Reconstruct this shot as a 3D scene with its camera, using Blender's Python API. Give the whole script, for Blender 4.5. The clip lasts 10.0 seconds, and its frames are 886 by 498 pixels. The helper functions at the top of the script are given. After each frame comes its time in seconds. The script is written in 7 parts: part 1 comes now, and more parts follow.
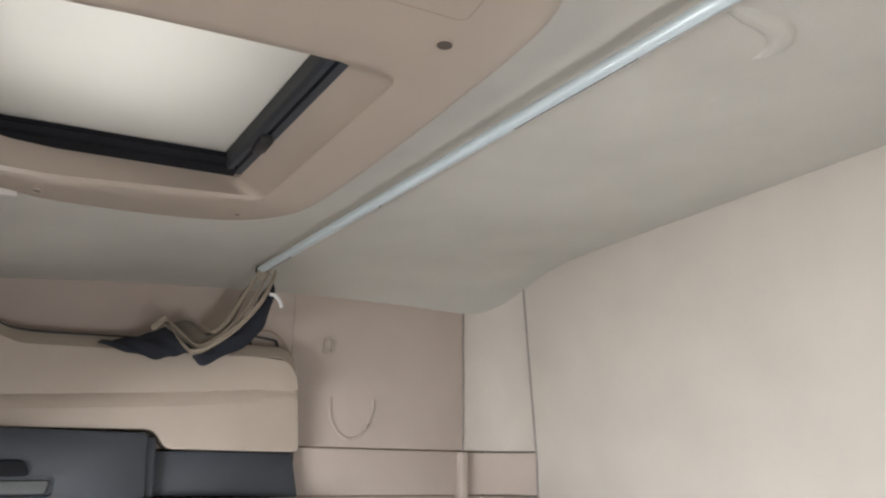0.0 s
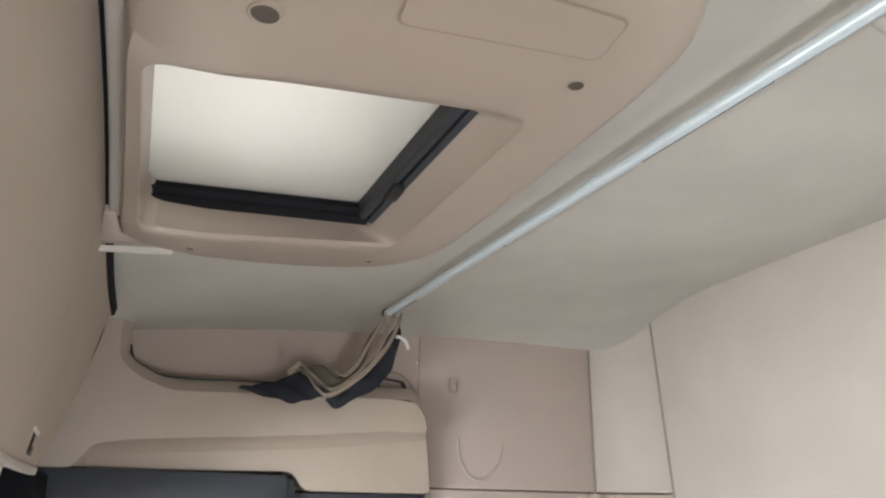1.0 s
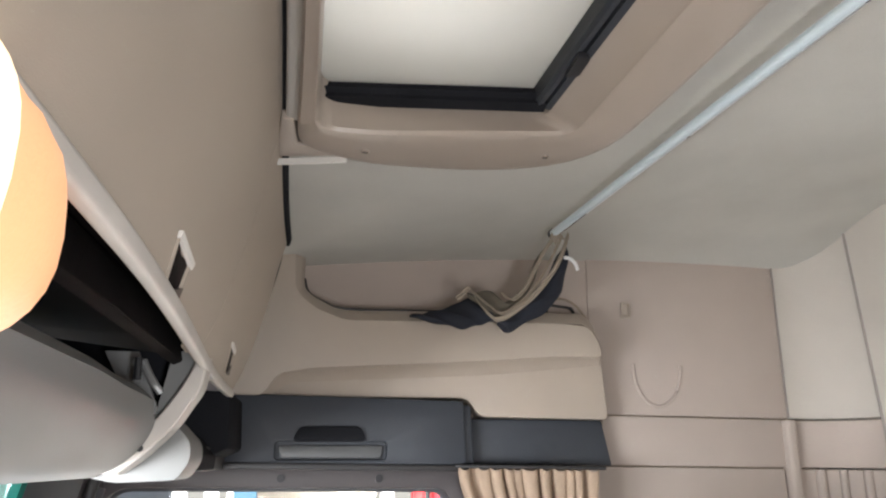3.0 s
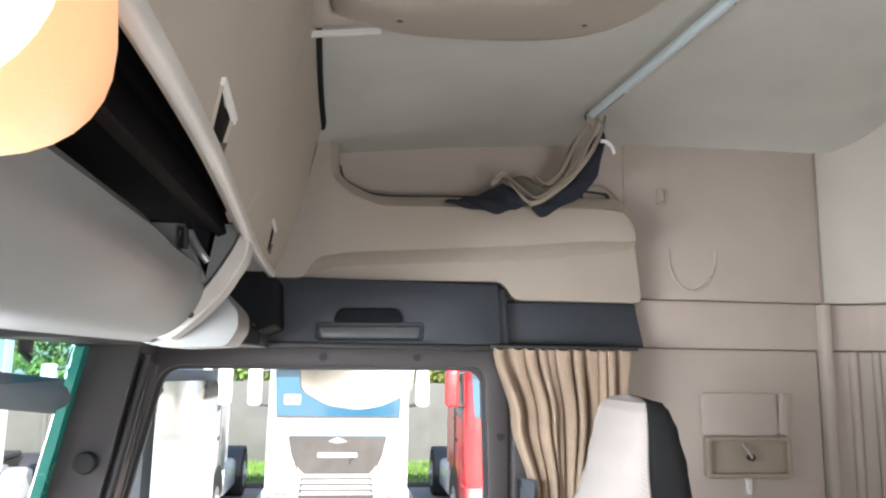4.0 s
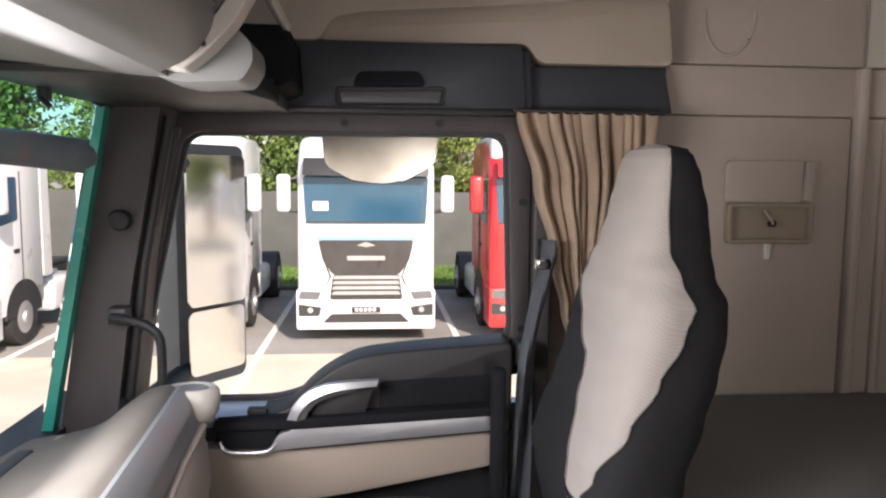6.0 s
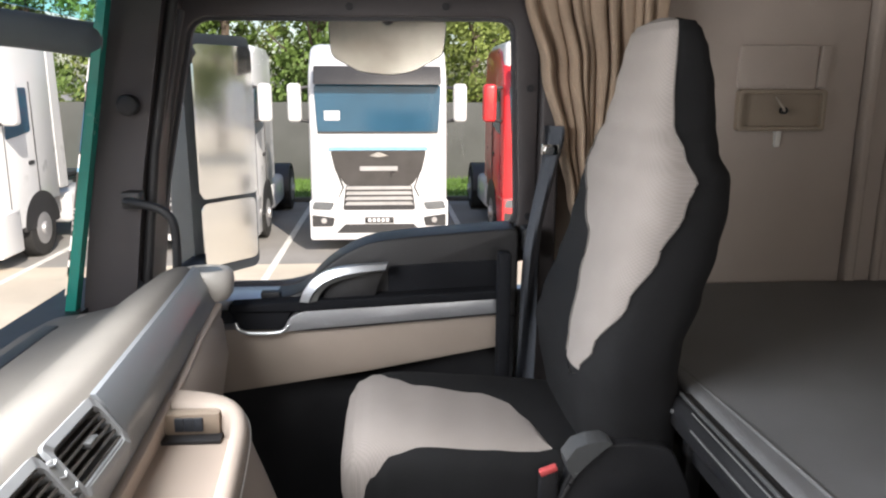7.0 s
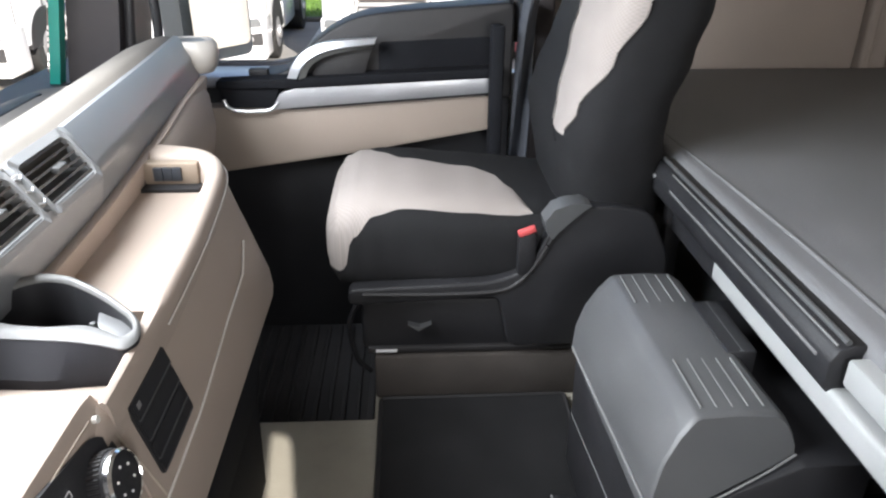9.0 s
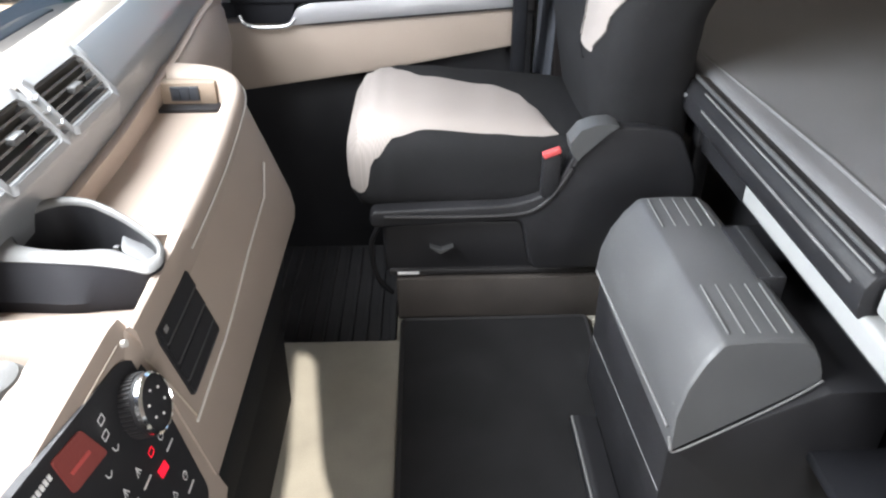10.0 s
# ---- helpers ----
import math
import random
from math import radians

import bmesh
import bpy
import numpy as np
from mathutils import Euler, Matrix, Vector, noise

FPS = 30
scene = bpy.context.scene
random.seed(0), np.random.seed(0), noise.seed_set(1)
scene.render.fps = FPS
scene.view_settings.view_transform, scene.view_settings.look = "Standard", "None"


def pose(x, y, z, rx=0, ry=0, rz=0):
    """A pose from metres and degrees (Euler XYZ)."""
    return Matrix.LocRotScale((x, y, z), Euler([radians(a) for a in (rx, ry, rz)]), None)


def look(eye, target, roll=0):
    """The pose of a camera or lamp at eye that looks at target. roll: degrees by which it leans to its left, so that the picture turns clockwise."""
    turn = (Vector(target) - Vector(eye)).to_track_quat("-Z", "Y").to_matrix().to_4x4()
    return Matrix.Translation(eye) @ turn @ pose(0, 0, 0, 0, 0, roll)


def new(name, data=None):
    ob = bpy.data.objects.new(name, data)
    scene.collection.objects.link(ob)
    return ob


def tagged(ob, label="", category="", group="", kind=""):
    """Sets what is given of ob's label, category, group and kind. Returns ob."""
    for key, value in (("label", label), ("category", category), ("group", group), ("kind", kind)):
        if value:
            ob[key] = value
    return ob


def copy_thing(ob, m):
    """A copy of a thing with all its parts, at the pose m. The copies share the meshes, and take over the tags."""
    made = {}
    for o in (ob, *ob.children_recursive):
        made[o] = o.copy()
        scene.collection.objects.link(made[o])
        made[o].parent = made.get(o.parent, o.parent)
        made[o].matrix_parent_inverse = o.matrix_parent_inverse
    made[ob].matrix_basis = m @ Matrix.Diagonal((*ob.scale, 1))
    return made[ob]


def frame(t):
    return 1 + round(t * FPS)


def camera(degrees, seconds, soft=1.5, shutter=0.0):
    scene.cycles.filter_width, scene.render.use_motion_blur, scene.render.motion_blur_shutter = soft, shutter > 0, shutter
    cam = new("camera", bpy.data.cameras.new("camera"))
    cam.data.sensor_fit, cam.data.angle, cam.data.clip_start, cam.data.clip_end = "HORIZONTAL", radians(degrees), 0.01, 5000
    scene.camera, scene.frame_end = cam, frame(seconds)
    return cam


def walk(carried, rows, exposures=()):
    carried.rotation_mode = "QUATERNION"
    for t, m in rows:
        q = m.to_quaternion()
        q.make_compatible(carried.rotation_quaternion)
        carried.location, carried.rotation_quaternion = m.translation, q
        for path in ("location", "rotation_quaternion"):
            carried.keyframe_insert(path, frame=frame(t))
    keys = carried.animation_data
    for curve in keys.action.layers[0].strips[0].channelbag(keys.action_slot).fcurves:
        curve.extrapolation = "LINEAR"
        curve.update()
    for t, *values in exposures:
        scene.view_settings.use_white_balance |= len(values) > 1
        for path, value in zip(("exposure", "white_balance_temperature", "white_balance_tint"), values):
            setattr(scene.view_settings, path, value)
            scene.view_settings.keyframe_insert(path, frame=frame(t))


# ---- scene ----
cam = camera(62.7, 10.0, soft=2.2)
PATH = [
    (0, (0.422, 0.199, 1.271), (1.384, 1.851, 1.86), 0.7),
    (0.5, (0.408, 0.196, 1.272), (1.215, 1.91, 1.915), 0.7),
    (1, (0.396, 0.206, 1.275), (1.07, 1.962, 1.955), 1.0),
    (1.5, (0.388, 0.227, 1.272), (0.952, 2.015, 1.97), 0.9),
    (2, (0.379, 0.249, 1.254), (0.837, 2.066, 1.952), 1.0),
    (2.5, (0.371, 0.284, 1.228), (0.747, 2.133, 1.891), 1.1),
    (3.8, (0.353, 0.311, 1.173), (0.611, 2.262, 1.529), 0.7),
    (4, (0.356, 0.31, 1.162), (0.603, 2.271, 1.47), 0.9),
    (4.5, (0.356, 0.322, 1.131), (0.589, 2.3, 1.314), 0.6),
    (5, (0.356, 0.332, 1.104), (0.573, 2.319, 1.149), 0.7),
    (5.5, (0.359, 0.339, 1.079), (0.562, 2.327, 0.992), 0.5),
    (5.7, (0.363, 0.337, 1.069), (0.557, 2.323, 0.933), 0.5),
    (6.8, (0.37, 0.306, 0.997), (0.54, 2.262, 0.615), 0.4),
    (7, (0.379, 0.3, 0.989), (0.528, 2.246, 0.553), 0.2),
    (7.5, (0.396, 0.28, 0.948), (0.526, 2.2, 0.405), 0.1),
    (8, (0.41, 0.262, 0.919), (0.512, 2.149, 0.264), -0.1),
    (8.5, (0.434, 0.257, 0.896), (0.517, 2.103, 0.131), -0.2),
    (9, (0.441, 0.272, 0.873), (0.533, 2.07, 0.001), 0.3),
    (9.5, (0.441, 0.285, 0.868), (0.507, 2.023, -0.119), 0.2),
    (10, (0.434, 0.288, 0.869), (0.473, 1.982, -0.195), -0.3),
]
EXPOSURES = [(0.0, 1.78, 6550, 11), (1.0, 1.9, 6550, 11), (2.5, 2.0, 6550, 12), (3.8, 1.96, 6300, 10), (4.5, 1.7, 6450, 12), (5.0, 1.32, 6900, 18), (5.5, 0.98, 6950, 19),
             (7.0, 0.58, 6700, 12), (8.0, 0.65, 6450, 11), (9.2, 1.35, 6450, 11), (10.0, 1.55, 6500, 11)]
walk(cam, [(t, look(eye, target, roll)) for t, eye, target, roll in PATH], EXPOSURES)

# ---- light ----
SUN_FROM = Vector((0.42, -1.0, 0.72)).normalized()
world = bpy.data.worlds.new("sky")
scene.world = world
world.use_nodes = True
wn = world.node_tree
sky = wn.nodes.new("ShaderNodeTexSky")
sky.sky_type = "NISHITA"
sky.sun_disc = False
sky.sun_elevation = math.asin(SUN_FROM.z)
sky.sun_rotation = math.atan2(SUN_FROM.x, SUN_FROM.y)
sky.air_density, sky.dust_density, sky.ozone_density = 1.0, 2.0, 1.0
wn.nodes["Background"].inputs["Strength"].default_value = 0.15
wn.links.new(sky.outputs[0], wn.nodes["Background"].inputs["Color"])
sun = new("sun", bpy.data.lights.new("sun", "SUN"))
sun.data.energy, sun.data.angle, sun.data.color = 4.6, radians(0.5), (1.0, 0.93, 0.84)
sun.matrix_world = look(SUN_FROM * 50, (0, 0, 0))


def opening_light(name, eye, target, w, h, energy, col):
    """Adds an area lamp that stands in for sky light at an opening."""
    o = new(name, bpy.data.lights.new(name, "AREA"))
    o.data.shape, o.data.size, o.data.size_y = "RECTANGLE", w, h
    o.data.energy, o.data.color = energy, col
    o.matrix_world = look(eye, target)


opening_light("windscreen_daylight", (-0.19, 0.98, 1.02), (0.40, 0.93, 0.47), 0.92, 0.36, 13.0, (0.93, 0.97, 1.0))
# added lamp in the shaped driver's side opening, out of view
opening_light("driver_opening_fill", (0.70, -0.182, 0.84), (0.66, 1.0, 0.78), 0.22, 0.48, 3.4, (0.95, 0.97, 1.0))


# ---- materials ----
def pm(name, col, rough=0.5, metal=0.0, var=0.10, scale=9.0, bump=0.15, fine=300.0, coat=0.0, spots=0.0, depth=0.002, spec=0.5):
    """A surface with broad tone variation and fine relief."""
    m = bpy.data.materials.new(name)
    m.use_nodes = True
    nt = m.node_tree
    b = nt.nodes["Principled BSDF"]
    b.inputs["Roughness"].default_value, b.inputs["Metallic"].default_value = rough, metal
    b.inputs["Coat Weight"].default_value, b.inputs["Specular IOR Level"].default_value = coat, spec
    tc = nt.nodes.new("ShaderNodeTexCoord")
    n1 = nt.nodes.new("ShaderNodeTexNoise")
    n1.inputs["Scale"].default_value, n1.inputs["Detail"].default_value = scale, 6
    nt.links.new(tc.outputs["Object"], n1.inputs["Vector"])
    n2 = nt.nodes.new("ShaderNodeTexNoise")
    n2.inputs["Scale"].default_value, n2.inputs["Detail"].default_value = fine, 3
    nt.links.new(tc.outputs["Object"], n2.inputs["Vector"])
    ramp = nt.nodes.new("ShaderNodeValToRGB")
    ramp.color_ramp.elements[0].position, ramp.color_ramp.elements[1].position = 0.3, 0.7
    ramp.color_ramp.elements[0].color = (*[c * (1 - var) for c in col], 1)
    ramp.color_ramp.elements[1].color = (*[min(1, c * (1 + var)) for c in col], 1)
    nt.links.new(n1.outputs[0], ramp.inputs[0])
    mix = nt.nodes.new("ShaderNodeMix")
    mix.data_type, mix.blend_type = "RGBA", "MULTIPLY"
    mix.inputs[0].default_value = 1.0
    rr = nt.nodes.new("ShaderNodeMapRange")
    rr.inputs[1].default_value, rr.inputs[2].default_value = 0.3, 0.7
    rr.inputs[3].default_value, rr.inputs[4].default_value = 1 - spots, 1.0
    nt.links.new(n2.outputs[0], rr.inputs[0])
    nt.links.new(ramp.outputs[0], mix.inputs[6])
    nt.links.new(rr.outputs[0], mix.inputs[7])
    nt.links.new(mix.outputs[2], b.inputs["Base Color"])
    r2 = nt.nodes.new("ShaderNodeMapRange")
    r2.inputs[3].default_value, r2.inputs[4].default_value = max(0.03, rough - 0.1), min(1, rough + 0.1)
    nt.links.new(n1.outputs[0], r2.inputs[0])
    nt.links.new(r2.outputs[0], b.inputs["Roughness"])
    if bump:
        bp = nt.nodes.new("ShaderNodeBump")
        bp.inputs["Strength"].default_value, bp.inputs["Distance"].default_value = bump, depth
        nt.links.new(n2.outputs[0], bp.inputs["Height"])
        nt.links.new(bp.outputs[0], b.inputs["Normal"])
    return m


def weave(name, col, dark, axes=("Y", "Z"), period=0.0062):
    """Seat cloth with a fine dotted rib."""
    m = pm(name, col, 0.9, var=0.05, scale=14, bump=0)
    nt = m.node_tree
    b = nt.nodes["Principled BSDF"]
    tc = nt.nodes.new("ShaderNodeTexCoord")
    sp = nt.nodes.new("ShaderNodeSeparateXYZ")
    nt.links.new(tc.outputs["Object"], sp.inputs[0])

    def op(kind, a, v):
        n = nt.nodes.new("ShaderNodeMath")
        n.operation = kind
        nt.links.new(a, n.inputs[0])
        if isinstance(v, float):
            n.inputs[1].default_value = v
        elif v is not None:
            nt.links.new(v, n.inputs[1])
        return n.outputs[0]
    w = [op("SINE", op("MULTIPLY", sp.outputs[a], 2 * math.pi / period), None) for a in axes]
    dots = op("MULTIPLY_ADD", op("MULTIPLY", w[0], w[1]), 0.5)
    dots.node.inputs[2].default_value = 0.5
    mx = nt.nodes.new("ShaderNodeMix")
    mx.data_type = "RGBA"
    nt.links.new(b.inputs["Base Color"].links[0].from_socket, mx.inputs[6])
    mx.inputs[7].default_value = (*dark, 1)
    nt.links.new(op("MULTIPLY", dots, 0.35), mx.inputs[0])
    nt.links.new(mx.outputs[2], b.inputs["Base Color"])
    bp = nt.nodes.new("ShaderNodeBump")
    bp.invert = True
    bp.inputs["Strength"].default_value, bp.inputs["Distance"].default_value = 0.2, 0.001
    nt.links.new(dots, bp.inputs["Height"])
    nt.links.new(bp.outputs[0], b.inputs["Normal"])
    return m


def glow(name, col, strength):
    m = pm(name, col, 0.4)
    b = m.node_tree.nodes["Principled BSDF"]
    b.inputs["Emission Color"].default_value = (*col, 1)
    b.inputs["Emission Strength"].default_value = strength
    return m


def glass(name, col=(1, 1, 1), rough=0.0):
    m = bpy.data.materials.new(name)
    m.use_nodes = True
    b = m.node_tree.nodes["Principled BSDF"]
    b.inputs["Base Color"].default_value = (*col, 1)
    b.inputs["Roughness"].default_value = rough
    b.inputs["Transmission Weight"].default_value = 1.0
    b.inputs["IOR"].default_value = 1.05
    return m


REARWALL = pm("rear_wall_felt", (0.49, 0.455, 0.405), 0.9, var=0.05, scale=4, bump=0.35, fine=800, spots=0.08)
CEIL = pm("headliner_felt", (0.55, 0.535, 0.49), 0.95, var=0.06, scale=5, bump=0.5, fine=700, spots=0.12)
WALL = pm("wall_felt", (0.43, 0.366, 0.322), 0.9, var=0.05, scale=4, bump=0.35, fine=800, spots=0.08)
DOORBEIGE = pm("door_insert_plastic", (0.345, 0.286, 0.240), 0.5, var=0.04, scale=6, bump=0.15, fine=900)
BEIGE = pm("beige_plastic", (0.385, 0.328, 0.272), 0.5, var=0.04, scale=6, bump=0.15, fine=900)
TRAYTAUPE = pm("taupe_tray_plastic", (0.27, 0.215, 0.165), 0.55, var=0.05, bump=0.15, fine=900)
HATCHBEIGE = pm("hatch_beige_plastic", (0.36, 0.305, 0.255), 0.34, var=0.04, scale=6, bump=0.15, fine=900)
BEIGE_LID = pm("taupe_lid_plastic", (0.365, 0.312, 0.255), 0.55, var=0.05, scale=5, bump=0.15, fine=900)
CONSOLE = pm("pale_beige_plastic", (0.360, 0.298, 0.254), 0.55, var=0.04, scale=7, bump=0.15, fine=900, spec=0.25)
WHITE = pm("off_white_plastic", (0.66, 0.64, 0.60), 0.4, var=0.03, bump=0.08)
TRIMGREY = pm("brushed_trim", (0.26, 0.27, 0.28), 0.38, 0.35, var=0.04, bump=0.05)
VENT = pm("vent_slat_plastic", (0.075, 0.066, 0.058), 0.5, bump=0.1)
RIMGREY = pm("satin_grey_plastic", (0.24, 0.24, 0.235), 0.35, 0.2, bump=0.05)
SEAMGREY = pm("grey_welt", (0.27, 0.24, 0.22), 0.8, bump=0.1)
STRIP = pm("pale_edge_plastic", (0.52, 0.49, 0.45), 0.45, bump=0.05)
HOLE = pm("taupe_hole", (0.085, 0.07, 0.058), 0.6, bump=0)
# near black: the dark inside of shelf and locker is put into the colour
SHELFIN = pm("shaded_shelf_lining", (0.009, 0.0065, 0.006), 0.85, bump=0.2, spec=0.1)
GREYRAIL = pm("grey_rail_plastic", (0.42, 0.40, 0.37), 0.45, var=0.04, bump=0.1)
GREYLID = pm("grey_lid_plastic", (0.18, 0.182, 0.178), 0.5, var=0.05, scale=6, bump=0.12, fine=900)
SLATE = pm("slate_plastic", (0.028, 0.033, 0.042), 0.55, var=0.10, bump=0.25, fine=900)
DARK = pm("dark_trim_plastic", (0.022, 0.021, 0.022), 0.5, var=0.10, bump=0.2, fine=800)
BLACK = pm("black_plastic", (0.018, 0.018, 0.020), 0.5, spec=0.35, var=0.15, bump=0.2, fine=700)
RUBBER = pm("black_rubber", (0.050, 0.050, 0.055), 0.7, var=0.2, bump=0.3, fine=500)
PILLAR = pm("pillar_plastic", (0.052, 0.044, 0.045), 0.55, var=0.08, bump=0.2, fine=900)
VENTFRAME = pm("vent_frame_plastic", (0.30, 0.305, 0.31), 0.42, 0.15, var=0.04, bump=0.05)
SILVER = pm("satin_silver", (0.55, 0.56, 0.58), 0.35, 0.75, var=0.04, bump=0.05)
CHROME = pm("chrome", (0.8, 0.8, 0.8), 0.12, 1.0, var=0.02, bump=0)
RAILPAINT = pm("pale_rail", (0.64, 0.74, 0.78), 0.30, 0.25, var=0.02, scale=3, bump=0)
ALU = pm("aluminium_rail", (0.80, 0.83, 0.85), 0.28, 0.85, var=0.02, scale=3, bump=0)
LINEGREY = pm("grey_line_plastic", (0.17, 0.17, 0.17), 0.5, bump=0)
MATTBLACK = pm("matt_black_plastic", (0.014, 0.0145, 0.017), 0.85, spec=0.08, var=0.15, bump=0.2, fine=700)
BEDBAR = pm("painted_bar", (0.34, 0.35, 0.345), 0.4, var=0.03, bump=0.05)
CUPBODY = pm("smooth_charcoal_plastic", (0.018, 0.018, 0.021), 0.6, var=0.05, bump=0.05, fine=900, spec=0.15)
CUPRIM = pm("satin_rim_plastic", (0.13, 0.13, 0.128), 0.55, 0.0, bump=0, spec=0.25)
BOXGREY = pm("charcoal_plastic", (0.080, 0.082, 0.084), 0.45, var=0.08, bump=0.12, fine=900)
MATTRESS = pm("mattress_cloth", (0.165, 0.166, 0.172), 0.55, var=0.10, scale=8, bump=0.5, fine=900, spots=0.15)
SEATBLACK = pm("seat_black_cloth", (0.018, 0.018, 0.0192), 0.9, spec=0.2, var=0.12, bump=0.5, fine=1200, spots=0.2)
SEATBEIGE = weave("seat_beige_cloth", (0.32, 0.286, 0.265), (0.17, 0.15, 0.14))
SEATBEIGE2 = weave("cushion_beige_cloth", (0.32, 0.286, 0.265), (0.17, 0.15, 0.14), ("X", "Y"))
PIPING = pm("piping_cloth", (0.15, 0.15, 0.153), 0.8, bump=0.2)
SEAM = pm("seam_thread", (0.16, 0.145, 0.135), 0.9, bump=0)
CURTAIN = pm("curtain_cloth", (0.40, 0.295, 0.215), 0.9, var=0.08, scale=20, bump=0.5, fine=900, spots=0.15)
NETBLUE = pm("net_navy_cloth", (0.016, 0.019, 0.030), 0.9, var=0.2, bump=0.6, fine=700, spots=0.3)
NETLINING = pm("net_lining_cloth", (0.15, 0.13, 0.10), 0.9, var=0.15, bump=0.5, fine=700, spots=0.2)
NETBEIGE = pm("net_band_cloth", (0.34, 0.29, 0.23), 0.9, var=0.1, bump=0.5, fine=700)
FLOORV = pm("beige_vinyl", (0.37, 0.350, 0.295), 0.75, var=0.10, scale=12, bump=0.3, fine=500, spots=0.12)
CARPET = pm("taupe_carpet", (0.075, 0.065, 0.058), 0.95, var=0.15, scale=15, bump=0.8, fine=600, spots=0.35)
MAT = pm("black_mat_cloth", (0.024, 0.024, 0.025), 0.95, spec=0.15, var=0.2, scale=10, bump=0.8, fine=700, spots=0.3)
BELT = pm("belt_webbing", (0.058, 0.064, 0.078), 0.7, var=0.1, bump=0.5, fine=500)
RED = pm("red_plastic", (0.60, 0.09, 0.09), 0.4, bump=0)
REDGLOW = glow("red_display", (0.16, 0.035, 0.03), 0.10)
REDTEXT = glow("red_display_text", (0.30, 0.05, 0.045), 0.16)
REDLAMP = glow("red_indicator", (0.75, 0.01, 0.03), 0.45)
LEGEND = pm("white_legend", (0.75, 0.75, 0.75), 0.5, bump=0)
LAMP = glow("warm_lamp_cover", (0.90, 0.44, 0.22), 0.20)
LAMPCORE = glow("lamp_core", (1.0, 0.78, 0.52), 0.37)
PANE = glass("clear_glass")
TINT = glass("tinted_glass", (0.45, 0.80, 0.78))
TEAL = pm("teal_glass_edge", (0.02, 0.30, 0.24), 0.25, bump=0)
MIRROR = pm("mirror_silver", (0.85, 0.86, 0.86), 0.02, 1.0, var=0.01, bump=0)


def frosted(name, col, share):
    """A sheet that lets daylight through, spread out."""
    m = bpy.data.materials.new(name)
    m.use_nodes = True
    nt = m.node_tree
    b = nt.nodes["Principled BSDF"]
    b.inputs["Base Color"].default_value, b.inputs["Roughness"].default_value = (*col, 1), 0.6
    t = nt.nodes.new("ShaderNodeBsdfTranslucent")
    t.inputs["Color"].default_value = (*col, 1)
    mx = nt.nodes.new("ShaderNodeMixShader")
    mx.inputs[0].default_value = share
    nt.links.new(b.outputs[0], mx.inputs[1])
    nt.links.new(t.outputs[0], mx.inputs[2])
    nt.links.new(mx.outputs[0], nt.nodes["Material Output"].inputs["Surface"])
    return m


HATCH = frosted("hatch_shade", (0.84, 0.83, 0.79), 0.62)
HATCHCOVER = frosted("hatch_cover", (0.95, 0.96, 0.96), 0.85)
ASPHALT = pm("asphalt", (0.30, 0.29, 0.275), 0.9, var=0.22, scale=0.6, bump=0.6, fine=60, spots=0.3, depth=0.01)
APRON = pm("pale_concrete", (0.56, 0.50, 0.41), 0.9, var=0.15, scale=0.8, bump=0.4, fine=60, spots=0.15, depth=0.01)
PAINTLINE = pm("road_paint", (0.65, 0.65, 0.62), 0.8, var=0.15, scale=6, bump=0.2)
GRASS = pm("grass_blades", (0.09, 0.17, 0.03), 0.9, var=0.4, scale=4)
# grey lowered so the colour holds the trees' shade on the wall
CONCRETE = pm("tree_shaded_concrete", (0.090, 0.094, 0.090), 0.9, var=0.15, scale=1.2, bump=0.4, fine=50, spots=0.15, depth=0.01)
LEAF = pm("tree_leaves", (0.10, 0.165, 0.035), 0.7, var=0.45, scale=0.8, bump=0)
LEAF2 = pm("pale_tree_leaves", (0.17, 0.22, 0.05), 0.7, var=0.4, scale=0.8, bump=0)
BARK = pm("bark", (0.08, 0.06, 0.045), 0.9, var=0.3, scale=8, bump=0.8, fine=60)
TWHITE = pm("white_truck_paint", (0.62, 0.63, 0.645), 0.3, var=0.03, scale=2, bump=0, coat=0.5)
TRED = pm("red_truck_paint", (0.55, 0.025, 0.03), 0.3, var=0.05, scale=2, bump=0, coat=0.5)
TGLASS = pm("truck_dark_glass", (0.02, 0.07, 0.12), 0.06, var=0.1, scale=1.5, bump=0)
TDARK = pm("truck_dark_plastic", (0.03, 0.03, 0.032), 0.5, var=0.1, scale=4, bump=0)
TYRE = pm("tyre_rubber", (0.02, 0.02, 0.02), 0.85, var=0.2, scale=8, bump=0.3, fine=60)
RIM = pm("wheel_rim", (0.45, 0.45, 0.46), 0.4, 0.6, var=0.1, scale=5, bump=0)


# ---- mesh helpers ----
def part(name, bm, mat, parent=None, label="", smooth=True, kind=""):
    """Links a bmesh as one mesh object, under a thing where given."""
    me = bpy.data.meshes.new(name)
    bmesh.ops.recalc_face_normals(bm, faces=bm.faces)
    bm.to_mesh(me)
    bm.free()
    me.materials.append(mat)
    if smooth:
        me.polygons.foreach_set("use_smooth", [True] * len(me.polygons))
        me.set_sharp_from_angle(angle=radians(38))
    ob = new(name, me)
    if parent is not None:
        ob.parent = parent
    return tagged(ob, label=label, kind=kind)


def thing(name, label, category, group="", at=(0, 0, 0)):
    ob = new(name)
    ob.location = at
    ob.empty_display_size = 0.05
    return tagged(ob, label, category, group)


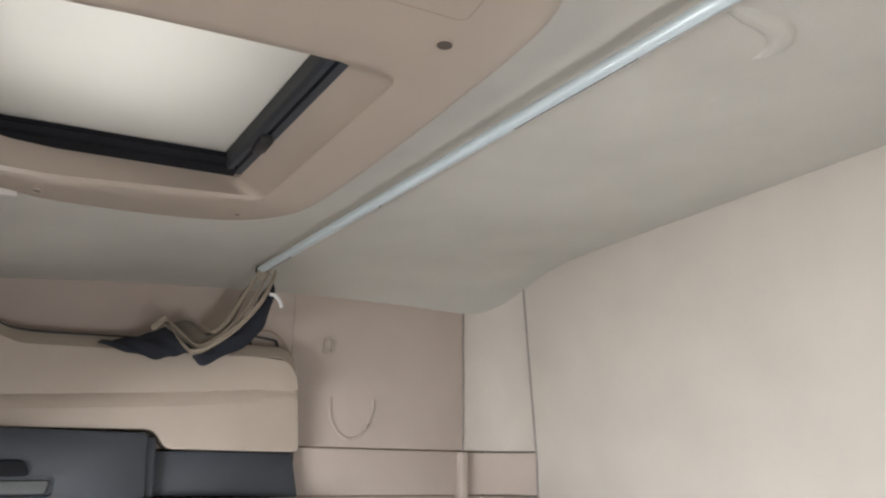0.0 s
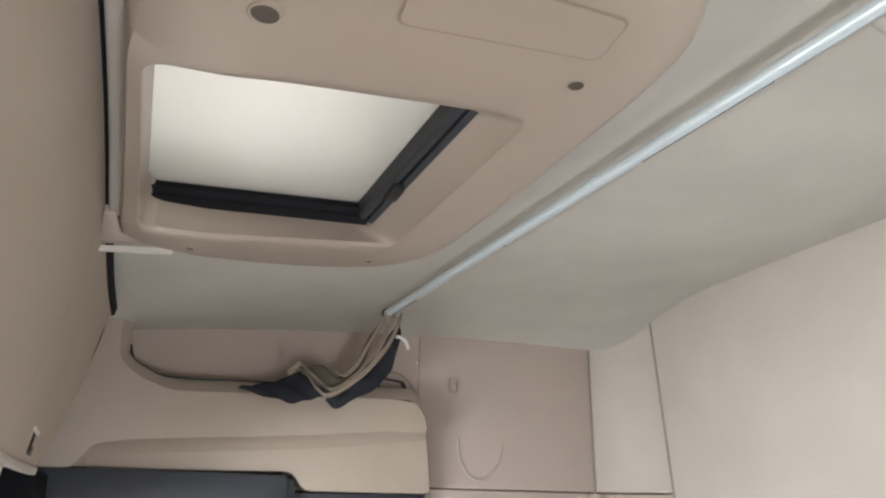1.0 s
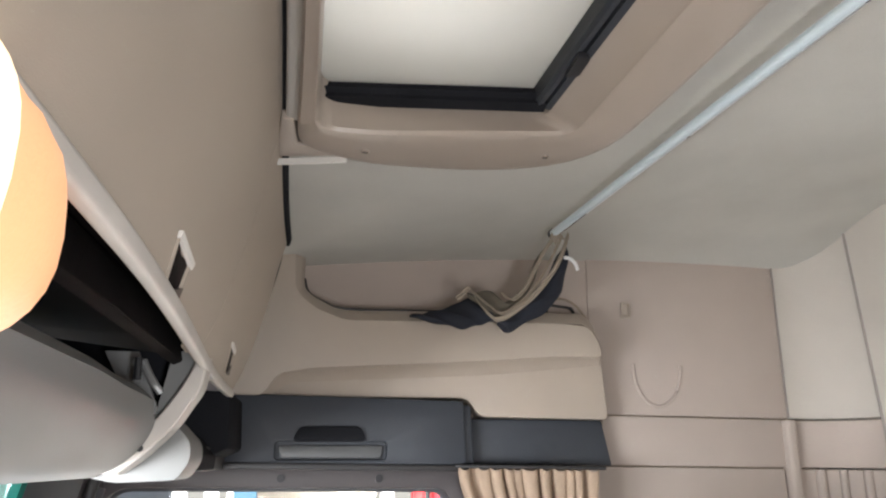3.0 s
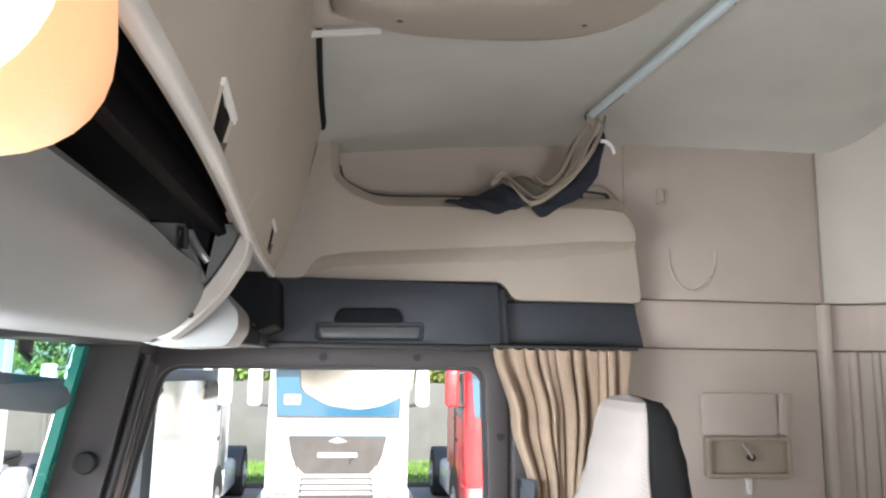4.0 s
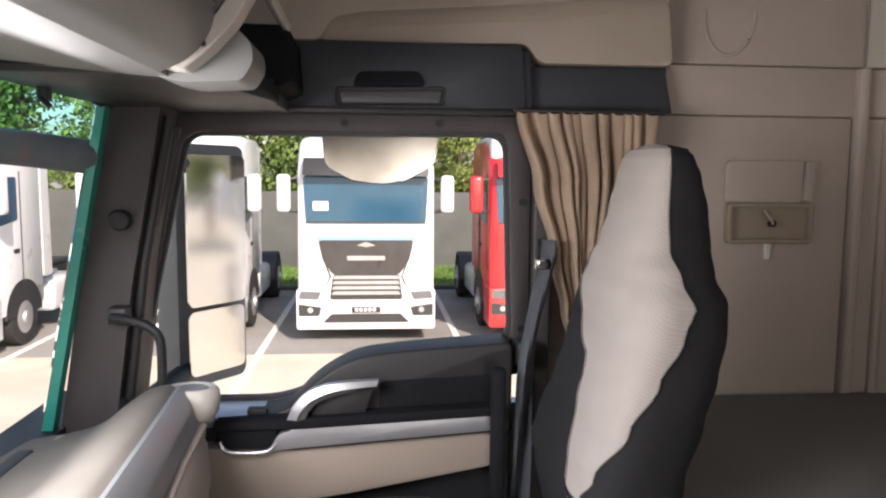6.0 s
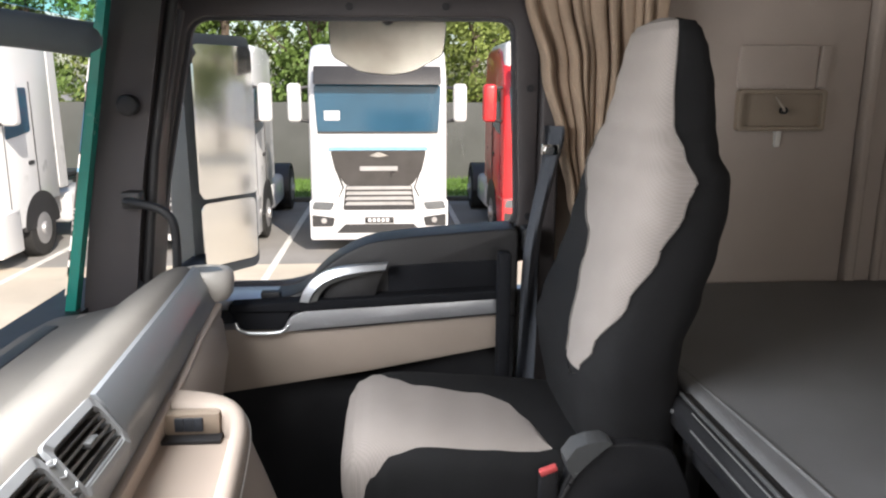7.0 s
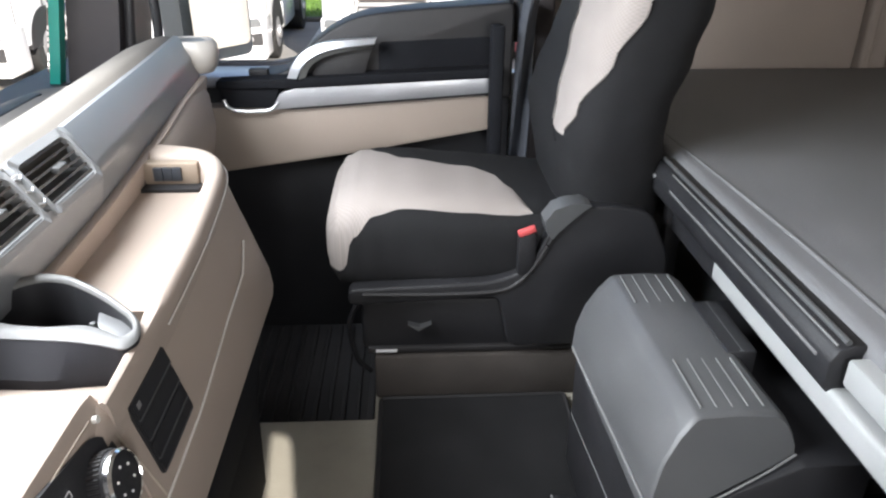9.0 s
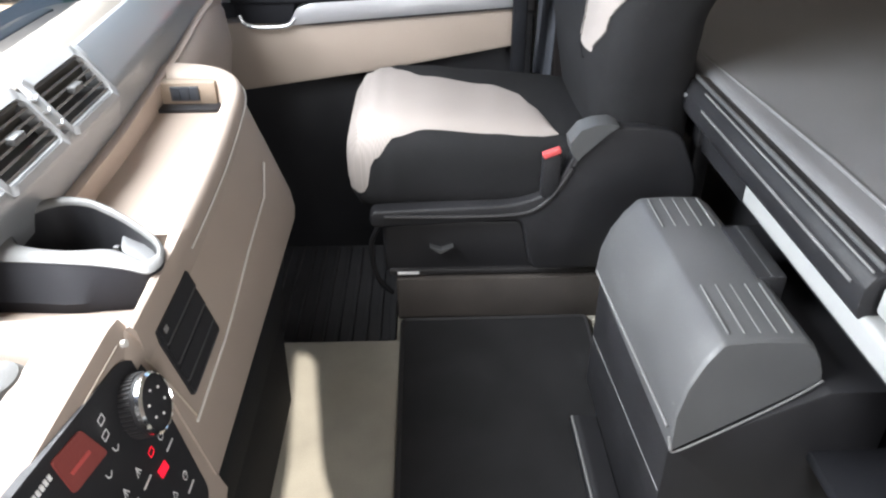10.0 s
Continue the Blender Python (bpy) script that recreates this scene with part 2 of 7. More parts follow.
def bevelled(bm, w, seg=2, limit=25):
    if w > 0:
        ed = [e for e in bm.edges if len(e.link_faces) == 2 and e.calc_face_angle(0) > radians(limit)]
        bmesh.ops.bevel(bm, geom=ed, offset=w, segments=seg, affect="EDGES", profile=0.5, clamp_overlap=True)
    return bm


def box(x0, x1, y0, y1, z0, z1, bevel=0.0, seg=2, m=None):
    bm = bmesh.new()
    bmesh.ops.create_cube(bm, size=1)
    bmesh.ops.transform(bm, verts=bm.verts, matrix=Matrix.LocRotScale(((x0 + x1) / 2, (y0 + y1) / 2, (z0 + z1) / 2), None, (x1 - x0, y1 - y0, z1 - z0)))
    bevelled(bm, bevel, seg)
    if m is not None:
        bmesh.ops.transform(bm, verts=bm.verts, matrix=m)
    return bm


AX = {"xz": lambda a, b, c: (a, c, b), "yz": lambda a, b, c: (c, a, b), "xy": lambda a, b, c: (a, b, c)}


def prism(pts, plane, lo, hi, bevel=0.0, seg=2):
    """A polygon of the plane, thickened from lo to hi."""
    bm = bmesh.new()
    f = AX[plane]
    a = [bm.verts.new(f(p, q, lo)) for p, q in pts]
    b = [bm.verts.new(f(p, q, hi)) for p, q in pts]
    n = len(pts)
    bm.faces.new(a)
    bm.faces.new(b[::-1])
    for i in range(n):
        bm.faces.new((a[i], a[(i + 1) % n], b[(i + 1) % n], b[i]))
    bmesh.ops.recalc_face_normals(bm, faces=bm.faces)
    return bevelled(bm, bevel, seg)


def rounded(corners, r, n=6):
    """A polygon with rounded corners, n + 1 points for each."""
    out = []
    k = len(corners)
    for i in range(k):
        p, a, b = (Vector(corners[i]), Vector(corners[i - 1]), Vector(corners[(i + 1) % k]))
        ri = r[i] if isinstance(r, (list, tuple)) else r
        u, v = (a - p), (b - p)
        ri = min(ri, u.length * 0.45, v.length * 0.45)
        s, e = p + u.normalized() * ri, p + v.normalized() * ri
        for j in range(n + 1):
            t = j / n
            out.append(tuple(s * (1 - t) ** 2 + p * 2 * t * (1 - t) + e * t * t))
    return out


def ring(outer, inner, plane, lo, hi, bevel=0.0):
    """A plate with an opening; both outlines have as many points."""
    bm = bmesh.new()
    f = AX[plane]
    n = len(outer)
    rows = [[bm.verts.new(f(p, q, h)) for p, q in pts] for pts, h in ((outer, lo), (outer, hi), (inner, hi), (inner, lo))]
    for k in range(4):
        a, b = rows[k], rows[(k + 1) % 4]
        for i in range(n):
            bm.faces.new((a[i], a[(i + 1) % n], b[(i + 1) % n], b[i]))
    bmesh.ops.recalc_face_normals(bm, faces=bm.faces)
    return bevelled(bm, bevel, 2, 50)


def rows_mesh(rows, closed=True, caps=True):
    """A skin over rows of points, each with as many points."""
    bm = bmesh.new()
    vs = [[bm.verts.new(p) for p in r] for r in rows]
    n = len(rows[0])
    for a, b in zip(vs, vs[1:]):
        for i in range(n if closed else n - 1):
            bm.faces.new((a[i], a[(i + 1) % n], b[(i + 1) % n], b[i]))
    if closed and caps:
        bm.faces.new(vs[0])
        bm.faces.new(vs[-1][::-1])
    return bm


def sheet(f, nu, nv, thick=None):
    """A surface f(u, v), with thickness along the given way."""
    bm = bmesh.new()
    g = [[bm.verts.new(f(i / nu, j / nv)) for j in range(nv + 1)] for i in range(nu + 1)]
    fs = [bm.faces.new((g[i][j], g[i + 1][j], g[i + 1][j + 1], g[i][j + 1])) for i in range(nu) for j in range(nv)]
    if thick:
        r = bmesh.ops.extrude_face_region(bm, geom=fs)
        bmesh.ops.translate(bm, verts=[v for v in r["geom"] if isinstance(v, bmesh.types.BMVert)], vec=thick)
    return bm


def tube(pts, r, n=10, caps=True, flat=1.0):
    """A round bar along points."""
    pts = [Vector(p) for p in pts]
    rows = []
    up = Vector((0, 0, 1))
    for i, p in enumerate(pts):
        d = (pts[min(i + 1, len(pts) - 1)] - pts[max(i - 1, 0)]).normalized()
        s = d.cross(up if abs(d.z) < 0.9 else Vector((1, 0, 0))).normalized()
        t = d.cross(s)
        rr = r[i] if isinstance(r, (list, tuple)) else r
        rows.append([p + s * rr * math.cos(2 * math.pi * k / n) + t * rr * flat * math.sin(2 * math.pi * k / n) for k in range(n)])
    return rows_mesh(rows, True, caps)


def curve(pts, n=8):
    """A smooth line through points (Catmull-Rom)."""
    P = [Vector(p) for p in pts]
    P = [P[0] * 2 - P[1]] + P + [P[-1] * 2 - P[-2]]
    out = []
    for i in range(1, len(P) - 2):
        a, b, c, d = P[i - 1:i + 3]
        for k in range(n):
            t = k / n
            out.append(0.5 * (2 * b + (c - a) * t + (2 * a - 5 * b + 4 * c - d) * t * t + (3 * b - a - 3 * c + d) * t ** 3))
    out.append(P[-2])
    return out


def lerp(table, s):
    """Values of a table at s, smoothly between its rows."""
    for a, b in zip(table, table[1:]):
        if s <= b[0]:
            t = max(0.0, (s - a[0]) / (b[0] - a[0]))
            t = t * t * (3 - 2 * t)
            return [p + (q - p) * t for p, q in zip(a[1:], b[1:])]
    return list(table[-1][1:])


def disc(c, axis, r, depth, n=24, bevel=0.0):
    bm = bmesh.new()
    bmesh.ops.create_cone(bm, cap_ends=True, segments=n, radius1=r, radius2=r, depth=depth)
    bevelled(bm, bevel, 2, 40)
    q = Vector((0, 0, 1)).rotation_difference(Vector(axis))
    bmesh.ops.transform(bm, verts=bm.verts, matrix=Matrix.Translation(c) @ q.to_matrix().to_4x4())
    return bm


def joined(*bms):
    out = bmesh.new()
    for b in bms:
        me = bpy.data.meshes.new("tmp")
        b.to_mesh(me)
        b.free()
        out.from_mesh(me)
        bpy.data.meshes.remove(me)
    return out


# ---- cab shell ----
YW, XR, YD = 2.15, 1.80, -0.19


def ceiling_z(x, y):
    side = max(0.0, (abs(y - 0.98) - 0.60) / 0.57)
    return 1.69 + 0.12 * (x - 0.3) - side ** 3 * 0.052 * max(0, x - 0.3) ** 2


def shell_floor():
    f = part("floor", prism([(-0.30, 1.36), (-0.30, -0.19), (1.80, -0.19), (1.80, 2.15), (0.37, 2.15), (0.37, 1.36)], "xy", -0.30, 0.0, 0.012), FLOORV, kind="structure")
    tagged(f, "worn beige vinyl cab floor", "floor")
    w = part("footwell_floor", box(-0.32, 0.372, 1.34, 2.15, -0.32, -0.20), BLACK, kind="structure")
    tagged(w, "black sunken footwell floor", "floor")


def shell_walls():
    # passenger-side wall behind the door, in three lined panels with seams
    wall = thing("wall_passenger", "beige felt-lined side wall with seams", "wall")
    tagged(wall, kind="structure")
    part("backing", box(0.755, 1.72, 2.158, 2.20, -0.2, 1.80), TRAYTAUPE, wall)
    part("lining", box(1.075, 1.632, 2.145, 2.158, 1.3365, 1.79, 0.0025), WALL, wall)
    part("lining", box(1.10, 1.615, 2.145, 2.158, 1.2095, 1.3325, 0.0025), WALL, wall)
    part("lining", box(0.76, 1.607, 2.145, 2.158, -0.1, 1.2055, 0.0025), WALL, wall)
    up = part("upper_backing", box(-0.10, 1.075, 2.15, 2.20, 1.19, 1.80), WALL, wall)
    # rounded rear corner
    corner = thing("wall_corner", "rounded felt-lined rear corner of the cab", "wall")
    tagged(corner, kind="structure")

    def arc(z0, z1, inset=0.0):
        pts = [(1.636 + 0.16 * math.sin(a), 1.99 + 0.155 * math.cos(a)) for a in [i * math.pi / 16 for i in range(9)]]
        pts += [(1.85, 1.99), (1.85, 2.20), (1.636, 2.20)]
        return prism(pts, "xy", z0, z1, 0.003, 1)
    lean = lambda z: -0.070 * max(0.0, z - 1.30)
    up = part("lining", arc(1.3365, 1.86), REARWALL, corner)
    for v in up.data.vertices:
        k = max(0.0, min(1.0, (v.co.x - 1.636) / 0.16))
        v.co.x += lean(v.co.z) * k
    part("seam", tube([(1.7945 + lean(z), 1.988, z) for z in (0.45, 1.0, 1.30, 1.6, 1.86)], 0.0042, 8), SEAMGREY, corner, "grey welt in the corner seam")
    part("seam", tube([(1.634, 2.1440, z) for z in (1.338, 1.6, 1.80)], 0.0026, 8), SEAMGREY, corner, "grey welt in the corner seam")
    part("lining", arc(1.2095, 1.3325), WALL, corner)
    part("lining", arc(-0.1, 1.2055), WALL, corner)
    part("ridge", prism(rounded([(1.612, 2.120), (1.642, 2.120), (1.642, 2.17), (1.612, 2.17)], 0.012), "xy", 0.40, 1.331), WALL, corner)
    for a, r in ((24, 0.013), (44, 0.010), (66, 0.012)):
        a = radians(a)
        part("flute", tube([(1.636 + 0.157 * math.sin(a), 1.99 + 0.152 * math.cos(a), z) for z in (0.45, 0.8, 1.1, 1.205)], r, 12), WALL, corner)
    rear = thing("wall_rear", "beige felt-lined rear wall of the cab", "wall")
    tagged(rear, kind="structure")
    part("lining", rows_mesh([[(1.795 + lean(z), -0.19, z), (1.795 + lean(z), 1.988, z), (1.868, 1.988, z), (1.868, -0.19, z)] for z in (-0.2, 1.0, 1.30, 1.6, 1.95)]), REARWALL, rear)
    part("outer_skin", box(1.87, 1.90, -0.3, 2.22, -0.3, 1.96), TWHITE, rear)
    part("outer_skin", box(0.75, 1.90, 2.21, 2.24, -0.3, 1.96), TWHITE, rear)
    # unseen wall; the opening's odd outline only shapes the sun patch on the floor
    d = part("wall_driver", ring(rounded([(-0.34, -0.3), (1.86, -0.3), (1.86, 1.95), (0.64, 1.95), (0.30, 1.95), (-0.34, 1.95)], 0.001, 2),
                                 rounded([(0.56, 0.58), (0.80, 0.58), (0.815, 0.94), (0.884, 1.136), (0.842, 1.136), (0.740, 0.90)], 0.02, 2), "xz", -0.26, -0.19), WALL, kind="structure")
    tagged(d, "unseen beige driver's side wall, its opening cut to shape the floor sun patch", "wall")
    f = part("wall_front", prism([(-0.42, -0.32), (-0.30, -0.32), (-0.30, 0.50), (-0.42, 0.50)], "xz", -0.26, 2.2), BLACK, kind="structure")
    tagged(f, "black front bulkhead under the windscreen", "wall")


def shell_ceiling():
    # four sheets round the hatch opening
    made = []
    for x0, x1, y0, y1 in ((0.0, 0.32, -0.2, 2.17), (0.32, 0.71, -0.2, 0.69), (0.32, 0.71, 1.235, 2.17), (0.71, 1.82, -0.2, 2.17)):
        made.append(sheet(lambda u, v: (x0 + (x1 - x0) * u, y0 + (y1 - y0) * v, ceiling_z(x0 + (x1 - x0) * u, y0 + (y1 - y0) * v)), 24, 40, (0, 0, 0.06)))
    c = part("ceiling", joined(*made), CEIL, kind="structure")
    tagged(c, "grey-beige felt headliner", "ceiling")
    o = rounded([(-0.36, 2.22), (-0.36, -0.3), (1.9, -0.3), (1.9, 2.22)], 0.02, 3)
    r = part("roof", ring(o, rounded([(0.315, 1.24), (0.315, 0.68), (0.715, 0.68), (0.715, 1.24)], 0.02, 3), "xy", 1.96, 2.0), TWHITE, kind="structure")
    tagged(r, "white outer roof skin", "roof")


shell_floor()
shell_walls()
shell_ceiling()


# ---- roof hatch ----
def hatch_z(x, y):
    """Underside of the surround: it rises towards the back of the cab and its front edge."""
    return 1.614 + 0.090 * max(0.0, x - 0.42) + 0.10 * max(0.0, y - 1.17) + 0.30 * max(0.0, 0.343 - x)


def roof_hatch():
    h = thing("roof_hatch", "beige moulded roof hatch surround with a closed pale shade", "roof hatch")
    ol = curve([(0.336, 0.62, 0), (0.331, 0.80, 0), (0.323, 1.05, 0), (0.316, 1.235, 0), (0.330, 1.262, 0), (0.385, 1.298, 0), (0.492, 1.335, 0), (0.613, 1.352, 0), (0.706, 1.330, 0), (0.756, 1.262, 0), (0.773, 1.161, 0), (0.785, 0.984, 0),
                (0.789, 0.785, 0), (0.787, 0.66, 0), (0.772, 0.602, 0), (0.740, 0.560, 0), (0.67, 0.525, 0), (0.50, 0.505, 0), (0.37, 0.515, 0), (0.338, 0.56, 0)], 6)
    # the opening, walked round in step with the outline
    il = rounded([(0.348, 0.764), (0.342, 1.168), (0.684, 1.168), (0.700, 0.768)], [0.022, 0.034, 0.030, 0.026], 10)
    c = Vector((0.52, 0.95))
    ang = lambda p: math.atan2(p[1] - c.y, p[0] - c.x)

    def at_angle(loop, a):
        """The point of a loop in a direction from the opening's middle."""
        d = Vector((math.cos(a), math.sin(a)))
        best = None
        for p, q in zip(loop, loop[1:] + loop[:1]):
            e = Vector(q) - Vector(p)
            den = d.x * e.y - d.y * e.x
            if abs(den) < 1e-9:
                continue
            w = Vector(p) - c
            r, t = (w.x * e.y - w.y * e.x) / den, (w.x * d.y - w.y * d.x) / den
            if r > 0 and -1e-6 <= t <= 1 + 1e-6 and (best is None or r > best):
                best = r
        return c + d * best
    outline = [(p.x, p.y) for p in ol]
    turns = sorted({round(ang(p), 4) for p in il} | {round(-math.pi + 2 * math.pi * k / 90, 4) for k in range(90)})
    O, I = [at_angle(outline, a) for a in turns], [at_angle(il, a) for a in turns]

    def loop(k, dz, grow=0.0):
        return [((p := I[i].lerp(O[i], k) + (I[i] - c).normalized() * (grow if O[i].x > 0.40 else 0.0)).x, p.y, hatch_z(p.x, p.y) + dz) for i in range(len(turns))]
    loops = [[(x, y, 1.79) for x, y, z in loop(1.0, 0, 0.016)], loop(1.0, 0.055, 0.010), loop(1.0, 0.026, 0.006), loop(1.0, 0.010, 0.0), loop(0.93, 0.003), loop(0.82, 0.0), loop(0.30, 0.0), loop(0.10, -0.001), loop(0.03, 0.001), loop(0.0, 0.006)]
    wall = []
    for i in range(len(turns)):
        p = I[i]
        k = min(1.0, max(0.0, (p.x - 0.50) / 0.12))
        q = Vector((p.x - 0.034 * k + (0.001 if p.x < 0.36 else 0.0), p.y + 0.014 * min(1.0, max(0.0, (p.y - 0.95) / 0.1)) + 0.045 * min(1.0, max(0.0, (0.86 - p.y) / 0.10))))
        wall.append((q.x, q.y, 1.666))
    loops.append(wall)
    loops.append([(x, y, 1.690) for x, y, z in wall])
    part("surround", rows_mesh(loops, True, False), HATCHBEIGE, h)
    part("shade", sheet(lambda u, v: (0.325 + 0.375 * u, 0.70 + 0.535 * v, 1.692 - 0.004 * math.sin(math.pi * u) * math.sin(math.pi * v)), 12, 12, (0, 0, 0.003)), HATCH, h, "pale translucent hatch shade")
    part("seal", rows_mesh([[(x, y + dy, z) for dy, z in ((-0.006, 1.664), (0.012, 1.660), (0.014, 1.688), (-0.002, 1.688), (-0.003, 1.682), (-0.008, 1.678), (-0.004, 1.671))] for x, y in ((0.330, 1.180), (0.64, 1.140))]), MATTBLACK, h, "black rubber seal")
    rows = [[(x, y, 1.690), (x, y, 1.668), (x + 0.004, y, 1.663), (x + 0.011, y, 1.664), (x + 0.011, y, 1.672), (x + 0.015, y, 1.673), (x + 0.016, y, 1.664), (x + 0.025, y, 1.663), (x + 0.028, y, 1.668), (x + 0.028, y, 1.690)] for x, y in ((0.642, 0.74), (0.624, 1.15))]
    sl = part("slide_rail", rows_mesh(rows), SLATE, h, "dark slate slide rail")
    part("catch", prism(rounded([(0.636, 1.005), (0.636, 1.055), (0.652, 1.05), (0.652, 1.01)], 0.004), "xy", 1.657, 1.665, 0.002), BLACK, sl)
    part("shaft", ring(rounded([(0.315, 1.24), (0.315, 0.68), (0.715, 0.68), (0.715, 1.24)], 0.02), rounded([(0.327, 1.222), (0.327, 0.702), (0.698, 0.702), (0.698, 1.222)], 0.02), "xy", 1.696, 1.958), WHITE, h)
    # unseen added plate; its off-centre hole makes the bright spot on the shade
    part("light_mask_plate", ring(rounded([(0.327, 1.222), (0.327, 0.702), (0.698, 0.702), (0.698, 1.222)], 0.02, 5), rounded([(0.340, 1.06), (0.340, 0.72), (0.56, 0.72), (0.56, 1.06)], 0.06, 5), "xy", 1.795, 1.805), WHITE, h)
    part("outer_cover", box(0.30, 0.73, 0.67, 1.25, 2.002, 2.02, 0.01), HATCHCOVER, h, "frosted outer cover")
    for x, y, r in ((0.430, 0.664, 0.0125), (0.708, 0.692, 0.0085), (0.409, 1.239, 0.0060), (0.676, 1.262, 0.005)):
        z = hatch_z(x, y)
        sh = part("screw_hole", disc((x, y, z + 0.001), (0.06, 0, 1), r * 0.85, 0.006, 20), HOLE, h)
        part("hole_rim", rows_mesh([[(x + q * math.cos(a), y + q * math.sin(a), z + d) for a in [2 * math.pi * k / 24 for k in range(24)]] for q, d in ((r * 1.05, 0.001), (r * 1.0, -0.0022), (r * 0.86, -0.0024), (r * 0.82, 0.0))], True, False), HATCHBEIGE, sh)
    flap = rounded([(0.526, 0.648), (0.705, 0.652), (0.699, 0.598), (0.522, 0.580)], 0.010, 5)
    gap = rounded([(0.5235, 0.651), (0.7075, 0.655), (0.7015, 0.595), (0.5195, 0.577)], 0.012, 5)
    part("access_flap", rows_mesh([[(x, y, hatch_z(x, y) + d) for x, y in flap] for d in (0.004, -0.0015)]), HATCHBEIGE, h)
    part("flap_gap", rows_mesh([[(x, y, hatch_z(x, y) - 0.0004) for x, y in gap], [(x, y, hatch_z(x, y) - 0.0004) for x, y in flap]], True, False), TRAYTAUPE, h)


roof_hatch()

# ceiling rail
rail = thing("ceiling_rail", "bright aluminium rail fixed under the headliner", "rail")
A, B = Vector((0.893, 1.880, 1.733)), Vector((1.030, -0.12, 1.733))
part("profile", tube([A, B], 0.0088, 20), RAILPAINT, rail)
part("lip", tube([A + Vector((0.0115, 0, -0.002)), B + Vector((0.0115, 0, -0.002))], 0.0022, 8), ALU, rail)
part("end_plug", tube([A + Vector((0, 0.005, 0)), A - Vector((0.001, 0.005, 0))], 0.0115, 16), RUBBER, rail)


# crescent moulding pressed into the headliner
cm = thing("ceiling_moulding", "shallow crescent moulding in the felt headliner", "moulding")
arc = curve([(1.060, 0.650, 0), (1.100, 0.652, 0), (1.145, 0.655, 0), (1.180, 0.670, 0), (1.198, 0.694, 0), (1.199, 0.716, 0), (1.190, 0.738, 0)], 5)
part("rim", tube([(p.x, p.y, ceiling_z(p.x, p.y) + 0.004) for p in arc], [0.020 * max(0.05, math.sin(math.pi * (0.12 + 0.88 * i / (len(arc) - 1))) ** 0.8) for i in range(len(arc))], 12, True, 0.6), CEIL, cm)


# ---- overhead front lockers ----
LIDSEC = [(0.197, 1.338), (0.218, 1.385), (0.240, 1.46), (0.257, 1.53), (0.270, 1.60), (0.283, 1.652)]


def bow(y):
    """How far the locker front stands out towards the middle of the cab."""
    return 0.0235 * (1 + math.cos(math.pi * max(0.0, min(1.0, (y - 0.65) / 1.1))))


def lid_at(y, z, out=0.0):
    x = LIDSEC[-1][0]
    for a, b in zip(LIDSEC, LIDSEC[1:]):
        if z <= b[1]:
            x = a[0] + (b[0] - a[0]) * (z - a[1]) / (b[1] - a[1])
            break
    return Vector((x + out + bow(y) * (1 - 0.42 * max(0.0, min(1.0, (z - 1.338) / 0.31))), y, z))


def bent(ob):
    """Gives a part made along y the bow of the locker front."""
    for v in ob.data.vertices:
        v.co.x += bow(v.co.y) * (1 - 0.42 * max(0.0, min(1.0, (v.co.z - 1.338) / 0.31)))
    return ob


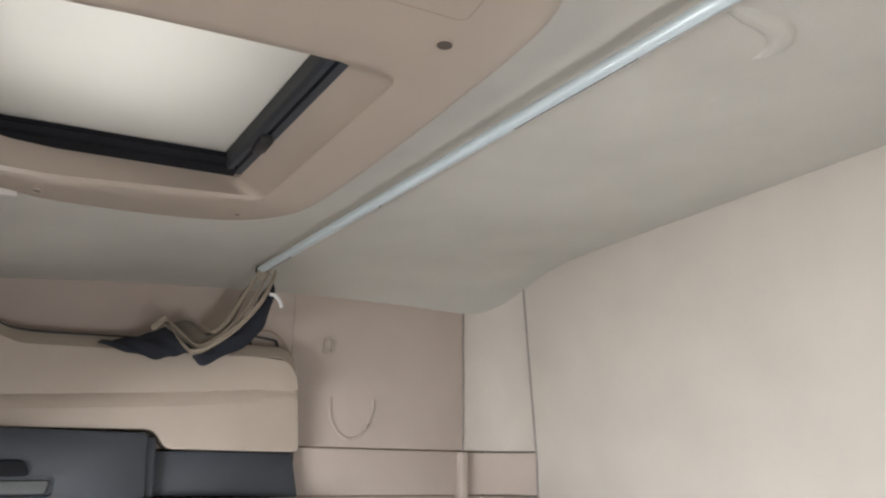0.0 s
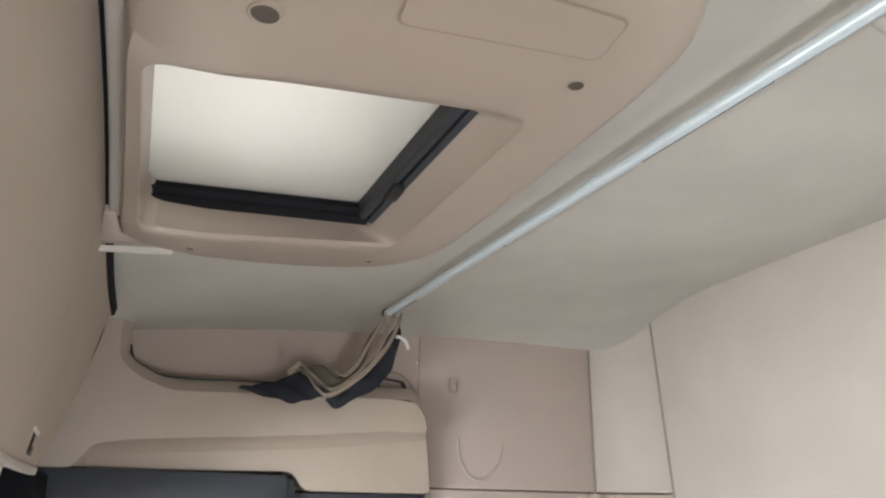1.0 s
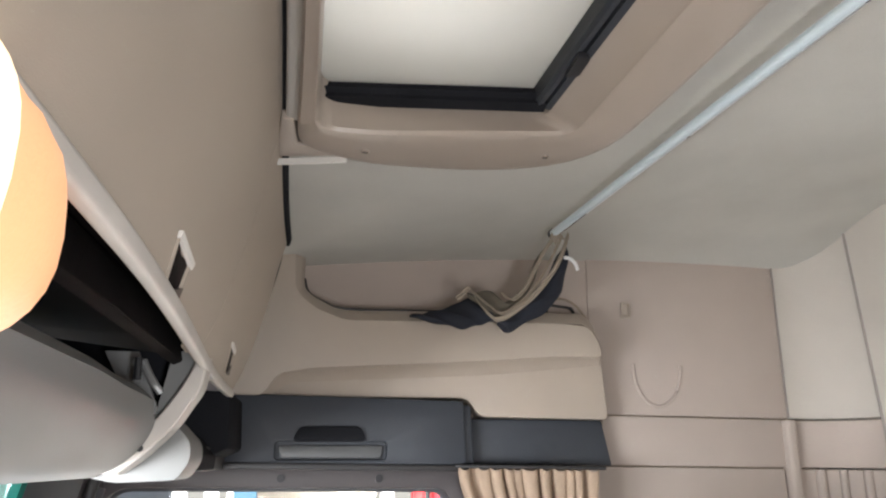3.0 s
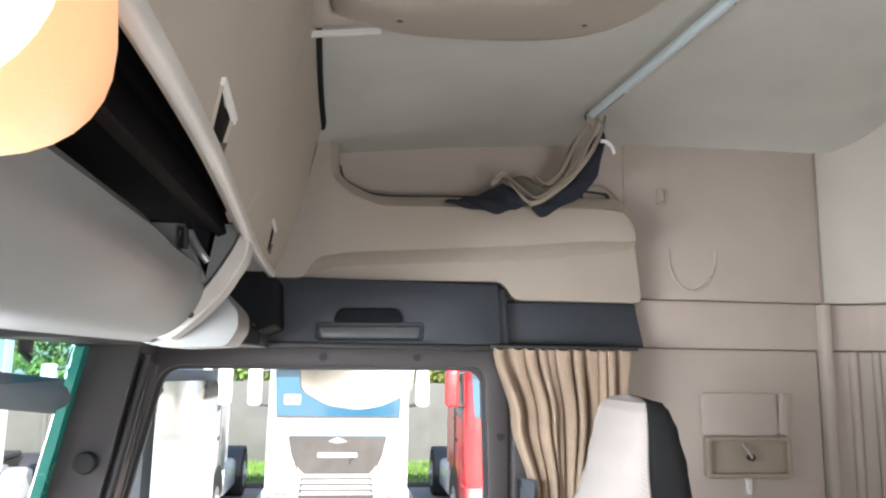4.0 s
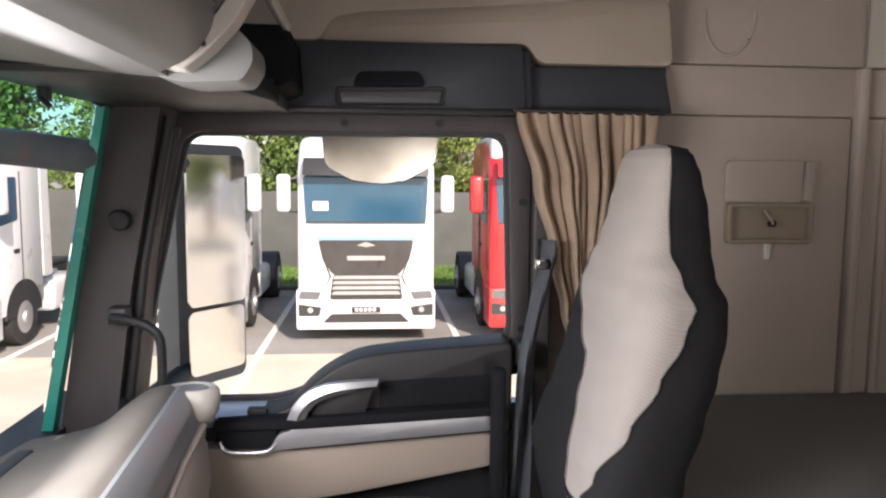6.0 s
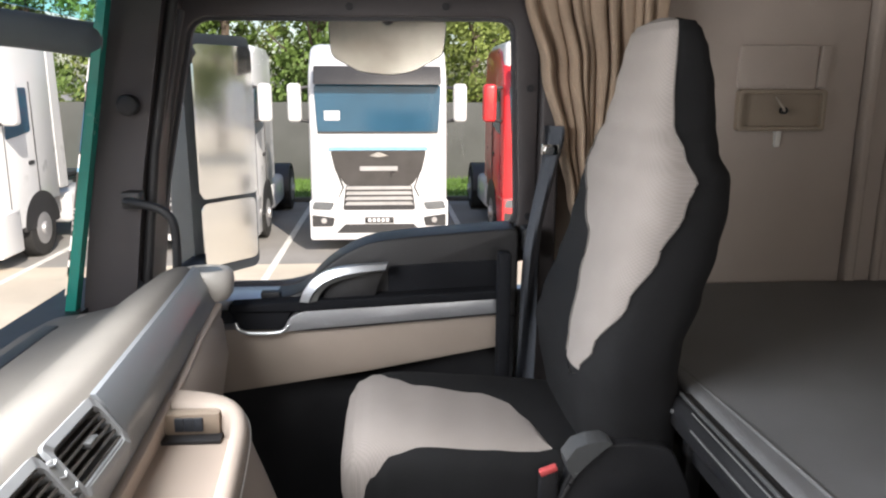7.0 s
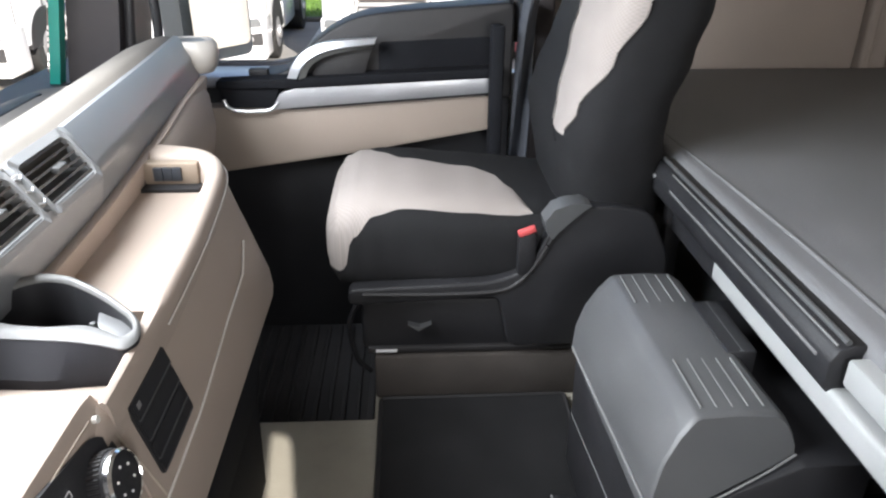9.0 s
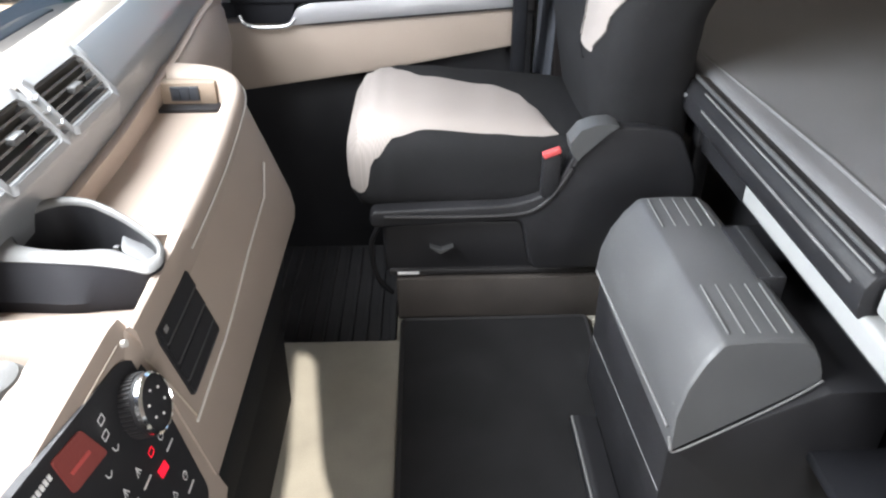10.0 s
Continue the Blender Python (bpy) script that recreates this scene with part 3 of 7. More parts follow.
def upper_locker():
    u = thing("overhead_locker", "taupe overhead locker with long closed lids and cup latches", "locker")
    ys = lambda y0, y1: [y0 + (y1 - y0) * i / 24 for i in range(25)]
    sec = curve([(x, 0, z) for x, z in LIDSEC], 6)
    for y0, y1 in ((-0.15, 1.238), (1.2405, 1.815)):
        bent(part("lid", rows_mesh([[(p.x, y, p.z) for p in sec] + [(p.x - 0.016, y, p.z) for p in reversed(sec)] for y in ys(y0, y1)]), BEIGE_LID, u))
    bent(part("lid_joint", rows_mesh([[(p.x - 0.017, y, p.z) for p in sec] + [(p.x - 0.020, y, p.z) for p in reversed(sec)] for y in ys(1.21, 1.27)]), TRAYTAUPE, u))
    strip = rounded([(0.189, 1.327), (0.2010, 1.327), (0.2035, 1.341), (0.190, 1.342)], 0.004, 4)
    bent(part("edge_strip", rows_mesh([[(x, y, z) for x, z in strip] for y in ys(-0.15, 1.818)]), STRIP, u, "off-white lid edge strip"))
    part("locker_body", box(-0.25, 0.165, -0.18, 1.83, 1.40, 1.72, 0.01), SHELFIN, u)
    part("gap_seal", tube(curve([(0.272, 1.826, 1.665), (0.264, 1.826, 1.60), (0.24, 1.826, 1.50), (0.205, 1.826, 1.38), (0.178, 1.826, 1.326)]), 0.007, 8), RUBBER, u, "black seal")
    ts = rounded([(0.266, 1.652), (0.288, 1.648), (0.292, 1.668), (0.268, 1.672)], 0.004, 3)
    bent(part("top_seal", rows_mesh([[(x, y, z) for x, z in ts] for y in ys(-0.15, 1.83)]), MATTBLACK, u, "black seal"))
    tr = rounded([(0.287, 1.640), (0.306, 1.636), (0.308, 1.70), (0.287, 1.70)], 0.005, 3)
    bent(part("top_rail", rows_mesh([[(x, y, z) for x, z in tr] for y in ys(-0.15, 1.195)]), GREYRAIL, u, "grey-white rail"))
    # gusset between the locker and the roof hatch
    part("rail_bracket", prism([(0.283, 1.320), (0.384, 1.295), (0.316, 1.268), (0.312, 1.19), (0.296, 1.19)], "xy", 1.636, 1.70, 0.003), HATCHBEIGE, u, "beige gusset")
    part("bracket_edge", rows_mesh([[(0.281, 1.321, z), (0.386, 1.293, z), (0.386, 1.299, z), (0.281, 1.328, z)] for z in (1.626, 1.634)]), WHITE, u, "white gusset edge")

    def latch(q):
        """q: the four corners on the lid as y and z, from the lower front one, clockwise."""
        on = lambda y, z, o: lid_at(y, z, o)
        mix = lambda a, b, k: (a[0] + (b[0] - a[0]) * k, a[1] + (b[1] - a[1]) * k)
        mid = mix(mix(q[0], q[2], 0.5), mix(q[1], q[3], 0.5), 0.5)
        qo = rounded(q, 0.006, 3)
        qi = [mix(p, mid, 0.10) for p in qo]
        l = part("latch", rows_mesh([[on(*p, -0.003) for p in qo], [on(*p, 0.0026) for p in qo], [on(*p, 0.0026) for p in qi], [on(*p, -0.003) for p in qi]], True, False), BEIGE_LID, u, "taupe cup latch")
        # flat dark plates draw the shade in the cup and its scoop
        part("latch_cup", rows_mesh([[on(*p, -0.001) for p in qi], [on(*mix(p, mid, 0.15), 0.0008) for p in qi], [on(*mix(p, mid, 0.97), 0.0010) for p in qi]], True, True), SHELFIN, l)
        a, b = mix(q[1], q[2], -0.04), mix(q[1], q[2], 1.06)
        dn = lambda p, k: mix(p, q[3] if p is b else q[0], k)
        part("latch_edge", rows_mesh([[on(*a, 0.001), on(*b, 0.001), on(*dn(b, 0.14), 0.001), on(*dn(a, 0.12), 0.001)], [on(*a, 0.0045), on(*b, 0.0045), on(*dn(b, 0.14), 0.004), on(*dn(a, 0.12), 0.004)]]), WHITE, l, "pale pull edge")
        s0, s1, s2 = mix(q[0], q[3], 0.30), q[3], mix(q[3], q[2], 0.42)
        part("latch_scoop", rows_mesh([[on(*p, 0.001) for p in (s0, s1, s2)], [on(*p, 0.0034) for p in (s0, s1, s2)]]), HOLE, l)
    latch([(0.884, 1.339), (0.850, 1.371), (0.932, 1.369), (0.957, 1.335)])
    latch([(1.600, 1.350), (1.500, 1.388), (1.575, 1.386), (1.660, 1.353)])


def lower_locker():
    u = thing("open_header_shelf", "grey header shelf over the windscreen with its flap open", "shelf")
    sec = [(p.x, p.z) for p in curve([(0.166, 0, 1.282), (0.162, 0, 1.250), (0.142, 0, 1.219), (0.112, 0, 1.196), (0.080, 0, 1.183)], 6)]
    back = [(x - 0.012, z + 0.012) for x, z in reversed(sec)]
    skew = lambda y: lerp([(-0.2, 0.012), (0.75, 0.011), (0.95, 0.008), (1.20, -0.006), (1.36, -0.014)], y)[0]
    part("flap", rows_mesh([[(x + skew(y) * max(0.0, (z - 1.19) / 0.09), y, z) for x, z in sec + back] for y in [-0.17 + 1.522 * i / 30 for i in range(31)]]), GREYLID, u)
    part("underside", prism([(0.080, 1.183), (-0.20, 1.205), (-0.20, 1.222), (0.075, 1.198)], "xz", -0.17, 1.42, 0.003), GREYLID, u)
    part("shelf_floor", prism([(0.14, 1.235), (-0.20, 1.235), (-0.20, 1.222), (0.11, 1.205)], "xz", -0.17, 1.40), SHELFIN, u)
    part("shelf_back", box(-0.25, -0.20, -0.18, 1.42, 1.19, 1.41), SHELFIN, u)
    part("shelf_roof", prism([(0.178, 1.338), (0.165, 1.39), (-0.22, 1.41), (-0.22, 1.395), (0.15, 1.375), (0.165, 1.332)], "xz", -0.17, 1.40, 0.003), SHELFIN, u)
    # end cheek with its pale arc
    arc_o = [(p.x, p.z) for p in curve([(0.213, 0, 1.356), (0.209, 0, 1.306), (0.194, 0, 1.276), (0.179, 0, 1.251), (0.159, 0, 1.228), (0.139, 0, 1.208), (0.112, 0, 1.187)], 6)]
    arc_i = [(p.x, p.z) for p in curve([(0.205, 0, 1.356), (0.190, 0, 1.317), (0.171, 0, 1.283), (0.152, 0, 1.256), (0.127, 0, 1.230), (0.103, 0, 1.208), (0.080, 0, 1.190)], 6)]
    c = part("end_cheek", prism(arc_o + arc_i[::-1], "xz", 1.346, 1.395, 0.002, 1), STRIP, u, "off-white curved end cheek")
    part("cheek_plate", prism([(0.205, 1.352), (0.190, 1.317), (0.171, 1.283), (0.150, 1.262), (0.165, 1.352)], "xz", 1.36, 1.385), GREYLID, u)
    part("bolt", disc((0.139, 1.345, 1.221), (0, 1, 0), 0.0045, 0.006, 14), DARK, c)
    # side wall, fairing back and end block are matt black to draw the shade here
    part("side_wall", prism([(0.165, 1.35), (-0.2, 1.39), (-0.2, 1.2), (0.08, 1.19), (0.13, 1.23)], "xz", 1.396, 1.405), MATTBLACK, u)
    part("end_fairing", prism(rounded([(0.060, 1.184), (0.110, 1.212), (0.158, 1.268), (0.194, 1.232), (0.196, 1.206), (0.180, 1.180), (0.10, 1.176)], 0.010), "xz", 1.398, 1.52, 0.014, 3), GREYLID, u, "grey end fairing")
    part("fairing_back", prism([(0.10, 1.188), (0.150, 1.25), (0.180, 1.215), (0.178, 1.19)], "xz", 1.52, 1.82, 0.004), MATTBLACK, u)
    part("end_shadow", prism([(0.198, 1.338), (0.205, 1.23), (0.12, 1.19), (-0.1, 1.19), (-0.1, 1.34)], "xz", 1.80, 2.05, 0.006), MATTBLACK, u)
    part("end_lining", prism([(0.083, 1.345), (0.126, 1.345), (0.158, 1.270), (0.140, 1.244)], "xz", 1.330, 1.336), RIMGREY, u, "pale grey inner end plate")
    part("clear_bracket", joined(tube(curve([(0.140, 1.30, 1.330), (0.146, 1.30, 1.318), (0.156, 1.30, 1.302), (0.165, 1.305, 1.290)]), 0.005, 8), disc((0.136, 1.295, 1.326), (0, 1, 0.3), 0.007, 0.006, 14), disc((0.137, 1.295, 1.306), (0, 1, 0.3), 0.006, 0.006, 14)), RIMGREY, u, "shiny flap hinge")
    part("hinge_arm", tube([(0.136, 1.290, 1.332), (0.137, 1.290, 1.304)], 0.005, 8), BLACK, u)


upper_locker()
lower_locker()


def header_lamp():
    l = thing("header_lamp", "glowing warm ribbed lamp cover in the open header shelf", "lamp")
    rows = []
    for i in range(41):
        t = i / 40
        y = 0.10 + 0.59 * t
        e = max(0.0, (y - 0.57) / 0.12)
        k = max(0.10, (1 - min(1.0, e) ** 2.4) ** 0.42) * (1.0 + 0.010 * (i % 2))
        rows.append([(0.180 + 0.076 * k * math.copysign(abs(math.cos(a)) ** 0.8, math.cos(a)) * (1.0 if math.cos(a) > 0 else 0.6), y, 1.303 + 0.064 * k * math.copysign(abs(math.sin(a)) ** 0.8, math.sin(a))) for a in [2 * math.pi * q / 32 for q in range(32)]])
    part("diffuser", rows_mesh(rows), LAMP, l, "ribbed orange diffuser")
    core = [[(0.182 + 0.0765 * math.cos(a) ** 0.8, 0.12 + 0.43 * u, 1.303 + 0.066 * math.copysign(abs(math.sin(a)) ** 0.8, math.sin(a))) for a in [radians(-62 + 100 * q / 12) for q in range(13)]] for u in [i / 10 for i in range(11)]]
    part("bright_window", rows_mesh(core, False), LAMPCORE, l, "bright cream window of the lamp")
    part("rim", box(0.10, 0.15, 0.12, 0.64, 1.262, 1.345, 0.01), DARK, l)


header_lamp()


# ---- passenger side, above the door ----
def side_panel():
    s = thing("side_trim_panel", "beige moulded side panel with a recessed pocket", "trim panel")
    out = [(0.140, 1.348), (0.225, 1.62), (0.235, 1.705), (0.315, 1.712), (0.318, 1.62), (0.345, 1.597), (0.425, 1.566), (1.03, 1.585), (1.062, 1.55), (1.075, 1.47), (1.09, 1.318), (0.76, 1.318), (0.725, 1.362)]
    part("panel", prism(rounded(out, 0.02, 4), "xz", 2.075, 2.15, 0.016, 3), BEIGE, s)
    lip = [(0.150, 1.352), (0.232, 1.60), (0.240, 1.69), (0.296, 1.704), (0.300, 1.610), (0.312, 1.590), (0.345, 1.562), (0.420, 1.534), (0.96, 1.549), (1.030, 1.543), (1.052, 1.515), (1.064, 1.466), (0.945, 1.464), (0.78, 1.448), (0.586, 1.433), (0.349, 1.416), (0.275, 1.402), (0.243, 1.352)]
    part("upper_lip", prism(rounded(lip, 0.018, 4), "xz", 2.030, 2.085, 0.017, 4), BEIGE, s)
    ca = curve([(0.318, 2.074, 1.700), (0.319, 2.074, 1.630), (0.332, 2.074, 1.605), (0.365, 2.074, 1.585), (0.425, 2.074, 1.566), (0.60, 2.074, 1.571), (0.96, 2.074, 1.583), (1.030, 2.074, 1.580), (1.058, 2.074, 1.545), (1.072, 2.074, 1.47)], 5)
    cb = curve([(0.296, 2.036, 1.695), (0.300, 2.034, 1.615), (0.312, 2.033, 1.590), (0.346, 2.033, 1.560), (0.420, 2.033, 1.533), (0.60, 2.033, 1.539), (0.955, 2.033, 1.549), (1.020, 2.033, 1.545), (1.046, 2.034, 1.515), (1.060, 2.036, 1.47)], 5)
    part("pocket_chamfer", rows_mesh([[a, a.lerp(b, 0.5) + Vector((0, -0.004, 0.002)), b, b + Vector((0, 0.03, -0.004)), a + Vector((0, 0.012, -0.008))] for a, b in zip(ca, cb)]), BEIGE, s)
    da = curve([(0.243, 2.034, 1.356), (0.262, 2.034, 1.392), (0.290, 2.034, 1.407), (0.349, 2.034, 1.417), (0.586, 2.034, 1.434), (0.78, 2.034, 1.449), (0.945, 2.034, 1.465), (1.064, 2.038, 1.467)], 5)
    db = curve([(0.262, 2.073, 1.350), (0.282, 2.073, 1.374), (0.306, 2.073, 1.384), (0.36, 2.073, 1.390), (0.586, 2.073, 1.405), (0.78, 2.073, 1.419), (0.945, 2.073, 1.437), (1.068, 2.073, 1.452)], 5)
    part("lip_chamfer", rows_mesh([[a, a.lerp(b, 0.5) + Vector((0, 0.006, 0.004)), b, b + Vector((0, 0.006, 0.006)), a + Vector((0, 0.03, 0.006))] for a, b in zip(da, db)]), BEIGE, s)
    part("panel_edge", tube(curve([(0.960, 2.138, 1.632), (1.012, 2.138, 1.634), (1.052, 2.138, 1.603), (1.082, 2.138, 1.545), (1.096, 2.136, 1.43), (1.104, 2.136, 1.322)]), 0.0032, 8), TRAYTAUPE, s, "brown welt")
    part("tab", ring(rounded([(0.955, 1.575), (0.955, 1.622), (1.03, 1.615), (1.04, 1.58)], 0.01), rounded([(0.959, 1.579), (0.959, 1.618), (1.026, 1.611), (1.036, 1.584)], 0.01), "xz", 2.138, 2.15), DARK, s)
    # shadow line along the pocket edge, drawn as a dark tube
    part("rim", tube(curve([(0.318, 2.076, 1.64), (0.33, 2.076, 1.606), (0.365, 2.076, 1.585), (0.425, 2.076, 1.569), (0.60, 2.076, 1.572), (0.80, 2.076, 1.579)]), 0.0035, 8), DARK, s, "dark tube drawing the shadow line of the pocket")


def side_shelf():
    s = thing("door_header_box", "dark slate storage box above the door with a recessed handle", "storage box")
    hole_o = rounded([(0.150, 1.198), (0.176, 1.356), (0.712, 1.352), (0.722, 1.205)], 0.012, 6)
    hole_i = rounded([(0.278, 1.210), (0.278, 1.250), (0.532, 1.254), (0.532, 1.214)], 0.010, 6)
    part("front", ring(hole_o, hole_i, "xz", 2.050, 2.066, 0.004), SLATE, s)
    part("recess_back", box(0.27, 0.54, 2.07, 2.08, 1.20, 1.26), MATTBLACK, s)
    h = part("handle", prism(rounded([(0.292, 1.214), (0.285, 1.242), (0.525, 1.246), (0.520, 1.217)], 0.008), "xz", 2.056, 2.066, 0.004), BOXGREY, s, "grey-black pull handle")
    part("handle_hood", prism(rounded([(0.315, 1.250), (0.330, 1.284), (0.470, 1.287), (0.485, 1.254)], 0.014), "xz", 2.038, 2.052, 0.005), MATTBLACK, s)
    part("body", box(0.16, 0.715, 2.066, 2.15, 1.198, 1.352), SLATE, s)
    part("rear_strip", prism([(0.724, 1.206), (0.724, 1.314), (1.080, 1.318), (1.104, 1.207)], "xz", 2.10, 2.148, 0.006), SLATE, s, "flat dark slate strip")
    part("corner_fill", prism(rounded([(0.70, 1.206), (0.70, 1.345), (0.735, 1.345), (0.745, 1.206)], 0.01), "xz", 2.066, 2.12, 0.008), SLATE, s)


side_panel()
side_shelf()


def storage_net():
    n = thing("storage_net", "crumpled navy storage net with beige elastic band hanging from the rail", "storage net")
    def cloth(name, low, top, mat, y, fold, label=""):
        a, b = curve([(p, y + d, q) for p, q, d in low], 6), curve([(p, y + d, q) for p, q, d in top], 6)
        m = len(a) - 1

        def f(u, v):
            i = min(m - 1, int(u * m)); t = u * m - i
            return a[i].lerp(a[i + 1], t).lerp(b[i].lerp(b[i + 1], t), v) + Vector((0, -0.016 * math.sin(v * math.pi) + fold * math.sin(u * 17 + v * 6), fold * 0.5 * math.sin(u * 23 + v * 9)))
        part(name, sheet(f, 48, 12, (0.0, 0.004, 0.002)), mat, n, label)
    cloth("pocket", [(0.575, 1.548, 0.08), (0.645, 1.527, 0.05), (0.699, 1.514, 0.02), (0.735, 1.522, 0.0), (0.768, 1.530, -0.01)], [(0.58, 1.553, 0.09), (0.63, 1.562, 0.08), (0.682, 1.578, 0.06), (0.716, 1.590, 0.04), (0.764, 1.548, 0.0)], NETBLUE, 1.955, 0.004, "dark navy mesh cloth")
    cloth("pocket", [(0.772, 1.520, 0.0), (0.793, 1.504, 0.0), (0.828, 1.520, 0.0), (0.872, 1.545, 0.0), (0.907, 1.572, 0.0), (0.932, 1.608, 0.0), (0.944, 1.645, 0.0), (0.952, 1.690, 0.0)], [(0.772, 1.532, 0.0), (0.800, 1.548, 0.0), (0.830, 1.568, 0.0), (0.860, 1.598, 0.0), (0.888, 1.632, 0.0), (0.910, 1.668, 0.0), (0.930, 1.705, 0.0), (0.940, 1.725, -0.02)], NETBLUE, 1.950, 0.005, "dark navy mesh cloth")
    cloth("lining", [(0.710, 1.592, 0.02), (0.748, 1.555, 0.01), (0.780, 1.541, 0.0), (0.812, 1.560, 0.0), (0.842, 1.590, 0.0), (0.866, 1.630, 0.0), (0.886, 1.680, 0.0), (0.900, 1.722, -0.02)], [(0.706, 1.602, 0.03), (0.735, 1.608, 0.03), (0.770, 1.607, 0.02), (0.803, 1.583, 0.01), (0.838, 1.612, 0.01), (0.862, 1.660, 0.0), (0.886, 1.706, 0.0), (0.908, 1.738, -0.02)], NETLINING, 1.965, 0.004, "olive grey inner cloth")

    def band(pts, w, name="band", mat=NETBEIGE, off=(0, 0, 1)):
        c = curve(pts, 8)
        k = len(c) - 1
        o = Vector(off).normalized() * w

        def f(u, v):
            i = min(k - 1, int(u * k)); t = u * k - i
            return c[i].lerp(c[i + 1], t) + o * (v - 0.5) + Vector((0, 0.003 * math.sin(v * 9 + u * 20), 0))
        part(name, sheet(f, 48, 5, (0.001, 0.004, 0.001)), mat, n)
    band([(0.676, 1.955, 1.580), (0.690, 1.945, 1.592), (0.703, 1.935, 1.602), (0.727, 1.928, 1.563), (0.748, 1.924, 1.540), (0.767, 1.920, 1.529), (0.802, 1.920, 1.546), (0.859, 1.920, 1.594), (0.903, 1.918, 1.650), (0.926, 1.910, 1.697), (0.934, 1.885, 1.738)], 0.013, off=(-0.45, 0, 1))
    band([(0.783, 1.945, 1.598), (0.796, 1.94, 1.586), (0.812, 1.935, 1.583), (0.839, 1.935, 1.610), (0.862, 1.932, 1.656), (0.886, 1.92, 1.704), (0.905, 1.885, 1.738)], 0.010, off=(-0.6, 0, 0.8))
    band([(0.708, 1.94, 1.600), (0.748, 1.935, 1.565), (0.781, 1.928, 1.545), (0.823, 1.928, 1.573), (0.867, 1.928, 1.622), (0.897, 1.92, 1.677), (0.918, 1.885, 1.732)], 0.009, off=(-0.4, 0, 1))
    band([(0.928, 1.895, 1.722), (0.912, 1.875, 1.730), (0.895, 1.865, 1.725), (0.885, 1.86, 1.708)], 0.022, off=(-0.7, 0, 0.7))
    part("tag", tube(curve([(0.926, 1.90, 1.682), (0.940, 1.90, 1.680), (0.952, 1.898, 1.668), (0.958, 1.898, 1.652)]), 0.0045, 8), LEGEND, n, "white hook end")


storage_net()


# hook tab and dimple on the side wall
hk = thing("coat_hook", "small beige fold-in hook on the wall lining", "hook")
part("rim", ring(rounded([(1.165, 1.592), (1.168, 1.638), (1.196, 1.638), (1.194, 1.592)], 0.006), rounded([(1.170, 1.597), (1.173, 1.633), (1.191, 1.633), (1.189, 1.597)], 0.005), "xz", 2.138, 2.147, 0.001), BEIGE, hk)
part("tongue", box(1.172, 1.188, 2.141, 2.147, 1.60, 1.63, 0.002), BEIGE, hk)
dm = thing("wall_moulding", "shallow round moulding pressed into the wall lining", "moulding")
part("rim", tube(curve([(1.195, 2.1455, 1.47), (1.20, 2.1455, 1.42), (1.225, 2.1455, 1.375), (1.265, 2.1455, 1.36), (1.305, 2.1455, 1.385), (1.325, 2.1455, 1.43), (1.33, 2.1455, 1.47)]), 0.005, 8), WALL, dm)

wb = thing("wall_box", "beige recessed wall tray with a small hook", "wall tray")
part("upper_plate", prism(rounded([(1.268, 0.985), (1.268, 1.094), (1.478, 1.095), (1.478, 0.985)], 0.015), "xz", 2.134, 2.146, 0.004), WALL, wb)
part("lower_frame", ring(rounded([(1.272, 0.880), (1.272, 0.985), (1.506, 0.985), (1.506, 0.880)], 0.012), rounded([(1.284, 0.892), (1.284, 0.973), (1.494, 0.973), (1.494, 0.892)], 0.008), "xz", 2.122, 2.146, 0.003), TRAYTAUPE, wb)
part("lower_back", box(1.28, 1.50, 2.139, 2.147, 0.888, 0.978), TRAYTAUPE, wb)
part("side_lug", prism(rounded([(1.478, 0.99), (1.484, 1.094), (1.510, 1.094), (1.502, 0.99)], 0.006), "xz", 2.130, 2.146, 0.003), WALL, wb)
part("hook", tube(curve([(1.378, 2.138, 0.965), (1.380, 2.120, 0.95), (1.390, 2.118, 0.935), (1.394, 2.13, 0.925)]), 0.0035, 8), BEIGE, wb, "pale hook")
# white plate stands for a streak of glare under the tray
part("glare_streak", prism(rounded([(1.384, 0.838), (1.382, 0.882), (1.400, 0.882), (1.398, 0.838)], 0.004), "xz", 2.136, 2.146, 0.002), WHITE, wb, "white plate drawing the glare streak below the hook")
part("hook_screw", disc((1.393, 2.125, 0.932), (0, 1, 0), 0.009, 0.012, 16), BLACK, wb)


# ---- passenger door ----
WIN = [(-0.075, 1.146), (0.688, 1.150), (0.706, 0.640), (0.36, 0.615), (0.16, 0.500), (-0.215, 0.500)]


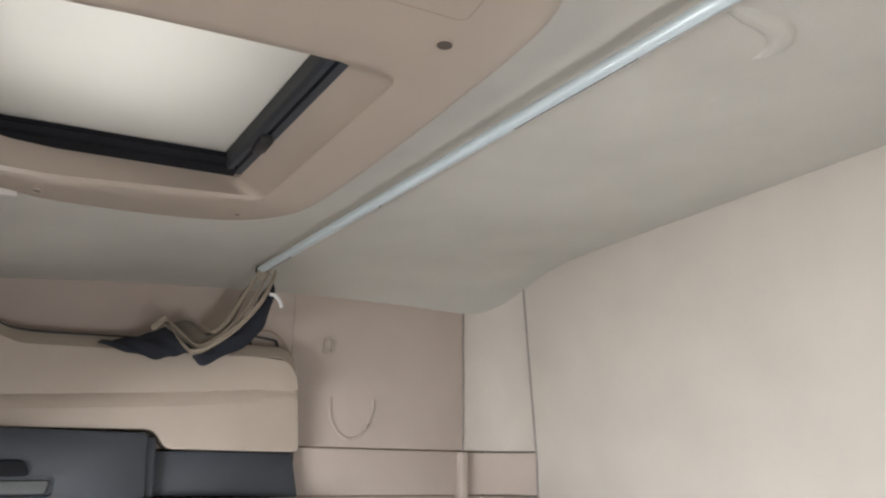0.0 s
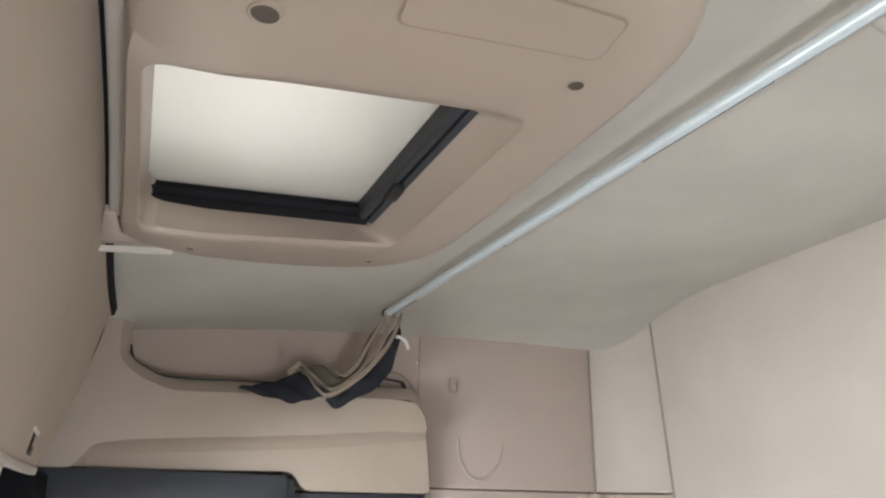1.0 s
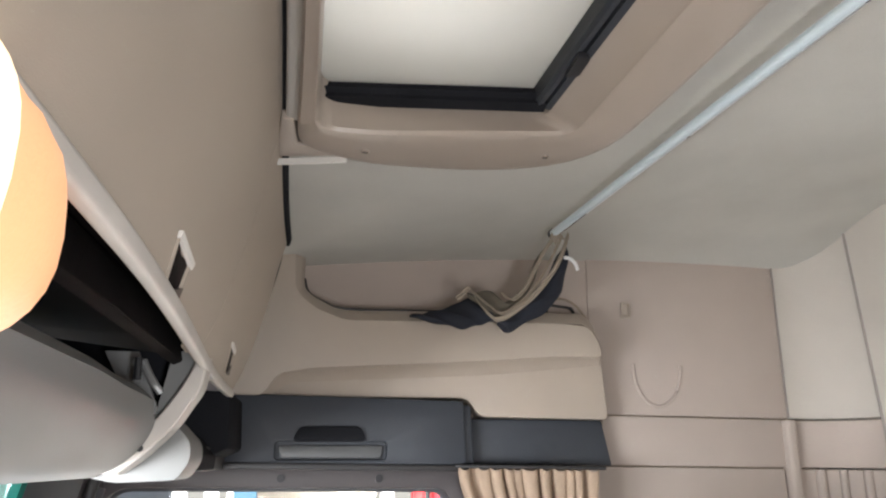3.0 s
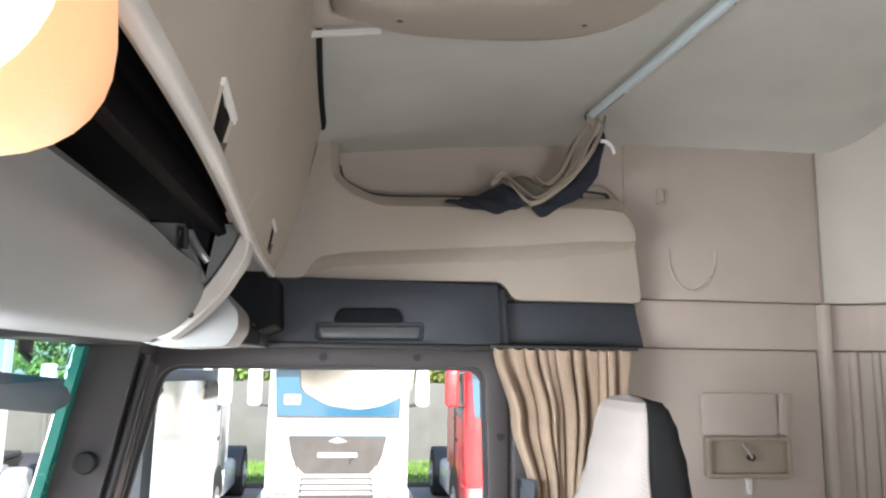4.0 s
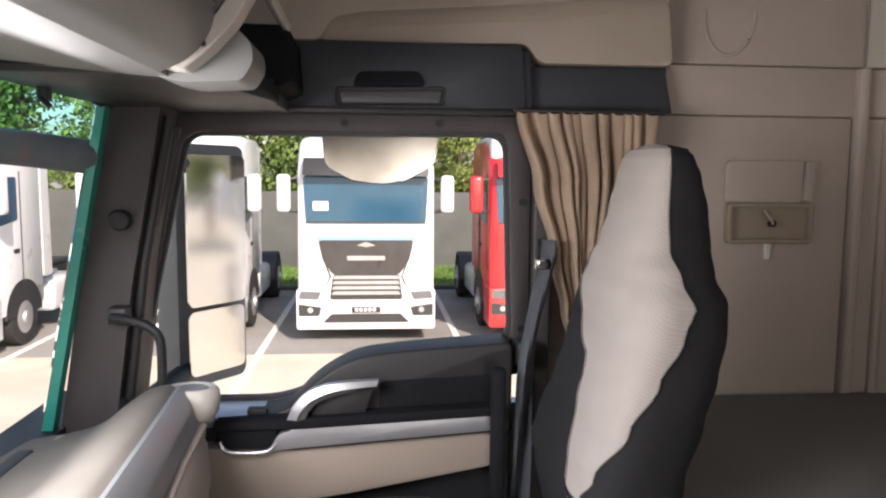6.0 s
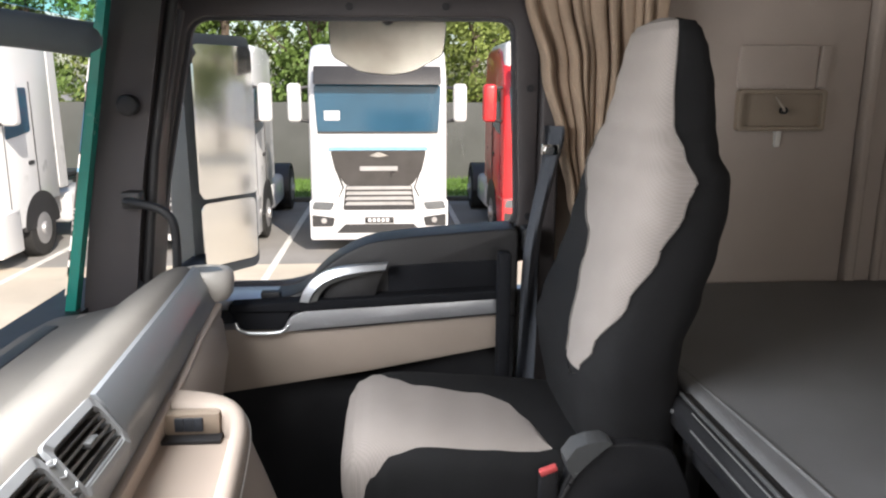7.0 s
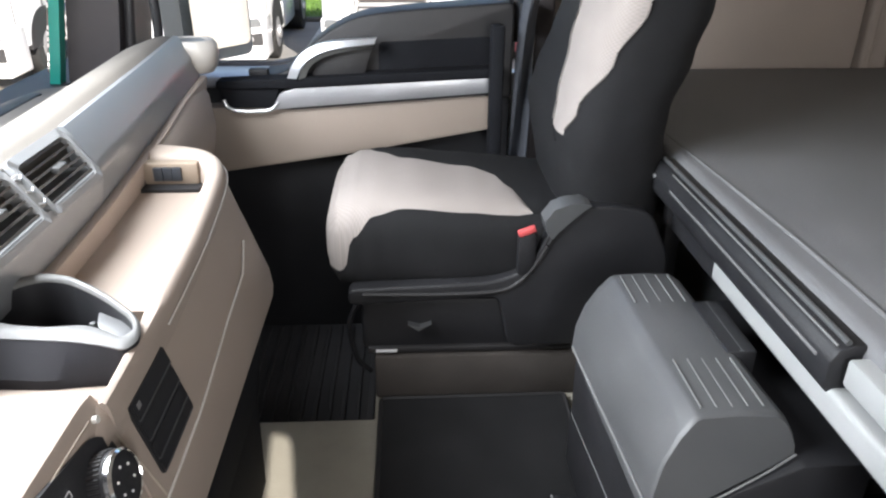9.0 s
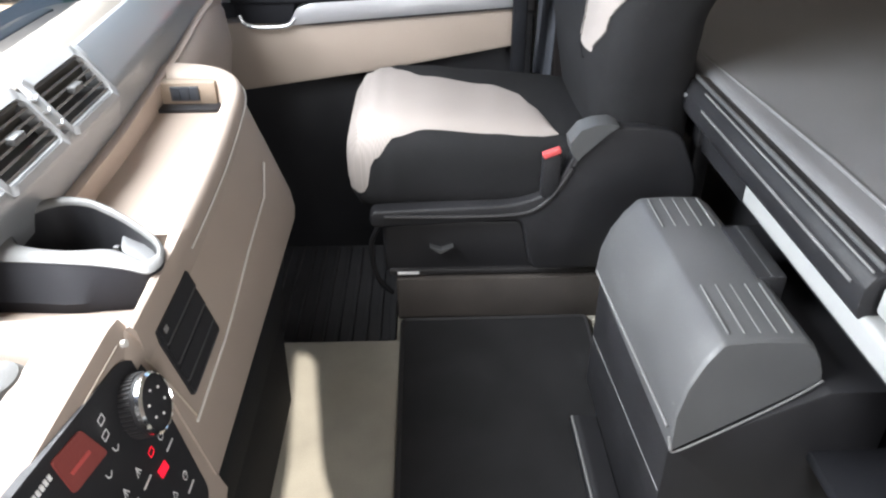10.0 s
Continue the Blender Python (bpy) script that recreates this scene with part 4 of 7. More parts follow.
def door():
    d = thing("door_1", "dark passenger door with a beige insert and silver trim", "door")
    tagged(d, kind="structure")
    outer = rounded([(-0.135, 1.196), (0.748, 1.196), (0.750, 0.56), (0.40, 0.48), (0.17, 0.43), (-0.29, 0.43)], 0.03, 6)
    part("window_frame", ring(outer, rounded(WIN, [0.05, 0.035, 0.03, 0.12, 0.08, 0.03], 6), "xz", 2.09, 2.15, 0.006), PILLAR, d)
    part("window_seal", ring(rounded([(x + (0.006 if x > 0.3 else -0.006), z + (0.006 if z > 0.9 else -0.006)) for x, z in WIN], 0.04, 6), rounded([(x - (0.008 if x > 0.3 else -0.008), z - (0.008 if z > 0.9 else -0.004)) for x, z in WIN], 0.04, 6), "xz", 2.108, 2.125, 0.003), RUBBER, d)
    g = part("pane", prism(rounded(WIN, 0.03, 4), "xz", 2.113, 2.118), PANE, d)
    g.visible_shadow = False
    part("outer_skin", box(-0.30, 0.75, 2.125, 2.17, -0.25, 0.47), TWHITE, d)
    # inner panel
    up = [(0.02, 0.492), (0.165, 0.502), (0.225, 0.572), (0.318, 0.628), (0.44, 0.643), (0.69, 0.660), (0.69, 0.44), (0.02, 0.42)]
    part("upper_panel", prism(rounded(up, [0.01, 0.04, 0.08, 0.08, 0.06, 0.02, 0.01, 0.01], 5), "xz", 1.985, 2.10, 0.015, 3), DARK, d, "black soft upper panel")
    part("sill_ledge", box(-0.21, 0.19, 1.975, 2.10, 0.47, 0.498, 0.010), SILVER, d)
    part("switch", box(0.075, 0.12, 1.985, 2.01, 0.494, 0.512, 0.004), BLACK, d)
    # flat plate in matt black; the recess's shade is put into its colour
    part("map_recess", prism(rounded([(0.376, 0.500), (0.378, 0.572), (0.640, 0.584), (0.640, 0.506)], 0.012), "xz", 1.981, 1.99, 0.002), MATTBLACK, d, "flat black plate drawing the shaded recess behind the handle")
    part("lower_panel", prism([(-0.15, -0.2), (-0.15, 0.47), (0.69, 0.47), (0.69, -0.2)], "xz", 2.0, 2.12, 0.01), BLACK, d)
    part("insert", prism(rounded([(-0.03, 0.43), (0.64, 0.468), (0.64, 0.372), (0.311, 0.315), (-0.03, 0.268)], 0.012), "xz", 1.955, 2.02, 0.010), DOORBEIGE, d, "beige insert panel")
    part("trim_strip", prism(rounded([(0.128, 0.428), (0.150, 0.466), (0.193, 0.480), (0.636, 0.503), (0.636, 0.465), (0.192, 0.434)], [0.008, 0.012, 0.03, 0.004, 0.004, 0.03], 5), "xz", 1.938, 1.97, 0.006, 3), SILVER, d, "satin silver strip")
    # dark strip draws the shade under the silver strip
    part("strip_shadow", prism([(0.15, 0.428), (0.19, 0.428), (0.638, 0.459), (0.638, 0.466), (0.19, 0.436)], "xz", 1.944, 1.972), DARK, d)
    part("pull_pocket", prism(rounded([(0.026, 0.432), (0.012, 0.484), (0.152, 0.482), (0.132, 0.432)], 0.014), "xz", 1.943, 1.985, 0.004), MATTBLACK, d)
    part("pocket_rim", tube(curve([(0.022, 1.941, 0.452), (0.030, 1.940, 0.436), (0.050, 1.938, 0.428), (0.090, 1.938, 0.426), (0.128, 1.938, 0.430), (0.146, 1.940, 0.446)], 6), 0.0048, 8), SILVER, d, "satin silver pocket rim")
    part("armrest_shelf", prism(rounded([(0.008, 0.478), (0.010, 0.496), (0.155, 0.500), (0.66, 0.522), (0.66, 0.500), (0.19, 0.478)], 0.006), "xz", 1.934, 2.0, 0.006, 3), MATTBLACK, d)
    top = curve([(0.172, 0, 0.503), (0.184, 0, 0.530), (0.206, 0, 0.556), (0.240, 0, 0.575), (0.290, 0, 0.585), (0.376, 0, 0.590)], 6)
    low = curve([(0.212, 0, 0.503), (0.220, 0, 0.520), (0.238, 0, 0.538), (0.266, 0, 0.551), (0.305, 0, 0.560), (0.366, 0, 0.570)], 6)
    mid = [a.lerp(b, 0.55) for a, b in zip(top, low)]
    h = part("handle", rows_mesh([[(a.x, 1.950, a.z), (a.x, 1.930, a.z), (m.x, 1.922, m.z), (m.x, 1.950, m.z)] for a, m in zip(top, mid)]), SILVER, d, "satin silver door handle")
    bevelled_low = [[(m.x + 0.002, 1.952, m.z - 0.002), (m.x + 0.002, 1.927, m.z - 0.003), (b.x, 1.936, b.z), (b.x, 1.952, b.z)] for m, b in zip(mid, low)]
    part("handle_band", rows_mesh(bevelled_low), GREYLID, h, "grey inner band")
    part("lever", prism(rounded([(0.222, 0.503), (0.246, 0.540), (0.300, 0.558), (0.366, 0.568), (0.352, 0.530), (0.345, 0.503)], 0.006), "xz", 1.958, 1.990, 0.003), DARK, d, "dark grey handle cup")
    for x, z in ((0.295, 1.17), (0.52, 1.172), (0.727, 0.985), (0.73, 0.67)):
        part("screw_cap", disc((x, 2.088, z), (0, 1, 0), 0.009, 0.008, 16), BLACK, d)


door()


# A pillar, windscreen, header
def front_frame():
    a = thing("pillar_a", "dark plastic windscreen pillar with a black knob", "pillar")
    tagged(a, kind="structure")
    part("cover", rows_mesh([[(-0.315, 1.93, 0.46), (-0.20, 1.93, 0.46), (-0.195, 2.14, 0.46), (-0.33, 2.14, 0.46)], [(-0.262, 1.935, 0.80), (-0.155, 1.935, 0.80), (-0.15, 2.14, 0.80), (-0.285, 2.14, 0.80)],
                             [(-0.190, 1.945, 1.19), (-0.085, 1.945, 1.19), (-0.08, 2.14, 1.19), (-0.21, 2.14, 1.19)]]), PILLAR, a)
    part("channel", tube([(-0.175, 1.965, 0.55), (-0.135, 1.965, 0.85), (-0.075, 1.975, 1.17)], 0.012, 10), DARK, a)
    part("seal", tube([(-0.195, 1.99, 0.52), (-0.145, 1.99, 0.83), (-0.068, 2.0, 1.15)], 0.010, 10), RUBBER, a)
    part("knob", disc((-0.170, 1.925, 0.948), (0, 1, 0), 0.022, 0.03, 24, 0.006), BLACK, a)
    t = part("header_trim", box(-0.14, 0.76, 2.04, 2.15, 1.190, 1.204, 0.004), DARK, kind="structure")
    tagged(t, "thin dark trim under the header box", "trim")
    bp = part("pillar_b", prism(rounded([(0.752, 2.07), (0.80, 2.07), (0.80, 2.158), (0.752, 2.158)], 0.01), "xy", -0.1, 1.20), PILLAR, kind="structure")
    tagged(bp, "dark plastic pillar behind the door window", "pillar")
    w = thing("windscreen", "large steep windscreen with a green tinted edge", "windscreen")
    tagged(w, kind="structure")
    q = [(-0.355, 0.44), (-0.195, 1.24), (-0.189, 1.24), (-0.349, 0.44)]
    g = part("pane", prism(q, "xz", -0.2, 1.90), PANE, w)
    g.visible_shadow = False
    part("tinted_edge", rows_mesh([[(-0.348, 1.900, 0.45), (-0.325, 1.900, 0.45), (-0.325, 1.93, 0.45), (-0.348, 1.93, 0.45)], [(-0.200, 1.900, 1.20), (-0.180, 1.900, 1.20), (-0.18, 1.93, 1.20), (-0.20, 1.93, 1.20)]]), TEAL, w, "green tinted glass edge")
    part("header_seal", tube(curve([(-0.19, 1.95, 1.186), (-0.19, 1.67, 1.209), (-0.19, 1.40, 1.215), (-0.19, 0.5, 1.22), (-0.19, -0.15, 1.22)]), 0.009, 8), RUBBER, w)
    part("roof_edge", box(-0.26, -0.20, -0.25, 2.05, 1.225, 1.30), TWHITE, w)
    part("header_corner", prism([(-0.205, 1.42), (-0.205, 2.06), (0.17, 2.06), (0.17, 1.78), (0.10, 1.42)], "xy", 1.188, 1.232, 0.004), DARK, w)
    tb = part("tint_band", prism([(-0.2135, 1.115), (-0.198, 1.195), (-0.194, 1.195), (-0.2095, 1.115)], "xz", -0.2, 1.89), TINT, w, "blue-green tinted band")
    tb.visible_shadow = False
    part("blind_hook", joined(box(-0.188, -0.170, 1.60, 1.625, 1.165, 1.205, 0.004), tube([(-0.18, 1.60, 1.17), (-0.165, 1.60, 1.155)], 0.005)), DARK, w)


front_frame()

# grab handle at the pillar foot
gh = thing("grab_handle", "black bent grab handle at the windscreen pillar", "grab handle")
part("bar", tube(curve([(-0.185, 1.90, 0.745), (-0.150, 1.885, 0.742), (-0.105, 1.88, 0.728), (-0.083, 1.88, 0.700), (-0.080, 1.88, 0.64), (-0.083, 1.88, 0.58)], 6), 0.010, 12), BLACK, gh)
part("mount", box(-0.195, -0.155, 1.895, 1.94, 0.728, 0.765, 0.006), DARK, gh)


# ---- dashboard ----
def face_x(z):
    return 0.20 + 0.24 * (0.5 - z)


def ledge(y):
    """Back edge of the pale ledge under the trim, as x and z."""
    knots = ((0.60, 0.046, 0.502), (0.94, 0.044, 0.503), (1.15, 0.040, 0.506), (1.35, 0.031, 0.513), (1.45, 0.030, 0.517), (1.65, 0.016, 0.528), (1.77, 0.011, 0.530), (1.90, 0.002, 0.530))
    for (a, xa, za), (b, xb, zb) in zip(knots, knots[1:]):
        if y <= b:
            k = max(0.0, (y - a) / (b - a))
            return xa + (xb - xa) * k, za + (zb - za) * k
    return knots[-1][1:]


def ledge_strip(y0, y1, foot):
    """The ledge with the wall under it, between two places along the dash."""
    rows = []
    n = max(2, int((y1 - y0) / 0.04))
    for i in range(n + 1):
        x, z = ledge(y0 + (y1 - y0) * i / n)
        rows.append([(x - 0.006, y0 + (y1 - y0) * i / n, z - 0.004), (x, y0 + (y1 - y0) * i / n, z), (x + 0.0085, y0 + (y1 - y0) * i / n, z), (x + 0.0115, y0 + (y1 - y0) * i / n, z - 0.002), (x + 0.012, y0 + (y1 - y0) * i / n, z - 0.005), (x + 0.003, y0 + (y1 - y0) * i / n, foot), (x - 0.006, y0 + (y1 - y0) * i / n, foot)])
    return rows_mesh(rows)


def dash():
    d = thing("dashboard", "grey-beige dashboard with silver trim, vents and a storage tray", "dashboard")
    # padded top: section swept along y
    rows = []
    for y, sh in ((-0.18, 0.0), (0.4, 0.0), (0.9, 0.0), (1.2, -0.004), (1.5, -0.020), (1.72, -0.034), (1.86, -0.045)):
        sec = curve([(-0.345, 0, 0.508), (-0.25, 0, 0.520), (-0.175, 0, 0.540), (-0.115, 0, 0.580), (-0.065, 0, 0.609), (-0.020, 0, 0.6185), (0.006, 0, 0.607)], 5)
        rows.append([(p.x + sh * max(0, (p.x + 0.35) / 0.35), y, p.z - (0.010 if y > 1.8 else 0)) for p in sec] + [(0.0 + sh, y, 0.42), (-0.345, y, 0.42)])
    part("top_pad", rows_mesh(rows), pm("dash_top_pad", (0.165, 0.150, 0.132), 0.75, var=0.08, bump=0.2, fine=900, spec=0.3), d, "soft taupe dash top")
    part("demister_slot", box(-0.315, -0.285, 0.2, 1.75, 0.506, 0.518, 0.004), BLACK, d)
    # silver trim beside the vents
    rows = []
    for y, sh in ((1.178, 0.0), (1.35, -0.010), (1.55, -0.022), (1.72, -0.034), (1.84, -0.043)):
        k = 1 - 0.25 * (y - 1.168) / 0.67
        lx, lz = ledge(y)
        x0 = 0.016 + sh
        rows.append([(0.004 + sh, y, 0.6125), (0.011 + sh, y, 0.6120), (x0 + 0.003, y, 0.603), (x0 + 0.015 * k, y, 0.605 - 0.024 * k), (x0 + 0.024 * k, y, 0.605 - 0.040 * k), (x0 + 0.028 * k, y, 0.605 - 0.050 * k), (x0 + 0.0275 * k, y, 0.605 - 0.060 * k), (lx - 0.001, y, lz - 0.003), (lx - 0.02, y, lz - 0.003), (lx - 0.03, y, 0.59)])
    part("silver_trim", bevelled(rows_mesh(rows), 0.0015), TRIMGREY, d, "satin silver trim panel")
    # grey band under the vents, then the pale ledge
    rows = []
    for y in (0.60, 0.80, 0.97, 1.06, 1.176):
        lx, lz = ledge(y)
        rows.append([(0.046, y, 0.560), (0.049, y, 0.552), (0.0485, y, 0.542), (lx - 0.001, y, lz - 0.003), (0.0, y, lz - 0.003), (0.0, y, 0.56)])
    part("lower_fascia", rows_mesh(rows), TRIMGREY, d)
    part("dash_ledge", ledge_strip(1.40, 1.842, 0.47), CONSOLE, d)
    # glove area at the passenger's side
    g = []
    for y in (1.395, 1.50, 1.60, 1.70, 1.80, 1.842):
        lx, lz = ledge(y)
        e = 0.0 if y < 1.75 else (y - 1.75) * 0.20
        g.append([(lx + 0.0112 - e, y, lz - 0.005), (lx + 0.030 - e, y, 0.49), (lx + 0.036 - e, y, 0.43), (lx + 0.012 - e, y, 0.30), (-0.28, y, 0.30), (-0.28, y, lz - 0.02)])
    part("glove_panel", bevelled(rows_mesh(g), 0.004), CONSOLE, d, "pale beige glove compartment panel")
    for r0, z0, z1, mat, nm in ((0.060, 0.50, 0.592, STRIP, "end_cap"),):
        part(nm, rows_mesh([[(-0.020 + r * math.cos(a) * 0.92, 1.872 + r * 0.7 * math.sin(a), z + 0.002) for a in [2 * math.pi * q / 32 for q in range(32)]] for r, z in ((0.050, 0.53), (0.062, 0.545), (0.066, 0.57), (0.064, 0.590), (0.056, 0.598), (0.046, 0.598), (0.042, 0.592), (0.006, 0.592))]), mat, d, "pale round end cap")
    part("end_grille", rows_mesh([[(-0.020 + r * math.cos(a) * 0.92, 1.872 + r * 0.7 * math.sin(a), z + 0.002) for a in [2 * math.pi * q / 32 for q in range(32)]] for r, z in ((0.040, 0.593), (0.036, 0.597), (0.004, 0.598))]), RIMGREY, d)
    nose = bmesh.new()
    bmesh.ops.create_uvsphere(nose, u_segments=24, v_segments=14, radius=1.0)
    bmesh.ops.transform(nose, verts=nose.verts, matrix=Matrix.LocRotScale((-0.002, 1.872, 0.550), None, (0.038, 0.036, 0.022)))
    part("cap_nose", nose, CONSOLE, d, "pale glossy end nose")
    # vents, each a frame with slats
    def on_face(u):
        return (0.009 + 0.039 * u, 0.609 - 0.055 * u)
    FL = 0.0674
    for y0, y1 in ((0.902, 1.012), (1.046, 1.160), (0.68, 0.79)):
        v = part("air_vent", ring(rounded([(y0 - 0.0105, -0.005), (y0 - 0.0105, 0.072), (y1 + 0.0105, 0.072), (y1 + 0.0105, -0.005)], 0.010, 5), rounded([(y0 - 0.004, 0.006), (y0 - 0.004, 0.064), (y1 + 0.004, 0.064), (y1 + 0.004, 0.006)], 0.012, 5), "xy", 0, 1, 0), VENTFRAME, d, "silver-framed air vent")
        for vt in v.data.vertices:
            y, w, h = vt.co
            x, z = on_face(w / FL)
            edge = 0.0025 * max(0.0, 1 - min(abs(y - y0 + 0.004), abs(y - y1 - 0.004), abs(w - 0.006), abs(w - 0.064)) / 0.004)
            k = 0.008 * h - 0.004 + (edge - 0.002 if h > 0.5 else 0)
            vt.co = (x + k * 0.82, y, z + k * 0.57)
        part("vent_back", rows_mesh([[(on_face(u)[0] - 0.022, y0, on_face(u)[1] - 0.03), (on_face(u)[0] - 0.03, y1, on_face(u)[1] - 0.03)] for u in (-0.05, 1.05)], False), BLACK, v)
        for k in range(6):
            bm = bmesh.new()
            ps = []
            for y in (y0 - 0.004, y1 + 0.004):
                (xa, za), (xb, zb) = on_face(0.11 + 0.145 * k), on_face(0.150 + 0.145 * k)
                ps.append([bm.verts.new((xa, y, za)), bm.verts.new((xb, y, zb)), bm.verts.new((xb - 0.016, y, zb - 0.010)), bm.verts.new((xa - 0.016, y, za - 0.010))])
            for i in range(4):
                bm.faces.new((ps[0][i], ps[0][(i + 1) % 4], ps[1][(i + 1) % 4], ps[1][i]))
            bm.faces.new(ps[0]); bm.faces.new(ps[1][::-1])
            part("slat", bm, VENT, v)
        xm, zm = on_face(0.5)
        part("tab", box(xm - 0.005, xm + 0.006, (y0 + y1) / 2 - 0.006, (y0 + y1) / 2 + 0.018, zm - 0.003, zm + 0.005, 0.002), BOXGREY, v)
    x, z = on_face(0.5)
    x, z = x - 0.006, z - 0.004
    part("vent_bridge", box(x - 0.022, x + 0.022, 1.019, 1.039, z - 0.012, z + 0.012, 0.004, m=Matrix.Translation((x, 0, z)) @ Matrix.Rotation(radians(54), 4, "Y") @ Matrix.Translation((-x, 0, -z))), RIMGREY, d)
    for k in range(3):
        u = 0.25 + 0.25 * k
        xx, zz = on_face(u)
        part("bridge_mark", tube([(xx + 0.003, 1.022, zz + 0.004), (xx + 0.006, 1.029, zz + 0.002), (xx + 0.003, 1.036, zz + 0.004)], 0.0012, 6), SILVER, d)
    part("vent_end", rows_mesh([[(on_face(u)[0] - 0.01, y, on_face(u)[1] - 0.01 + b) for u, b in ((-0.05, 0.012), (0.5, 0.022), (1.08, 0.012))] + [(on_face(1.1)[0] - 0.02, y, on_face(1.1)[1] - 0.02), (on_face(-0.1)[0] - 0.02, y, on_face(-0.1)[1] - 0.02)] for y in (0.805, 0.889)]), RIMGREY, d)


dash()


def console():
    c = thing("centre_console", "pale beige centre console with tray, cup holder and climate controls", "console")
    # face, leaning towards the floor; section swept along y with a rounded far end
    def section(y, sh=0.0, top=0.500):
        f = 1.0 - 0.6 * max(0.0, min(1.0, (y - 1.26) / 0.14))
        out = lambda z: 0.2035 - max(0.0, sh - (0.5 - z) * 0.14) + (face_x(z) - 0.2035) * f
        return [(0.188 - sh, y, top - 0.004), (0.193 - sh, y, top), (0.199 - sh, y, top - 0.003), (0.2030 - sh, y, top - 0.012), (out(0.43), y, 0.43), (out(0.345), y, 0.345), (out(0.325) - 0.010, y, 0.325), (0.180 - sh, y, 0.325), (0.180 - sh, y, top - 0.02)]
    rows = []
    for x, y in ((0.205, 0.745), (0.205, 0.86), (0.203, 0.95), (0.198, 1.06), (0.190, 1.16), (0.1855, 1.205), (0.181, 1.25), (0.172, 1.304), (0.157, 1.348), (0.142, 1.374), (0.128, 1.391), (0.109, 1.407), (0.088, 1.420), (0.055, 1.432), (0.020, 1.440)):
        rows.append(section(y, 0.2055 - x, 0.499))
    part("side_face", rows_mesh(rows), CONSOLE, c)
    part("face_groove", tube([(face_x(z) + 0.0006 - max(0.0, 0.10 * max(0.0, y - 1.06) - (0.5 - z) * 0.14), y, z) for y, z in ((0.76, 0.396), (0.87, 0.398), (0.913, 0.401), (1.027, 0.413), (1.138, 0.421), (1.205, 0.439))], 0.0014, 6), WHITE, c)
    # tray
    part("tray_floor", prism([(0.030, 0.962), (0.181, 0.962), (0.168, 1.14), (0.158, 1.25), (0.148, 1.31), (0.125, 1.358), (0.030, 1.362)], "xy", 0.455, 0.470), CONSOLE, c)
    part("tray_wall", ledge_strip(0.962, 1.40, 0.455), CONSOLE, c)
    inner = curve([(0.191, 0.744, 0), (0.183, 0.86, 0), (0.173, 0.943, 0), (0.166, 1.045, 0), (0.158, 1.14, 0), (0.150, 1.234, 0), (0.144, 1.285, 0), (0.134, 1.322, 0), (0.114, 1.343, 0), (0.080, 1.350, 0), (0.026, 1.352, 0)], 6)
    outer = curve([(0.205, 0.744, 0), (0.205, 0.86, 0), (0.203, 0.950, 0), (0.198, 1.060, 0), (0.190, 1.160, 0), (0.181, 1.250, 0), (0.172, 1.304, 0), (0.157, 1.350, 0), (0.130, 1.392, 0), (0.090, 1.422, 0), (0.020, 1.444, 0)], 6)
    rows = []
    for a, b in zip(inner, outer):
        rows.append([tuple(a.lerp(b, k).xy) + (z,) for k, z in ((0.02, 0.455), (0.05, 0.488), (0.10, 0.503), (0.18, 0.5105), (0.30, 0.514), (0.5, 0.5155), (0.72, 0.514), (0.88, 0.5085), (0.97, 0.499), (1.0, 0.455))])
    part("tray_rim", rows_mesh(rows), CONSOLE, c)
    part("rim_crease", tube([b.lerp(a, -0.02) + Vector((0.0, 0.0, 0.4965)) for a, b in zip(inner, outer)][8:48], 0.0011, 6), WHITE, c)
    s = part("socket_panel", box(0.040, 0.122, 1.334, 1.356, 0.474, 0.509, 0.003), TRAYTAUPE, c, "taupe recessed socket panel")
    for x in (0.056, 0.070, 0.084):
        part("socket", box(x, x + 0.0135, 1.330, 1.336, 0.482, 0.503, 0.001), SLATE, s)
    part("tray_slot", box(0.040, 0.126, 1.312, 1.345, 0.470, 0.476, 0.001), BLACK, c)
    # near top of the console with the niche
    part("near_face", rows_mesh([[(0.197 - sx, y, 0.512), (0.19 - sx, y, 0.525), (0.168 - sx, y, 0.532), (0.150 - sx, y, 0.530), (0.150 - sx, y, 0.30), (face_x(0.315) - sx, y, 0.315), (face_x(0.33) - sx, y, 0.33)] for y, sx in ((0.30, 0.0), (0.45, 0.0), (0.60, 0.0), (0.728, 0.0))] + [[(0.195, 0.750, 0.508), (0.188, 0.750, 0.519), (0.166, 0.750, 0.523), (0.152, 0.750, 0.522), (0.152, 0.750, 0.31), (face_x(0.315) - 0.002, 0.750, 0.32), (face_x(0.33) - 0.002, 0.750, 0.33)]]), CONSOLE, c)
    part("niche_floor", box(0.0, 0.155, 0.30, 0.775, 0.46, 0.478, 0.004), CONSOLE, c)
    prof = curve([(0, 0.706, 0.462), (0, 0.711, 0.498), (0, 0.722, 0.514), (0, 0.740, 0.519), (0, 0.760, 0.511), (0, 0.786, 0.492), (0, 0.815, 0.480), (0, 0.842, 0.476)], 5)
    part("saddle", rows_mesh([[(x, p.y, 0.46 + (p.z - 0.46) * k) for p in prof] + [(x, 0.842, 0.44), (x, 0.706, 0.44)] for x, k in ((-0.02, 1.0), (0.08, 1.0), (0.15, 1.0), (0.176, 0.99), (0.188, 0.95), (0.196, 0.87), (0.202, 0.72), (0.205, 0.5))]), CONSOLE, c)
